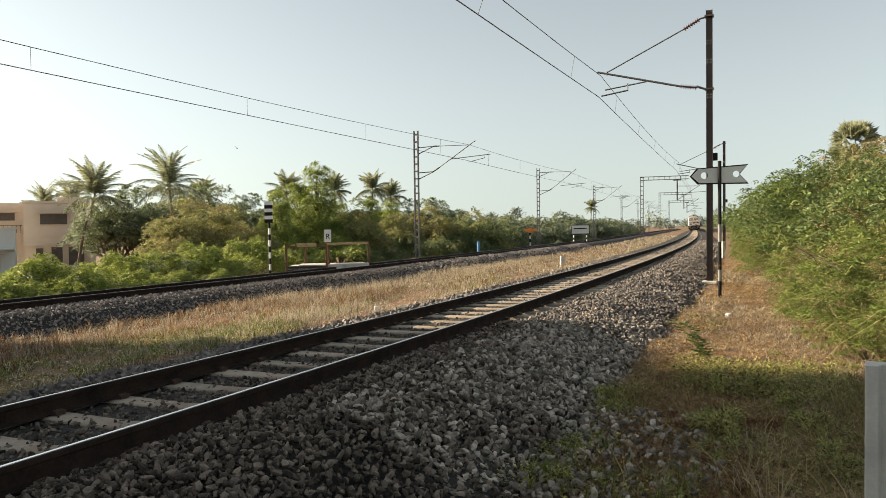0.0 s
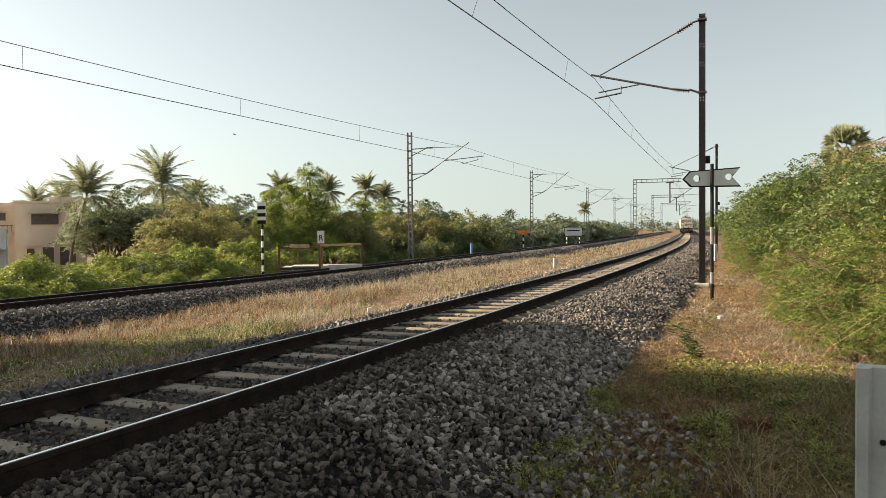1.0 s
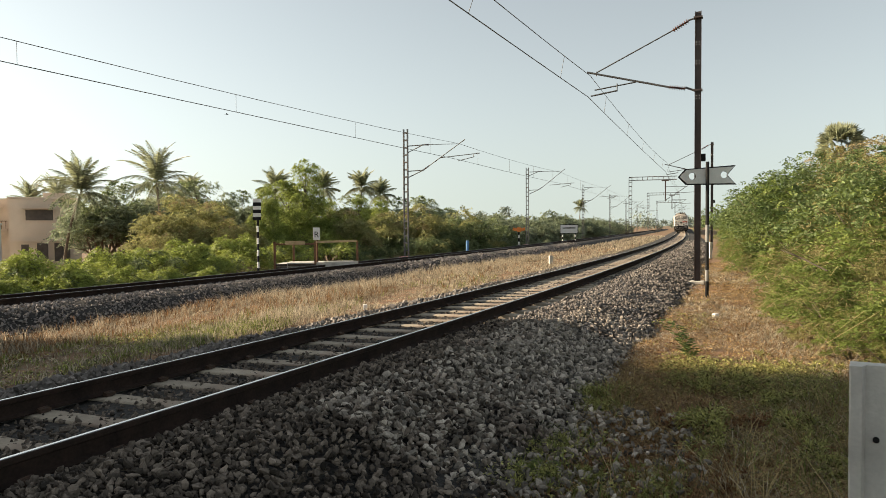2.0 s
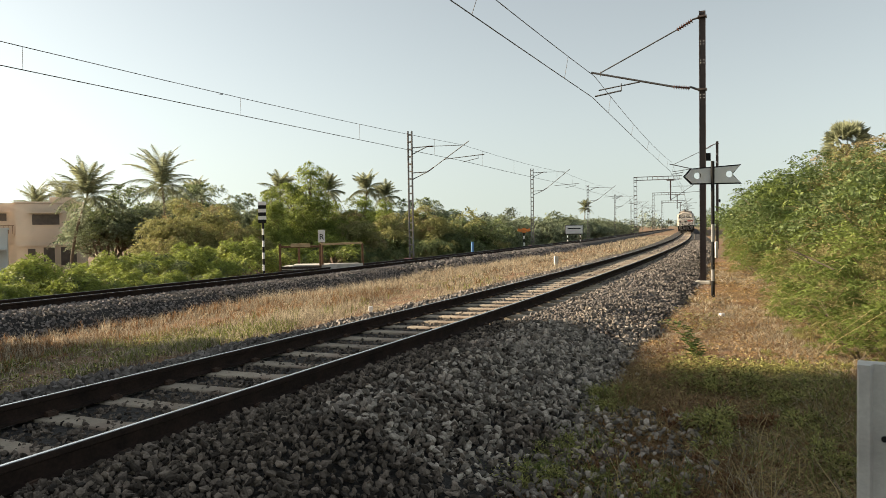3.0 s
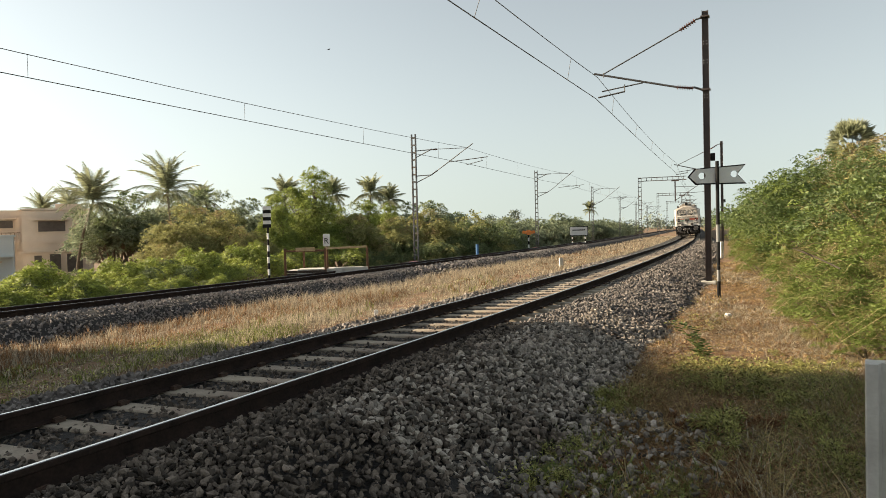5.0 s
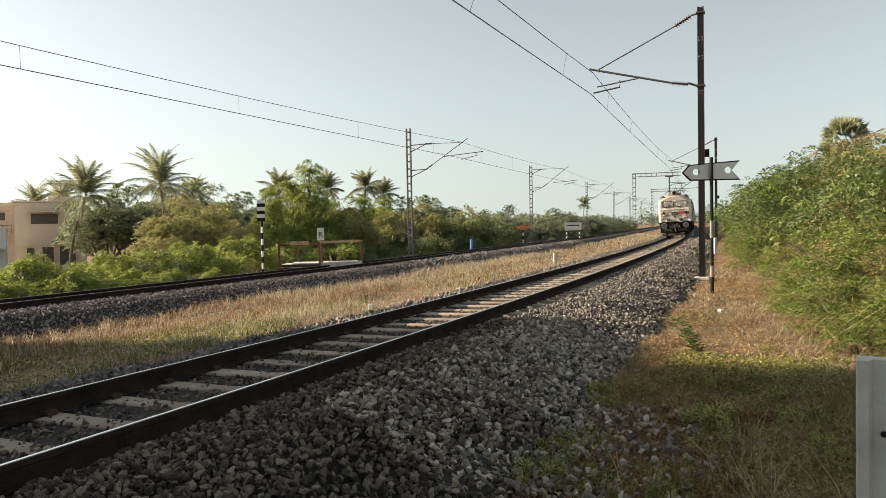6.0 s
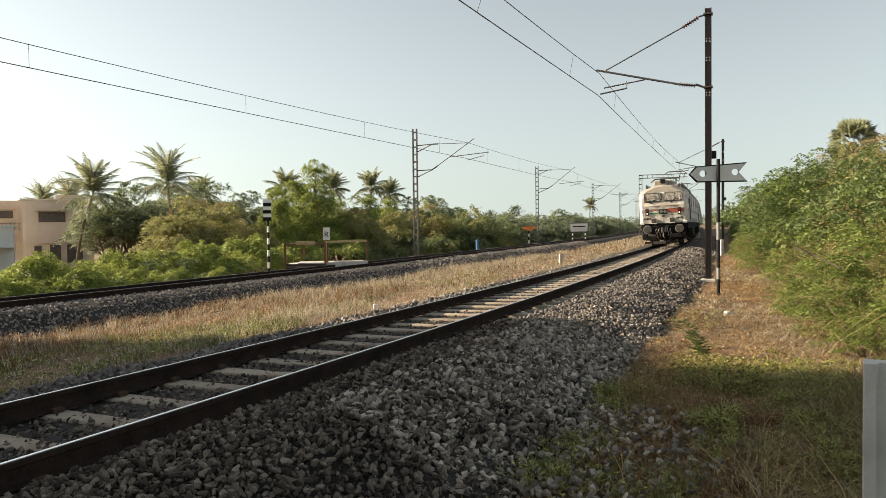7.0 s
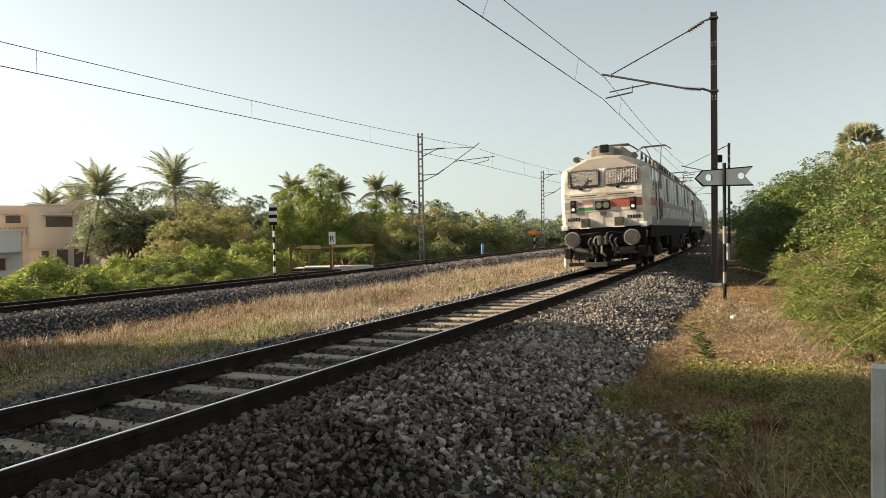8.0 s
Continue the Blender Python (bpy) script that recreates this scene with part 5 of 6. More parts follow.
def letter_board():
    t = tagged(empty("letter_board", pose(-5.08, 31.5, -0.6, 0, 0, -5)), "small white board with a black letter R on a red post", "sign")
    part("post", rod(bmesh.new(), (0, 0, 0), (0, 0, 1.5), 0.05, n=8), M_RUSTY, t)
    part("board", box(bmesh.new(), (0, -0.07, 1.73), (0.30, 0.02, 0.55), 0.004), M_WHITE, t)
    cu = bpy.data.curves.new("letter", "FONT")
    cu.body, cu.size, cu.align_x, cu.extrude = "R", 0.36, "CENTER", 0.004
    cu.materials.append(M_BLACK)
    ob = new("letter", cu)
    ob.parent = t
    ob.matrix_basis = pose(0, -0.088, 1.58, 90, 0, 0)


letter_board()


def platform():
    """Low concrete slab with a rusty pipe frame round it."""
    x0, x1, y0 = -6.9, -3.35, 31.3
    t = tagged(empty("trackside_platform"), "low concrete platform inside a rusty angle-iron frame", "platform")
    bm = box(bmesh.new(), (-5.0, 32.1, -0.30), (2.9, 1.3, 0.34), 0.02, Matrix.Rotation(radians(6), 4, "Z"))
    part("slab", bm, M_CONCRETE, t)
    part("slab", box(bmesh.new(), (-6.05, 32.05, -0.36), (1.6, 1.2, 0.36), 0.02), M_CONCRETE, t)
    part("front_panel", box(bmesh.new(), (-4.05, 31.55, -0.27), (1.5, 0.05, 0.36), 0.01, Matrix.Rotation(radians(12), 4, "Z")), M_CONCRETE, t, "pale mottled front panel")
    for x, y in ((x0, y0), (-5.15, 31.4), (x1, 31.9), (x0 + 0.5, 33.0)):
        part("post", box(bmesh.new(), (x, y, 0.05), (0.09, 0.09, 1.5), 0.006), M_RUSTY, t)
    part("top_rail", box(bmesh.new(), (-4.25, 31.65, 0.78), (1.85, 0.08, 0.09), 0.008, Matrix.Rotation(radians(15), 4, "Z") @ Matrix.Rotation(radians(-1), 4, "Y")), M_WOOD, t)
    part("top_rail", box(bmesh.new(), (-6.02, 31.35, 0.68), (1.75, 0.08, 0.09), 0.008, Matrix.Rotation(radians(3), 4, "Z")), M_RUSTY, t)
    part("plank", box(bmesh.new(), (-6.0, 31.30, 0.74), (0.85, 0.05, 0.16), 0.008), M_WOOD, t, "bleached wooden plank")
    for z in (-0.24, -0.38):
        part("lower_board", box(bmesh.new(), (-6.0, 31.35, z), (1.75, 0.09, 0.11), 0.006), M_TWIG, t, "dark brown board")


platform()


def post_sign(name, label, x, y, z, w, h, high, material, posts, turn=0):
    t = tagged(empty(name, pose(x, y, z, 0, 0, turn)), label, "sign")
    for k in posts:
        for i in range(6):
            part("post_section", rod(bmesh.new(), (k, 0, high * i / 6), (k, 0, high * (i + 1) / 6), 0.06, n=8), M_BLACK if i % 2 else M_WHITE, t)
    part("board", box(bmesh.new(), (0, -0.08, high + h / 2 - 0.05), (w, 0.05, h), 0.01), material, t)
    return t


nb = post_sign("name_board", "pale station board on two striped posts", 16.06, 83.5, -0.9, 2.0, 0.95, 1.5, M_SIGN_GREY, (-0.75, 0.75))
part("board_edge", box(bmesh.new(), (0, -0.06, 1.93), (2.16, 0.04, 1.1), 0.01), M_BLACK, nb)
part("writing_bar", box(bmesh.new(), (0, -0.115, 2.05), (1.5, 0.012, 0.12)), M_BLACK, nb)
og = post_sign("caution_board", "small orange caution board on a striped post", 7.5, 61.5, -0.8, 0.34, 0.4, 1.75, M_ORANGE, (0,))
for k in (-1, 1):
    part("wing", box(bmesh.new(), (k * 0.36, -0.06, 1.93), (0.36, 0.03, 0.24), 0.01, Matrix.Rotation(radians(-k * 14), 4, "Y")), M_ORANGE, og)
M_BLUE_POST = mat("blue post paint", (0.05, 0.17, 0.36), (0.09, 0.24, 0.46), 6, 0.6, 0, 0.1, 40)
tagged(part("blue_drum_post", rod(bmesh.new(), (2.47, 50.0, -0.9), (2.47, 50.0, 0.42), 0.1, n=10), M_BLUE_POST), "blue-painted post behind the far track", "post")


def concrete_post():
    """Precast post with a flange, a recessed web and a black disc for the cast hole."""
    t = tagged(empty("concrete_post", pose(1.54, 2.60, -0.6, 0, 0, -32)), "grey precast concrete fence post with a cast hole", "fence post")
    prof = [(0.0, 0.006), (0.006, 0.0), (0.042, 0.0), (0.052, 0.045), (0.33, 0.045), (0.36, 0.0), (0.40, 0.0), (0.40, 0.11), (0.0, 0.11)]
    part("post", slab(bmesh.new(), prof, 2, 0.0, 1.475), M_CONCRETE, t)
    # a black disc on the web takes the place of the hole's shade
    part("hole", rod(bmesh.new(), (0.088, 0.036, 1.20), (0.088, 0.046, 1.20), 0.011, n=14), M_BLACK, t)


concrete_post()


# ---- houses ----
M_PLASTER = mat("cream plaster", (0.57, 0.46, 0.37), (0.66, 0.54, 0.435), 0.6, 0.9, 0, 0.1, 12, stain=(0.52, 0.43, 0.33), stain_scale=0.5, stain_edge=0.62)
M_PLASTER_BLUE = mat("pale blue plaster", (0.55, 0.60, 0.60), (0.64, 0.69, 0.69), 0.6, 0.9, 0, 0.1, 12)
M_SHUTTER = mat("brown shutter", (0.055, 0.042, 0.034), (0.10, 0.078, 0.064), 3, 0.6, 0, 0.1, 20)


def opening_panel(t, x, y, z, w, h, turn=None, hood=True):
    fr = part("window", box(bmesh.new(), (x, y, z), (w + 0.14, 0.10, h + 0.14)), M_PLASTER, t)
    part("pane", box(bmesh.new(), (x, y - 0.055, z), (w, 0.05, h)), M_SHUTTER, fr, "dark brown shutter")
    for k in range(1, max(2, round(w / 0.7))):
        part("mullion", box(bmesh.new(), (x - w / 2 + k * w / max(2, round(w / 0.7)), y - 0.09, z), (0.06, 0.03, h)), M_SHUTTER, fr)
    if hood:
        part("sunshade", box(bmesh.new(), (x, y - 0.30, z + h / 2 + 0.16), (w + 0.6, 0.62, 0.10)), M_PLASTER, t)


def villa():
    t = tagged(empty("house", pose(-38.2, 65.0, -2.0, 0, 0, 28)), "two-storey cream plastered house with brown shutters", "house")
    part("wall", box(bmesh.new(), (2.9, 4.0, 3.1), (5.8, 8.0, 6.2)), M_PLASTER, t)
    part("wall", box(bmesh.new(), (-1.6, 5.3, 3.15), (3.2, 6.4, 6.3)), M_PLASTER, t)
    part("parapet", box(bmesh.new(), (2.9, 4.0, 6.30), (6.0, 8.2, 0.16)), M_PLASTER, t)
    part("floor_band", box(bmesh.new(), (2.9, 0.0, 3.25), (5.9, 0.16, 0.22)), M_PLASTER, t)
    part("floor_band", box(bmesh.new(), (2.9, 0.0, 2.35), (6.1, 0.5, 0.12)), M_PLASTER, t)
    opening_panel(t, 2.4, -0.02, 4.72, 2.2, 0.95)
    opening_panel(t, 5.2, -0.02, 4.72, 0.6, 0.9)
    opening_panel(t, 1.2, -0.02, 1.6, 0.6, 0.9, hood=False)
    opening_panel(t, 2.6, -0.02, 1.3, 0.9, 1.7, hood=False)
    opening_panel(t, 4.2, -0.02, 1.3, 1.3, 1.7, hood=False)
    opening_panel(t, -1.4, 2.08, 5.0, 1.2, 0.7)
    opening_panel(t, -1.4, 2.08, 2.0, 1.2, 0.9)
    part("balcony", box(bmesh.new(), (-1.5, 1.8, 3.4), (2.6, 0.9, 0.14)), M_PLASTER, t)
    part("stair_head", box(bmesh.new(), (3.9, 6.0, 6.6), (2.4, 2.6, 0.8)), M_PLASTER, t)
    bm = bmesh.new()
    for i in range(8):
        rod(bm, (-2.7 + i * 0.34, 1.4, 3.45), (-2.7 + i * 0.34, 1.4, 4.2), 0.02, n=5)
    rod(bm, (-2.8, 1.4, 4.2), (-0.2, 1.4, 4.2), 0.03, n=6)
    part("railing", bm, M_RUSTY, t)


villa()


def shed():
    t = tagged(empty("house", pose(-36.6, 55.5, -2.0, 0, 0, 30)), "low pale blue plastered house beside the cream house", "house")
    part("wall", box(bmesh.new(), (-0.2, 2.5, 1.9), (6.0, 5.0, 3.8)), M_PLASTER_BLUE, t)
    part("parapet", box(bmesh.new(), (-0.2, 2.5, 3.86), (6.2, 5.2, 0.14)), M_PLASTER_BLUE, t)
    opening_panel(t, 1.3, -0.02, 1.2, 0.8, 0.9)
    part("sunshade", box(bmesh.new(), (1.2, -0.3, 2.2), (3.2, 0.7, 0.1)), M_PLASTER_BLUE, t)


shed()
def tall_building():
    """An added, unseen stepped building off to the side, shaped to shade the foreground."""
    t = tagged(empty("tall_building", pose(-31.0, 8.0, -1.5, 0, 0, SUN_AZ - 90)), "unseen plain tall building added to shade the foreground", "building")
    for name, high, edge in (("lower_wall", 12.3, 11.2), ("upper_wall", 20.0, 9.3)):
        top = edge - EDGE_0
        part(name, box(bmesh.new(), (0 if high < 15 else -0.2, top - 15.0, high / 2), (10 if high < 15 else 9.4, 30, high)), M_PLASTER, t)
    part("parapet", box(bmesh.new(), (-0.2, 9.3 - EDGE_0 - 15.0, 20.1), (9.7, 30.3, 0.3)), M_PLASTER, t)


# how far the building's own centre lies across the sun's way
EDGE_0 = -31.0 * math.cos(radians(SUN_AZ)) + 8.0 * math.sin(radians(SUN_AZ))
tall_building()


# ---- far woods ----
# distance haze is put into this grey-green leaf colour
M_FAR = mat("far woods paled for haze", (0.15, 0.18, 0.14), (0.22, 0.25, 0.20), 0.05, 1.0, 0, 0, 0.6, "island", 0.25, 0, 0.0)


def far_woods():
    r = np.random.RandomState(77)
    lumps = []
    for i in range(340):
        a = radians(r.uniform(-60, 50))
        d = r.uniform(230, 520)
        h = r.uniform(5, 9) * (1.0 if a < 0.12 else 0.7)
        x, y = math.sin(a) * d, math.cos(a) * d
        s, o = offsets(np.array([x]), np.array([y]))
        if abs(o[0] - 4) < 9 and d < 340:
            continue
        lumps.append((x, y, h * 0.3 - 1.5, r.uniform(6, 14), r.uniform(6, 14), h * 0.75))
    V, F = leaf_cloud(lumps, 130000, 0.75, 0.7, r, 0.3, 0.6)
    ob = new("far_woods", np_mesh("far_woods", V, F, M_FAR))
    tagged(ob, "woods far behind the tracks, haze put into their grey-green", "woods", kind="stuff")


far_woods()


# ---- the train ----
M_CREAM = mat("grimy off-white locomotive paint", (0.62, 0.565, 0.485), (0.78, 0.72, 0.63), 1.2, 0.5, 0, 0.05, 20, stain=(0.42, 0.36, 0.30), stain_scale=2.2, stain_edge=0.52)
M_RED = mat("brick red band paint", (0.36, 0.085, 0.05), (0.45, 0.12, 0.075), 2, 0.5, 0, 0.05, 30)
M_SKIRT = mat("grey lower body paint", (0.26, 0.26, 0.255), (0.36, 0.355, 0.34), 2, 0.6, 0, 0.05, 30)
M_ROOF = mat("dusty roof paint", (0.26, 0.23, 0.195), (0.36, 0.32, 0.275), 1.5, 0.8, 0, 0.1, 25)
M_UNDER = mat("oily underframe steel", (0.008, 0.007, 0.0062), (0.022, 0.019, 0.0165), 4, 0.85, 0.0, 0.2, 40, spec=0.2)
M_GRIME = mat("greasy grey steel", (0.055, 0.05, 0.045), (0.13, 0.115, 0.10), 6, 0.55, 0.4, 0.2, 40)
M_HOSE = mat("pale rubber hose", (0.26, 0.25, 0.24), (0.40, 0.385, 0.37), 9, 0.7, 0, 0.1, 50)
M_GLASS = mat("dark cab glass", (0.03, 0.035, 0.035), (0.05, 0.055, 0.055), 2, 0.08, 0, 0, 20)
M_GRILLE = mat("window grille wire", (0.20, 0.19, 0.17), (0.30, 0.28, 0.25), 8, 0.6, 0.3, 0, 40)
M_SAFFRON = mat("faded saffron paint", (0.52, 0.19, 0.08), (0.60, 0.25, 0.12), 4, 0.5, 0, 0, 40)
M_GREEN = mat("green paint", (0.03, 0.22, 0.06), (0.05, 0.28, 0.08), 4, 0.5, 0, 0, 40)
M_TAIL = mat("dark red lens", (0.11, 0.018, 0.012), (0.17, 0.03, 0.02), 6, 0.25, 0, 0, 40)
M_LAMP = glow("lit marker lamp", (1.0, 0.80, 0.74), 0.3)
M_LENS = mat("headlamp lens", (0.12, 0.11, 0.09), (0.26, 0.24, 0.19), 9, 0.15, 0.3, 0, 60)
M_COACH = mat("pale coach paint", (0.50, 0.49, 0.46), (0.60, 0.585, 0.55), 1.0, 0.5, 0, 0.03, 18)


def skin(bm, rows, closed_end=True):
    """Faces between successive rows of points."""
    R = [[bm.verts.new(p) for p in row] for row in rows]
    for a, b in zip(R, R[1:]):
        for i in range(len(a) - 1):
            bm.faces.new((a[i], a[i + 1], b[i + 1], b[i]))
    if closed_end:
        bm.faces.new(R[-1])
    bmesh.ops.recalc_face_normals(bm, faces=bm.faces[:])
    return bm


def wheelset(t, x):
    w = part("wheelset", rod(bmesh.new(), (x, -1.0, 0.55), (x, 1.0, 0.55), 0.09, n=10), M_UNDER, t)
    for k in (-1, 1):
        bm = rod(bmesh.new(), (x, k * 0.80, 0.546), (x, k * 0.93, 0.546), 0.546, n=28)
        rod(bm, (x, k * 0.78, 0.546), (x, k * 0.81, 0.546), 0.57, n=28)
        rod(bm, (x, k * 0.93, 0.546), (x, k * 0.98, 0.546), 0.16, n=14)
        part("wheel", bm, M_UNDER, w)
        part("axle_box", box(bmesh.new(), (x, k * 1.12, 0.56), (0.42, 0.28, 0.36), 0.03), M_GRIME, w)


def bogie(t, x, axles, half):
    b = part("bogie_frame", box(bmesh.new(), (x, 0, 0.78), (half * 2, 0.4, 0.22), 0.03), M_UNDER, t)
    for k in (-1, 1):
        bm = box(bmesh.new(), (x, k * 1.10, 0.86), (half * 2, 0.16, 0.22), 0.03)
        for a in axles:
            for e in (-0.32, 0.32):
                rod(bm, (x + a + e, k * 1.16, 0.55), (x + a + e, k * 1.16, 0.98), 0.085, n=10)
        part("side_frame", bm, M_UNDER, b)
        part("damper", rod(bmesh.new(), (x + 0.8, k * 1.25, 0.6), (x + 1.3, k * 1.25, 1.05), 0.05, n=8), M_GRIME, b)
        part("step", box(bmesh.new(), (x - half + 0.1, k * 1.35, 0.42), (0.5, 0.25, 0.05)), M_GRIME, b)
    for a in axles:
        wheelset(t, x + a)


ROOF_LINE = [(1.50, 3.32), (1.44, 3.42), (1.20, 3.55), (0.62, 3.80), (0.0, 3.86)]


def locomotive():
    t = tagged(empty("electric_locomotive"), "grimy off-white electric locomotive with a brick red band", "locomotive")
    L_ = 20.0
    # body with a raked cab front and chamfered corners
    def section(x_at, half, roof_drop):
        pts = [(half, 1.33), (half, 1.9), (half, 2.5)] + [(y * half / 1.5, z - roof_drop) for y, z in ROOF_LINE]
        pts = pts + [(-y, z) for y, z in pts[-2::-1]]
        return [(x_at(z), y, z) for y, z in pts]
    face = lambda z: 0.55 + max(0.0, z - 2.5) * 0.30
    chamf = lambda z: 0.98 + max(0.0, z - 2.5) * 0.26
    full = lambda z: 1.25 + max(0.0, z - 2.5) * 0.24
    rows = [section(face, 1.30, 0.16), section(chamf, 1.49, 0.04), section(full, 1.50, 0.0), section(lambda z: L_ - 1.2, 1.50, 0.0), section(lambda z: L_ - 0.55, 1.30, 0.12)]
    bm = skin(bmesh.new(), rows)
    bm.verts.ensure_lookup_table()
    first = [v for v in bm.verts][: len(rows[0])]
    n = len(first)
    for i in range(n // 2):
        a, b, c, d = first[i], first[i + 1], first[n - 2 - i], first[n - 1 - i]
        bm.faces.new((a, b, c, d) if b is not c else (a, b, d))
    bmesh.ops.recalc_face_normals(bm, faces=bm.faces[:])
    body = part("body", bm, M_CREAM, t)
    part("floor_plate", box(bmesh.new(), (L_ / 2, 0, 1.30), (L_ - 1.9, 2.9, 0.08)), M_UNDER, t)
    bm = skin(bmesh.new(), [[(x, y, z + 0.006) for x, y, z in row[4:9 + 4 - 2]] for row in rows], False)
    part("roof", bm, M_ROOF, t, "dusty sloping roof")
    brow = [(1.12, 3.345), (1.03, 3.395), (0.54, 3.64), (0.0, 3.70), (-0.54, 3.64), (-1.03, 3.395), (-1.12, 3.345)]
    bm = bmesh.new()
    front = [bm.verts.new((face(z) - 0.008, y, z)) for y, z in brow]
    back = [bm.verts.new((face(z) + 0.02, y, z)) for y, z in brow]
    bm.faces.new(front)
    for q in range(len(brow)):
        bm.faces.new((front[q], back[q], back[(q + 1) % len(brow)], front[(q + 1) % len(brow)]))
    bmesh.ops.recalc_face_normals(bm, faces=bm.faces[:])
    part("roof_brow", bm, M_ROOF, t, "dusty roof slope over the cab")
    # roof
    bm = bmesh.new()
    for x0, x1, w, h in ((1.75, 4.6, 1.15, 0.34), (8.0, 13.0, 2.0, 0.34), (15.4, 18.2, 1.9, 0.24)):
        box(bm, ((x0 + x1) / 2, 0, 3.86 + h / 2 - 0.06), (x1 - x0, w, h), 0.05)
    part("roof_hatch", bm, M_ROOF, t, "dusty raised roof hatches")
    bm = box(bmesh.new(), (1.62, -0.02, 3.92), (0.5, 0.52, 0.42), 0.02)
    part("air_duct_box", bm, M_ROOF, t)
    part("horn_cluster", box(bmesh.new(), (1.42, 0.0, 4.06), (0.24, 0.30, 0.27), 0.03), M_BLACK, t, "black roof fitting")
    for y in (0.98, -1.02):
        bm = rod(bmesh.new(), (1.25, y, 3.74), (1.75, y, 3.74), 0.10, 0.06, 12)
        rod(bm, (1.5, y, 3.6), (1.5, y, 3.72), 0.04, n=6)
        part("horn", bm, M_GRIME, t)
    bm = bmesh.new()
    for k in (-1.12, 1.12):
        for i in range(14):
            rod(bm, (2.4 + i * 1.15, k, 3.66), (2.4 + i * 1.15, k, 3.92), 0.05, 0.035, 8)
        rod(bm, (2.2, k, 3.93), (L_ - 2.4, k, 3.93), 0.02, n=6)
    part("roof_bus_bar", bm, M_GRIME, t)
    # pantographs: the front one raised
    for x0, up in ((3.4, False), (17.0, True)):
        p = empty("pantograph")
        p.parent = t
        bm = bmesh.new()
        for k in (-0.5, 0.5):
            rod(bm, (x0 - 0.9, k, 3.98), (x0 + 0.9, k, 3.98), 0.035, n=6)
            for e in (-0.8, 0.8):
                rod(bm, (x0 + e, k, 3.7), (x0 + e, k, 4.0), 0.07, 0.05, 8)
        top = 5.72 if up else 4.32
        knee = (x0 + 1.15, 0, 4.0 + (top - 4.0) * 0.52)
        part("base_frame", bm, M_GRIME, p)
        bm = bmesh.new()
        for k in (-0.3, 0.3):
            rod(bm, (x0 - 0.6, k, 4.0), (knee[0], k * 0.6, knee[2]), 0.03, n=6)
            rod(bm, (knee[0], k * 0.6, knee[2]), (x0 - 0.35, k * 1.3, top - 0.12), 0.024, n=6)
        part("arm", bm, M_GRIME, p)
        bm = bmesh.new()
        for e in (-0.18, 0.18):
            rod(bm, (x0 - 0.35 + e, -0.6, top), (x0 - 0.35 + e, 0.6, top), 0.03, n=6)
            for k in (-1, 1):
                rod(bm, (x0 - 0.35 + e, k * 0.6, top), (x0 - 0.35 + e, k * 0.9, top - 0.22), 0.022, n=6)
        for y in (-0.4, 0.4):
            rod(bm, (x0 - 0.55, y, top - 0.1), (x0 - 0.15, y, top - 0.1), 0.02, n=6)
        part("collector_head", bm, M_GRIME, p)
    # windscreens with grilles
    tilt = Matrix.Rotation(math.atan(0.30), 4, "Y")
    def rounded(w, h, rad):
        out = []
        for y, z, a0 in ((w - rad, h - rad, 0), (-w + rad, h - rad, 90), (-w + rad, -h + rad, 180), (w - rad, -h + rad, 270)):
            out += [(y + rad * math.cos(radians(a0 + q)), z + rad * math.sin(radians(a0 + q))) for q in (0, 30, 60, 90)]
        return out

    def leaning(bm, at):
        bmesh.ops.transform(bm, matrix=Matrix.Translation(at) @ tilt, verts=bm.verts[:])
        return bm
    for k in (-1, 1):
        c = (face(3.01) - 0.01, k * 0.62, 3.01)
        w = part("windscreen", leaning(slab(bmesh.new(), rounded(0.50, 0.255, 0.09), 0, -0.045, 0.02), c), M_GLASS, t, "dark windscreen behind a wire grille")
        part("window_frame", leaning(slab(bmesh.new(), rounded(0.56, 0.315, 0.12), 0, -0.03, 0.02), c), M_GRIME, w)
        bm = bmesh.new()
        for i in range(19):
            y = -0.47 + i * 0.0522
            rod(bm, (c[0] - 0.06 - 0.07, c[1] + y, c[2] - 0.235), (c[0] - 0.06 + 0.07, c[1] + y, c[2] + 0.235), 0.012, n=5)
        for z in (-0.13, 0.0, 0.13):
            rod(bm, (c[0] - 0.065 + z * 0.3, c[1] - 0.49, c[2] + z), (c[0] - 0.065 + z * 0.3, c[1] + 0.49, c[2] + z), 0.009, n=5)
        part("grille", bm, M_GRILLE, w)
        part("wiper_motor", box(bmesh.new(), (face(2.66) - 0.03, c[1] + 0.1, 2.66), (0.06, 0.12, 0.06), 0.01), M_BLACK, w)
        part("wiper", rod(bmesh.new(), (face(2.66) - 0.07, c[1] + 0.1, 2.66), (face(2.98) - 0.10, c[1] - 0.2, 2.98), 0.012, n=5), M_BLACK, w)
        part("handrail", rod(bmesh.new(), (0.48, k * 0.62 - 0.45, 2.42), (0.48, k * 0.62 + 0.45, 2.42), 0.018, n=6), M_GRIME, t)
        part("handrail", rod(bmesh.new(), (0.52, k * 1.16, 3.36 - 0.55), (0.72, k * 1.16, 3.36), 0.018, n=6), M_GRIME, t)
        # lamp cluster
        lc = part("lamp_cluster", box(bmesh.new(), (0.53, k * 0.99, 2.08), (0.07, 0.20, 0.42), 0.02), M_BLACK, t, "dark red lamp housing")
        part("marker_lamp", rod(bmesh.new(), (0.485, k * 0.99, 1.98), (0.51, k * 0.99, 1.98), 0.05, n=16), M_LAMP, lc, "faintly lit white lamp")
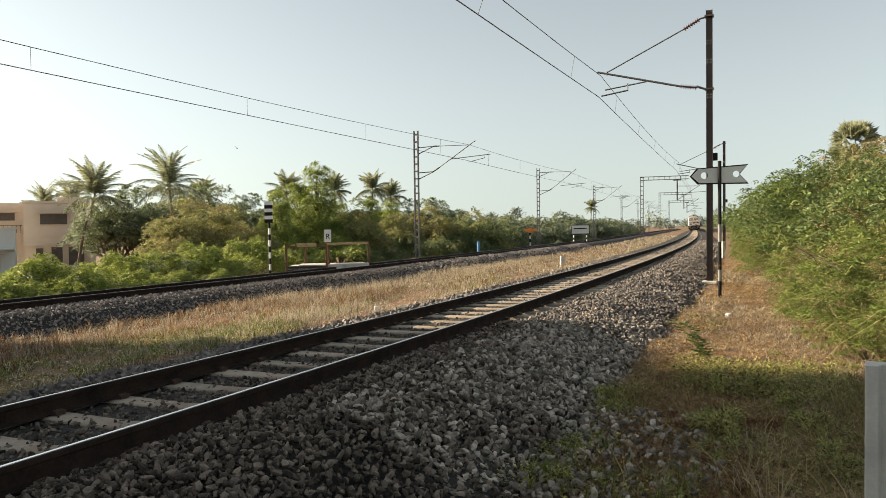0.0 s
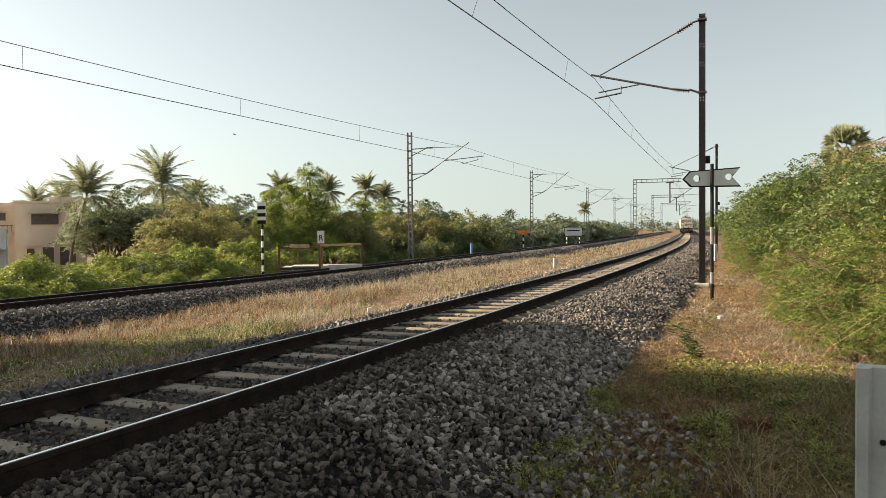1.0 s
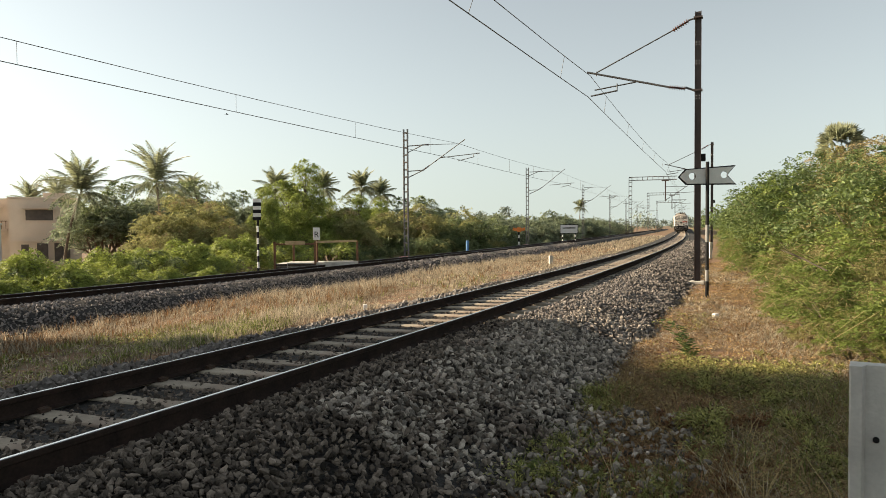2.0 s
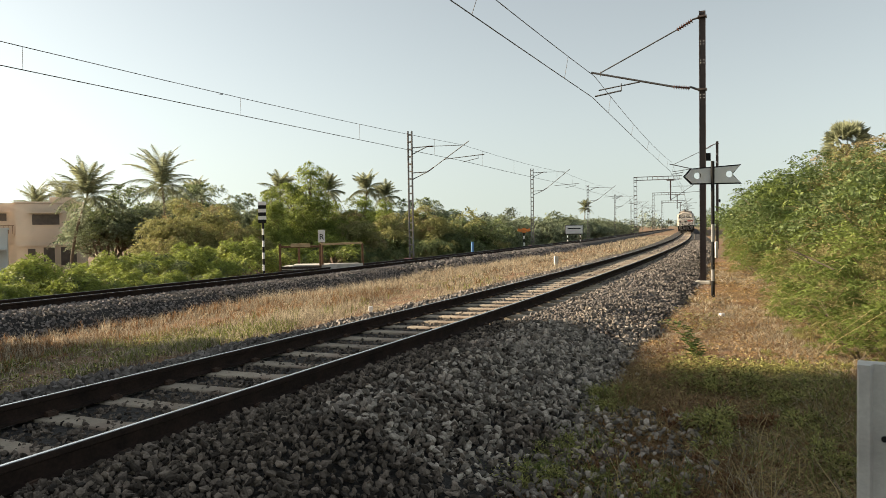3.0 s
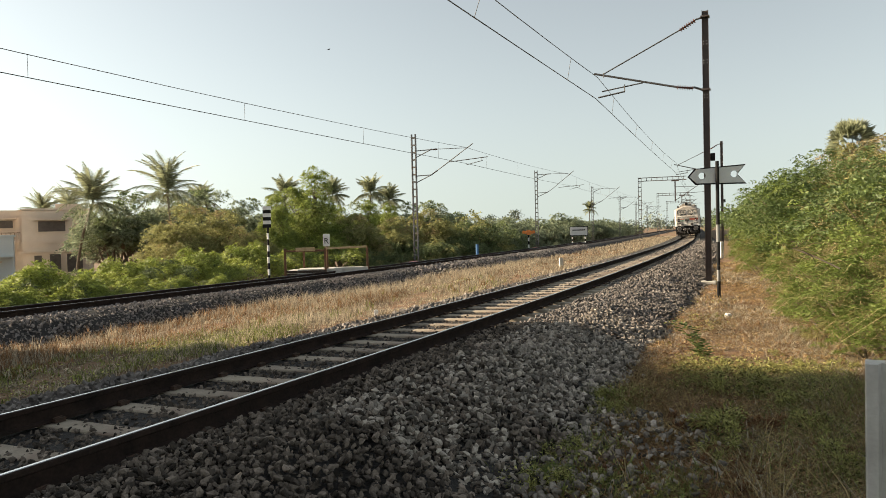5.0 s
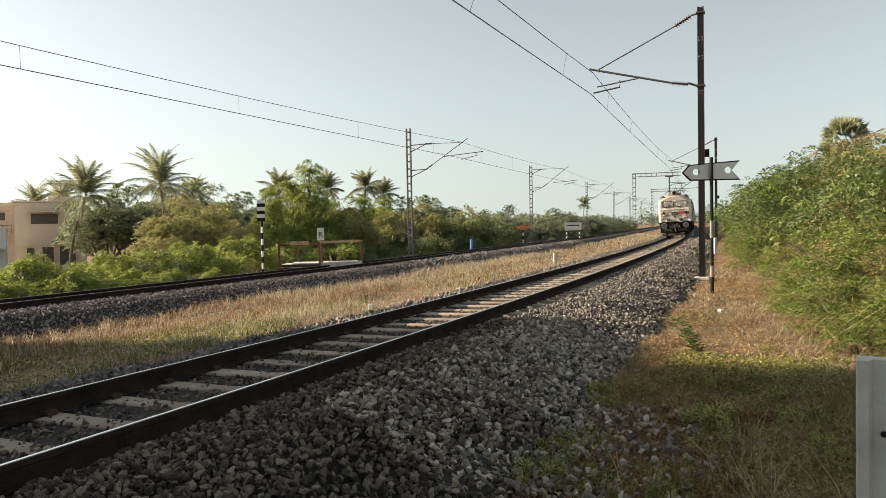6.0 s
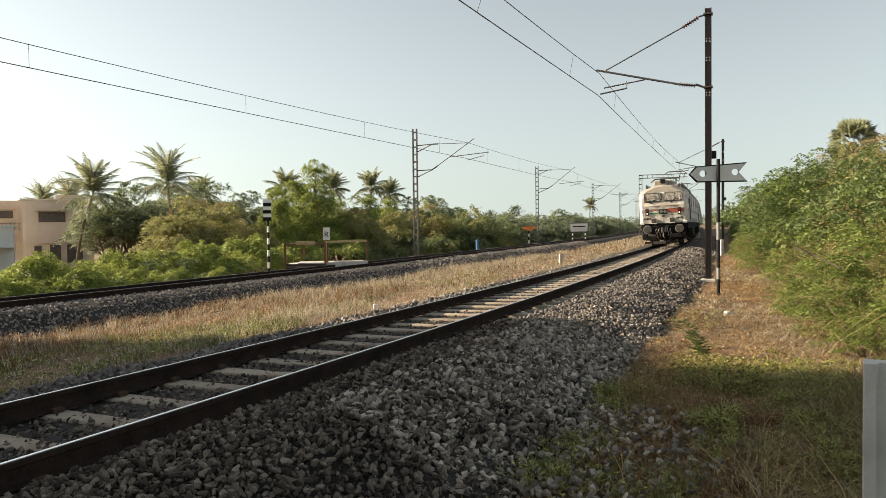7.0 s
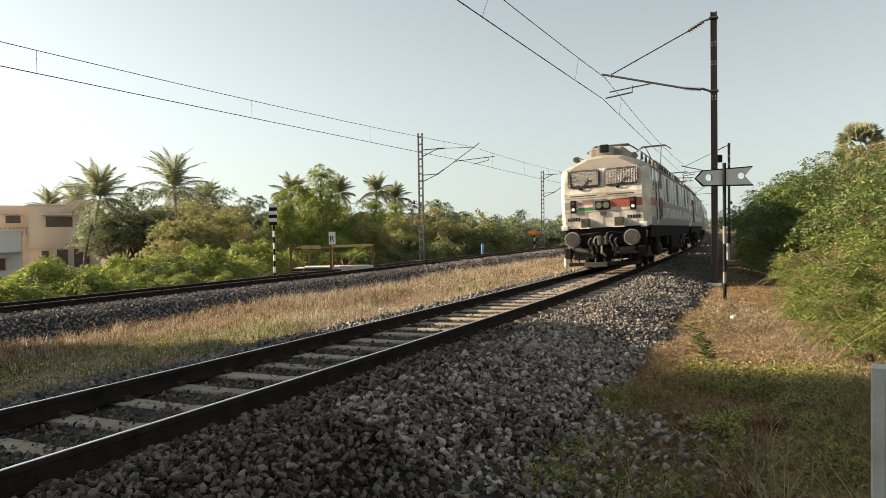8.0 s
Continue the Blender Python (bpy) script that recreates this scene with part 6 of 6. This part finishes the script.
        part("tail_lamp", rod(bmesh.new(), (0.485, k * 0.99, 2.19), (0.51, k * 0.99, 2.19), 0.06, n=16), M_TAIL, lc)
        # jumper boxes, buffers
        part("jumper_box", box(bmesh.new(), (0.44, k * 0.56 + 0.03, 1.50), (0.22, 0.28, 0.30), 0.02), M_GRIME, t)
        part("jumper_shelf", box(bmesh.new(), (0.44, k * 0.56 + 0.03, 1.33), (0.26, 0.34, 0.04)), M_WHITE, t)
        bf = part("buffer", rod(bmesh.new(), (0.08, k * 0.978, 1.09), (0.70, k * 0.978, 1.09), 0.13, n=16), M_UNDER, t)
        bm = rod(bmesh.new(), (0.0, k * 0.978, 1.09), (0.06, k * 0.978, 1.09), 0.22, 0.24, 28)
        part("buffer_face", bm, M_GRIME, bf, "greasy round buffer face")
        part("buffer_rim", rod(bmesh.new(), (0.04, k * 0.978, 1.09), (0.075, k * 0.978, 1.09), 0.262, n=28), M_HOSE, bf, "scuffed pale buffer rim")
        part("buffer_casing", rod(bmesh.new(), (0.35, k * 0.978, 1.09), (0.72, k * 0.978, 1.09), 0.20, n=18), M_UNDER, bf)
        part("brake_hose", rod(rod(bmesh.new(), (0.5, k * 0.38, 1.05), (0.3, k * 0.40, 0.8), 0.03, n=7), (0.3, k * 0.40, 0.8), (0.42, k * 0.36, 0.5), 0.03, n=7), M_GRIME, t)
        for j in range(5):
            part("writing_bar", box(bmesh.new(), (0.546, k * 1.0 - 0.18 + j * 0.088, 1.64), (0.012, 0.058, 0.11)), M_UNDER, t, "dark painted writing bar")
        part("corner_step", box(bmesh.new(), (0.75, k * 1.32, 1.36), (0.5, 0.22, 0.16), 0.02), M_WHITE, t)
    hl = part("headlamp", box(bmesh.new(), (0.53, 0.0, 2.07), (0.06, 0.52, 0.30), 0.02), M_BLACK, t)
    for k in (-1, 1):
        part("headlamp_lens", rod(bmesh.new(), (0.485, k * 0.12, 2.07), (0.505, k * 0.12, 2.07), 0.105, n=18), M_LENS, hl, "unlit headlamp lens")
    part("badge", box(bmesh.new(), (0.53, 0.0, 1.80), (0.04, 0.2, 0.13), 0.01), M_GRIME, t)
    part("front_band", box(bmesh.new(), (0.545, -0.58, 2.13), (0.014, 0.62, 0.26)), M_RED, t, "brick red band")
    part("front_band", box(bmesh.new(), (0.545, -1.2, 2.13), (0.014, 0.20, 0.26)), M_RED, t, "brick red band")
    part("front_band", box(bmesh.new(), (0.545, 1.2, 2.13), (0.014, 0.20, 0.20)), M_SKIRT, t, "faded band")
    fl = part("painted_flag", box(bmesh.new(), (0.545, 0.58, 2.07), (0.012, 0.50, 0.09)), M_WHITE, t, "painted flag of three stripes")
    part("stripe", box(bmesh.new(), (0.545, 0.58, 2.16), (0.012, 0.50, 0.09)), M_SAFFRON, fl)
    part("stripe", box(bmesh.new(), (0.545, 0.58, 1.98), (0.012, 0.50, 0.09)), M_GREEN, fl)
    # underframe front
    part("headstock", box(bmesh.new(), (0.72, 0, 1.18), (0.20, 2.7, 0.62), 0.02), M_UNDER, t)
    bm = box(bmesh.new(), (0.30, 0, 1.02), (0.6, 0.22, 0.26), 0.04)
    box(bm, (0.02, 0.06, 1.02), (0.16, 0.14, 0.34), 0.03)
    box(bm, (0.06, -0.14, 1.02), (0.2, 0.10, 0.30), 0.03)
    rod(bm, (0.2, -0.1, 1.1), (0.1, -0.2, 1.28), 0.03, n=7)
    part("coupler", bm, M_GRIME, t, "greasy centre coupler")
    for y, z0, z1 in ((-0.26, 1.2, 0.66), (0.27, 1.16, 0.62), (-0.42, 1.1, 0.7), (0.45, 1.12, 0.6)):
        bm = bmesh.new()
        last = None
        for j in range(7):
            u = j / 6
            p = (0.55 - 0.34 * math.sin(math.pi * u), y + 0.05 * math.sin(2 * math.pi * u), z0 + (z1 - z0) * u)
            if last:
                rod(bm, last, p, 0.018, n=7)
            last = p
        part("air_hose", bm, M_HOSE, t, "pale rubber air hose")
    part("coupler_chain", rod(rod(bmesh.new(), (0.05, 0.0, 0.9), (0.12, 0.03, 0.62), 0.03, n=6), (0.12, 0.03, 0.62), (0.3, -0.06, 0.5), 0.03, n=6), M_HOSE, t)
    for y in np.linspace(-1.1, 1.1, 5):
        part("panel_seam", box(bmesh.new(), (0.547, y, 1.72), (0.008, 0.012, 0.66)), M_SKIRT, t)
    part("panel_seam", box(bmesh.new(), (0.547, 0, 2.36), (0.008, 2.5, 0.014)), M_SKIRT, t)
    part("panel_seam", box(bmesh.new(), (0.547, 0, 1.87), (0.008, 2.5, 0.012)), M_SKIRT, t)
    bm = bmesh.new()
    for y in np.linspace(-1.15, 1.15, 9):
        rod(bm, (0.62, y, 0.82), (0.36, y * 0.98, 0.24), 0.03, n=6)
    box(bm, (0.36, 0, 0.24), (0.08, 2.4, 0.12), 0.01)
    box(bm, (0.55, 0, 0.66), (0.06, 2.4, 0.14), 0.01)
    part("rail_guard", bm, M_UNDER, t)
    # added dark sheet that fills the opening behind the guard with shade
    part("shade_plate", box(bmesh.new(), (0.95, 0, 0.72), (0.1, 2.3, 0.7), 0.02), M_UNDER, t)
    part("guard_plate", box(bmesh.new(), (0.30, 0.28, 0.22), (0.05, 0.75, 0.16), 0.01), M_GRIME, t)
    for k in (-1, 1):
        bm = rod(bmesh.new(), (0.55, k * 1.0, 0.68), (0.55, k * 0.5, 0.66), 0.12, n=12)
        rod(bm, (0.5, k * 0.4, 0.6), (0.5, k * 1.1, 0.6), 0.05, n=8)
        part("air_pipe", bm, M_GRIME, t)
    # sides
    for k in (-1, 1):
        y = k * 1.503
        part("side_band", box(bmesh.new(), (3.6, y, 2.13), (4.7, 0.012, 0.26)), M_RED, t, "brick red band")
        part("side_band", box(bmesh.new(), (12.3, y, 2.13), (12.7, 0.012, 0.22)), M_SKIRT, t, "faded grimy band")
        part("lower_band", box(bmesh.new(), (10.0, y, 1.46), (17.4, 0.012, 0.30)), M_SKIRT, t, "grey lower band")
        part("chamfer_band", box(bmesh.new(), (0.80, k * 1.40, 2.13), (0.46, 0.012, 0.26), 0, Matrix.Rotation(math.atan2(k * 0.19, 0.43), 4, "Z")), M_RED, t, "brick red band")
        part("cab_side_window", box(bmesh.new(), (1.95, y, 2.95), (0.42, 0.02, 0.80), 0.008), M_GLASS, t)
        d = part("cab_door", box(bmesh.new(), (2.85, y, 2.35), (0.72, 0.03, 1.95), 0.01), M_CREAM, t)
        part("door_window", box(bmesh.new(), (2.85, y + k * 0.018, 2.93), (0.44, 0.012, 0.62), 0.004), M_GLASS, d)
        for x in (2.42, 3.28):
            part("handrail", rod(bmesh.new(), (x, y + k * 0.05, 1.5), (x, y + k * 0.05, 2.9), 0.018, n=6), M_GRIME, t)
        for i, (x, w, z, h) in enumerate(((4.4, 0.75, 3.0, 0.62), (4.4, 0.75, 1.98, 0.70), (6.9, 0.6, 2.75, 0.95), (11.6, 0.6, 2.75, 0.95), (16.2, 0.6, 2.75, 0.95), (18.1, 0.6, 2.9, 0.7))):
            v = part("side_louvre", box(bmesh.new(), (x, y, z), (w, 0.02, h), 0.006), M_SHUTTER, t, "dark side louvre")
            bm = bmesh.new()
            for j in range(6):
                box(bm, (x, y + k * 0.016, z - h / 2 + (j + 0.5) * h / 6), (w * 0.9, 0.02, 0.03), 0, Matrix.Rotation(k * 0.5, 4, "X"))
            part("slats", bm, M_GRIME, v)
        bm = bmesh.new()
        for x in np.arange(5.6, 19, 2.2):
            box(bm, (x, y, 2.6), (0.03, 0.014, 1.5))
        part("panel_joint", bm, M_SKIRT, t)
        part("gutter", box(bmesh.new(), (10.0, k * 1.52, 3.34), (17.6, 0.05, 0.05)), M_ROOF, t)
        part("equipment_box", box(bmesh.new(), (10.0, k * 1.05, 0.85), (3.4, 0.8, 0.75), 0.04), M_UNDER, t)
        part("ladder", box(bmesh.new(), (2.85, k * 1.38, 0.85), (0.5, 0.16, 0.9), 0.02), M_UNDER, t)
    bogie(t, 4.1, (-1.85, 0, 1.85), 2.5)
    bogie(t, 15.9, (-1.85, 0, 1.85), 2.5)
    for k in (-1, 1):
        # the sole bar also closes the bright gap under the body, dark like its shade
        part("sole_bar", box(bmesh.new(), (10.0, k * 1.40, 1.25), (17.6, 0.12, 0.42), 0.01), M_UNDER, t)
        part("sand_box", box(bmesh.new(), (7.3, k * 1.15, 0.95), (0.9, 0.5, 0.6), 0.04), M_UNDER, t)
        part("sand_box", box(bmesh.new(), (12.8, k * 1.15, 0.95), (0.9, 0.5, 0.6), 0.04), M_UNDER, t)
        part("guard_lamp_bracket", box(bmesh.new(), (0.5, k * 1.22, 0.62), (0.3, 0.22, 0.34), 0.02), M_UNDER, t)
        part("uncoupling_lever", rod(bmesh.new(), (0.58, k * 0.15, 1.30), (0.58, k * 0.8, 1.24), 0.016, n=6), M_GRIME, t)
    # the superstructure sits on its springs above the underframe
    low = ("buffer", "coupler", "headstock", "rail_guard", "guard_plate", "air_pipe", "brake_hose", "bogie", "wheelset", "equipment_box", "ladder", "shade_plate", "sole_bar", "air_hose", "sand_box", "guard_lamp", "uncoupling")
    for c in t.children:
        if not c.name.startswith(low):
            c.location.z += 0.13
    return t


def coach():
    t = tagged(empty("passenger_coach"), "pale grey passenger coach with dark windows", "railway coach")
    L_ = 23.5
    sec = [(1.55, 1.15), (1.62, 1.6), (1.62, 2.9), (1.52, 3.4), (1.2, 3.75), (0.6, 3.95), (0.0, 4.0)]
    sec = sec + [(-y, z) for y, z in sec[-2::-1]]
    bm = skin(bmesh.new(), [[(x, y, z) for y, z in sec] for x in (0.35, L_ - 0.35)])
    bm.verts.ensure_lookup_table()
    bm.faces.new(list(bm.verts)[: len(sec)])
    bmesh.ops.recalc_face_normals(bm, faces=bm.faces[:])
    part("body", bm, M_COACH, t)
    for k in (-1, 1):
        part("waist_band", box(bmesh.new(), (L_ / 2, k * 1.622, 2.40), (L_ - 1.2, 0.012, 0.72)), M_SKIRT, t, "grey window band")
        for i in range(10):
            w = part("window", box(bmesh.new(), (3.1 + i * 1.92, k * 1.626, 2.42), (1.15, 0.02, 0.62), 0.006), M_GLASS, t)
        for x in (1.1, L_ - 1.1):
            d = part("door", box(bmesh.new(), (x, k * 1.626, 2.25), (0.75, 0.02, 1.95), 0.006), M_COACH, t)
            part("door_window", box(bmesh.new(), (x, k * 1.638, 2.6), (0.4, 0.012, 0.6)), M_GLASS, d)
    part("vestibule", box(bmesh.new(), (0.12, 0, 2.3), (0.5, 1.1, 2.1), 0.05), M_BLACK, t)
    part("vestibule", box(bmesh.new(), (L_ - 0.12, 0, 2.3), (0.5, 1.1, 2.1), 0.05), M_BLACK, t)
    part("underframe", box(bmesh.new(), (L_ / 2, 0, 0.95), (9, 2.2, 0.6), 0.05), M_UNDER, t)
    bogie(t, 4.2, (-1.28, 1.28), 1.8)
    bogie(t, L_ - 4.2, (-1.28, 1.28), 1.8)
    return t


def bird():
    """A kite gliding on spread wings; x points the way it flies."""
    t = tagged(empty("bird"), "dark kite gliding across the sky", "bird")
    bm = bmesh.new()
    bmesh.ops.create_uvsphere(bm, u_segments=10, v_segments=6, radius=1.0, matrix=Matrix.Diagonal((0.26, 0.075, 0.07, 1)))
    part("body", bm, M_BLACK, t, smooth=True)
    part("head", rod(bmesh.new(), (0.2, 0, 0.01), (0.36, 0, 0.0), 0.05, 0.015, 8), M_BLACK, t)
    part("tail", slab(bmesh.new(), [(-0.2, -0.04), (-0.2, 0.04), (-0.45, 0.12), (-0.4, 0.0), (-0.45, -0.12)], 2, -0.008, 0.008), M_BLACK, t)
    for k in (-1, 1):
        w = slab(bmesh.new(), [(0.14, 0.04 * k), (0.2, 0.3 * k), (0.05, 0.68 * k), (-0.06, 0.64 * k), (-0.02, 0.3 * k), (-0.1, 0.04 * k)], 2, -0.008, 0.008)
        ob = part("wing", w, M_BLACK, t)
        ob.matrix_basis = pose(0, 0, 0.02, 14 * k, 0, 0)
    t.scale = (0.6, 0.6, 0.6)
    return t


BIRD = bird()
LOCO = locomotive()
TWIN = copy_thing(LOCO, pose(0, 0, 0))
COACHES = [coach()]
for i in range(7):
    COACHES.append(copy_thing(COACHES[0], pose(0, 0, 0)))
for c in COACHES:
    tagged(c, group="coaches behind the locomotive")


def train_s(t):
    """Where the front buffers stand along the line at t seconds."""
    return 20.675 + 23.6 * (8 - t) - 0.10 * (8 - t) ** 2


def vehicle_pose(s, length):
    a, b = line(s + 4.0), line(s + length - 4.0)
    th = math.atan2(b[1] - a[1], b[0] - a[0])
    u = 4.0 / (length - 8.0)
    x, y, z = (a[i] - (b[i] - a[i]) * u for i in range(3))
    return pose(x, y, z, math.degrees(-CANT), 0, math.degrees(th))


BIRD_WAY = [(0.0, -26.0, 90.8, 11.9), (1.0, -25.4, 90.7, 13.7), (1.5, -25.4, 90.6, 14.6), (3.5, -26.8, 89.2, 20.2), (3.8, -25.4, 89.4, 21.3), (4.0, -24.4, 89.5, 21.9), (4.2, -22.8, 89.8, 22.5), (4.4, -20.8, 90.2, 22.9), (4.6, -18.2, 90.6, 23.4), (5.1, -12.7, 91.1, 25.2), (5.6, -6.9, 91.0, 27.9), (6.2, -0.4, 89.8, 32.4), (7.0, 7.3, 86.7, 39.5), (8.0, 14.0, 82.3, 46.7)]


def motions():
    rows = []
    for t, x, y, z in BIRD_WAY:
        rows.append((t, pose(x, y, z, 18, 0, max(0.0, 70.0 - 18.0 * t))))
    walk(BIRD, rows)
    ticks = [i * 0.25 for i in range(33)]
    walk(LOCO, [(t, vehicle_pose(train_s(t), 20.0)) for t in ticks])
    walk(TWIN, [(t, vehicle_pose(train_s(t) + 20.1, 20.0)) for t in ticks])
    for i, c in enumerate(COACHES):
        walk(c, [(t, vehicle_pose(train_s(t) + 40.2 + i * 23.6, 23.5)) for t in ticks])


motions()
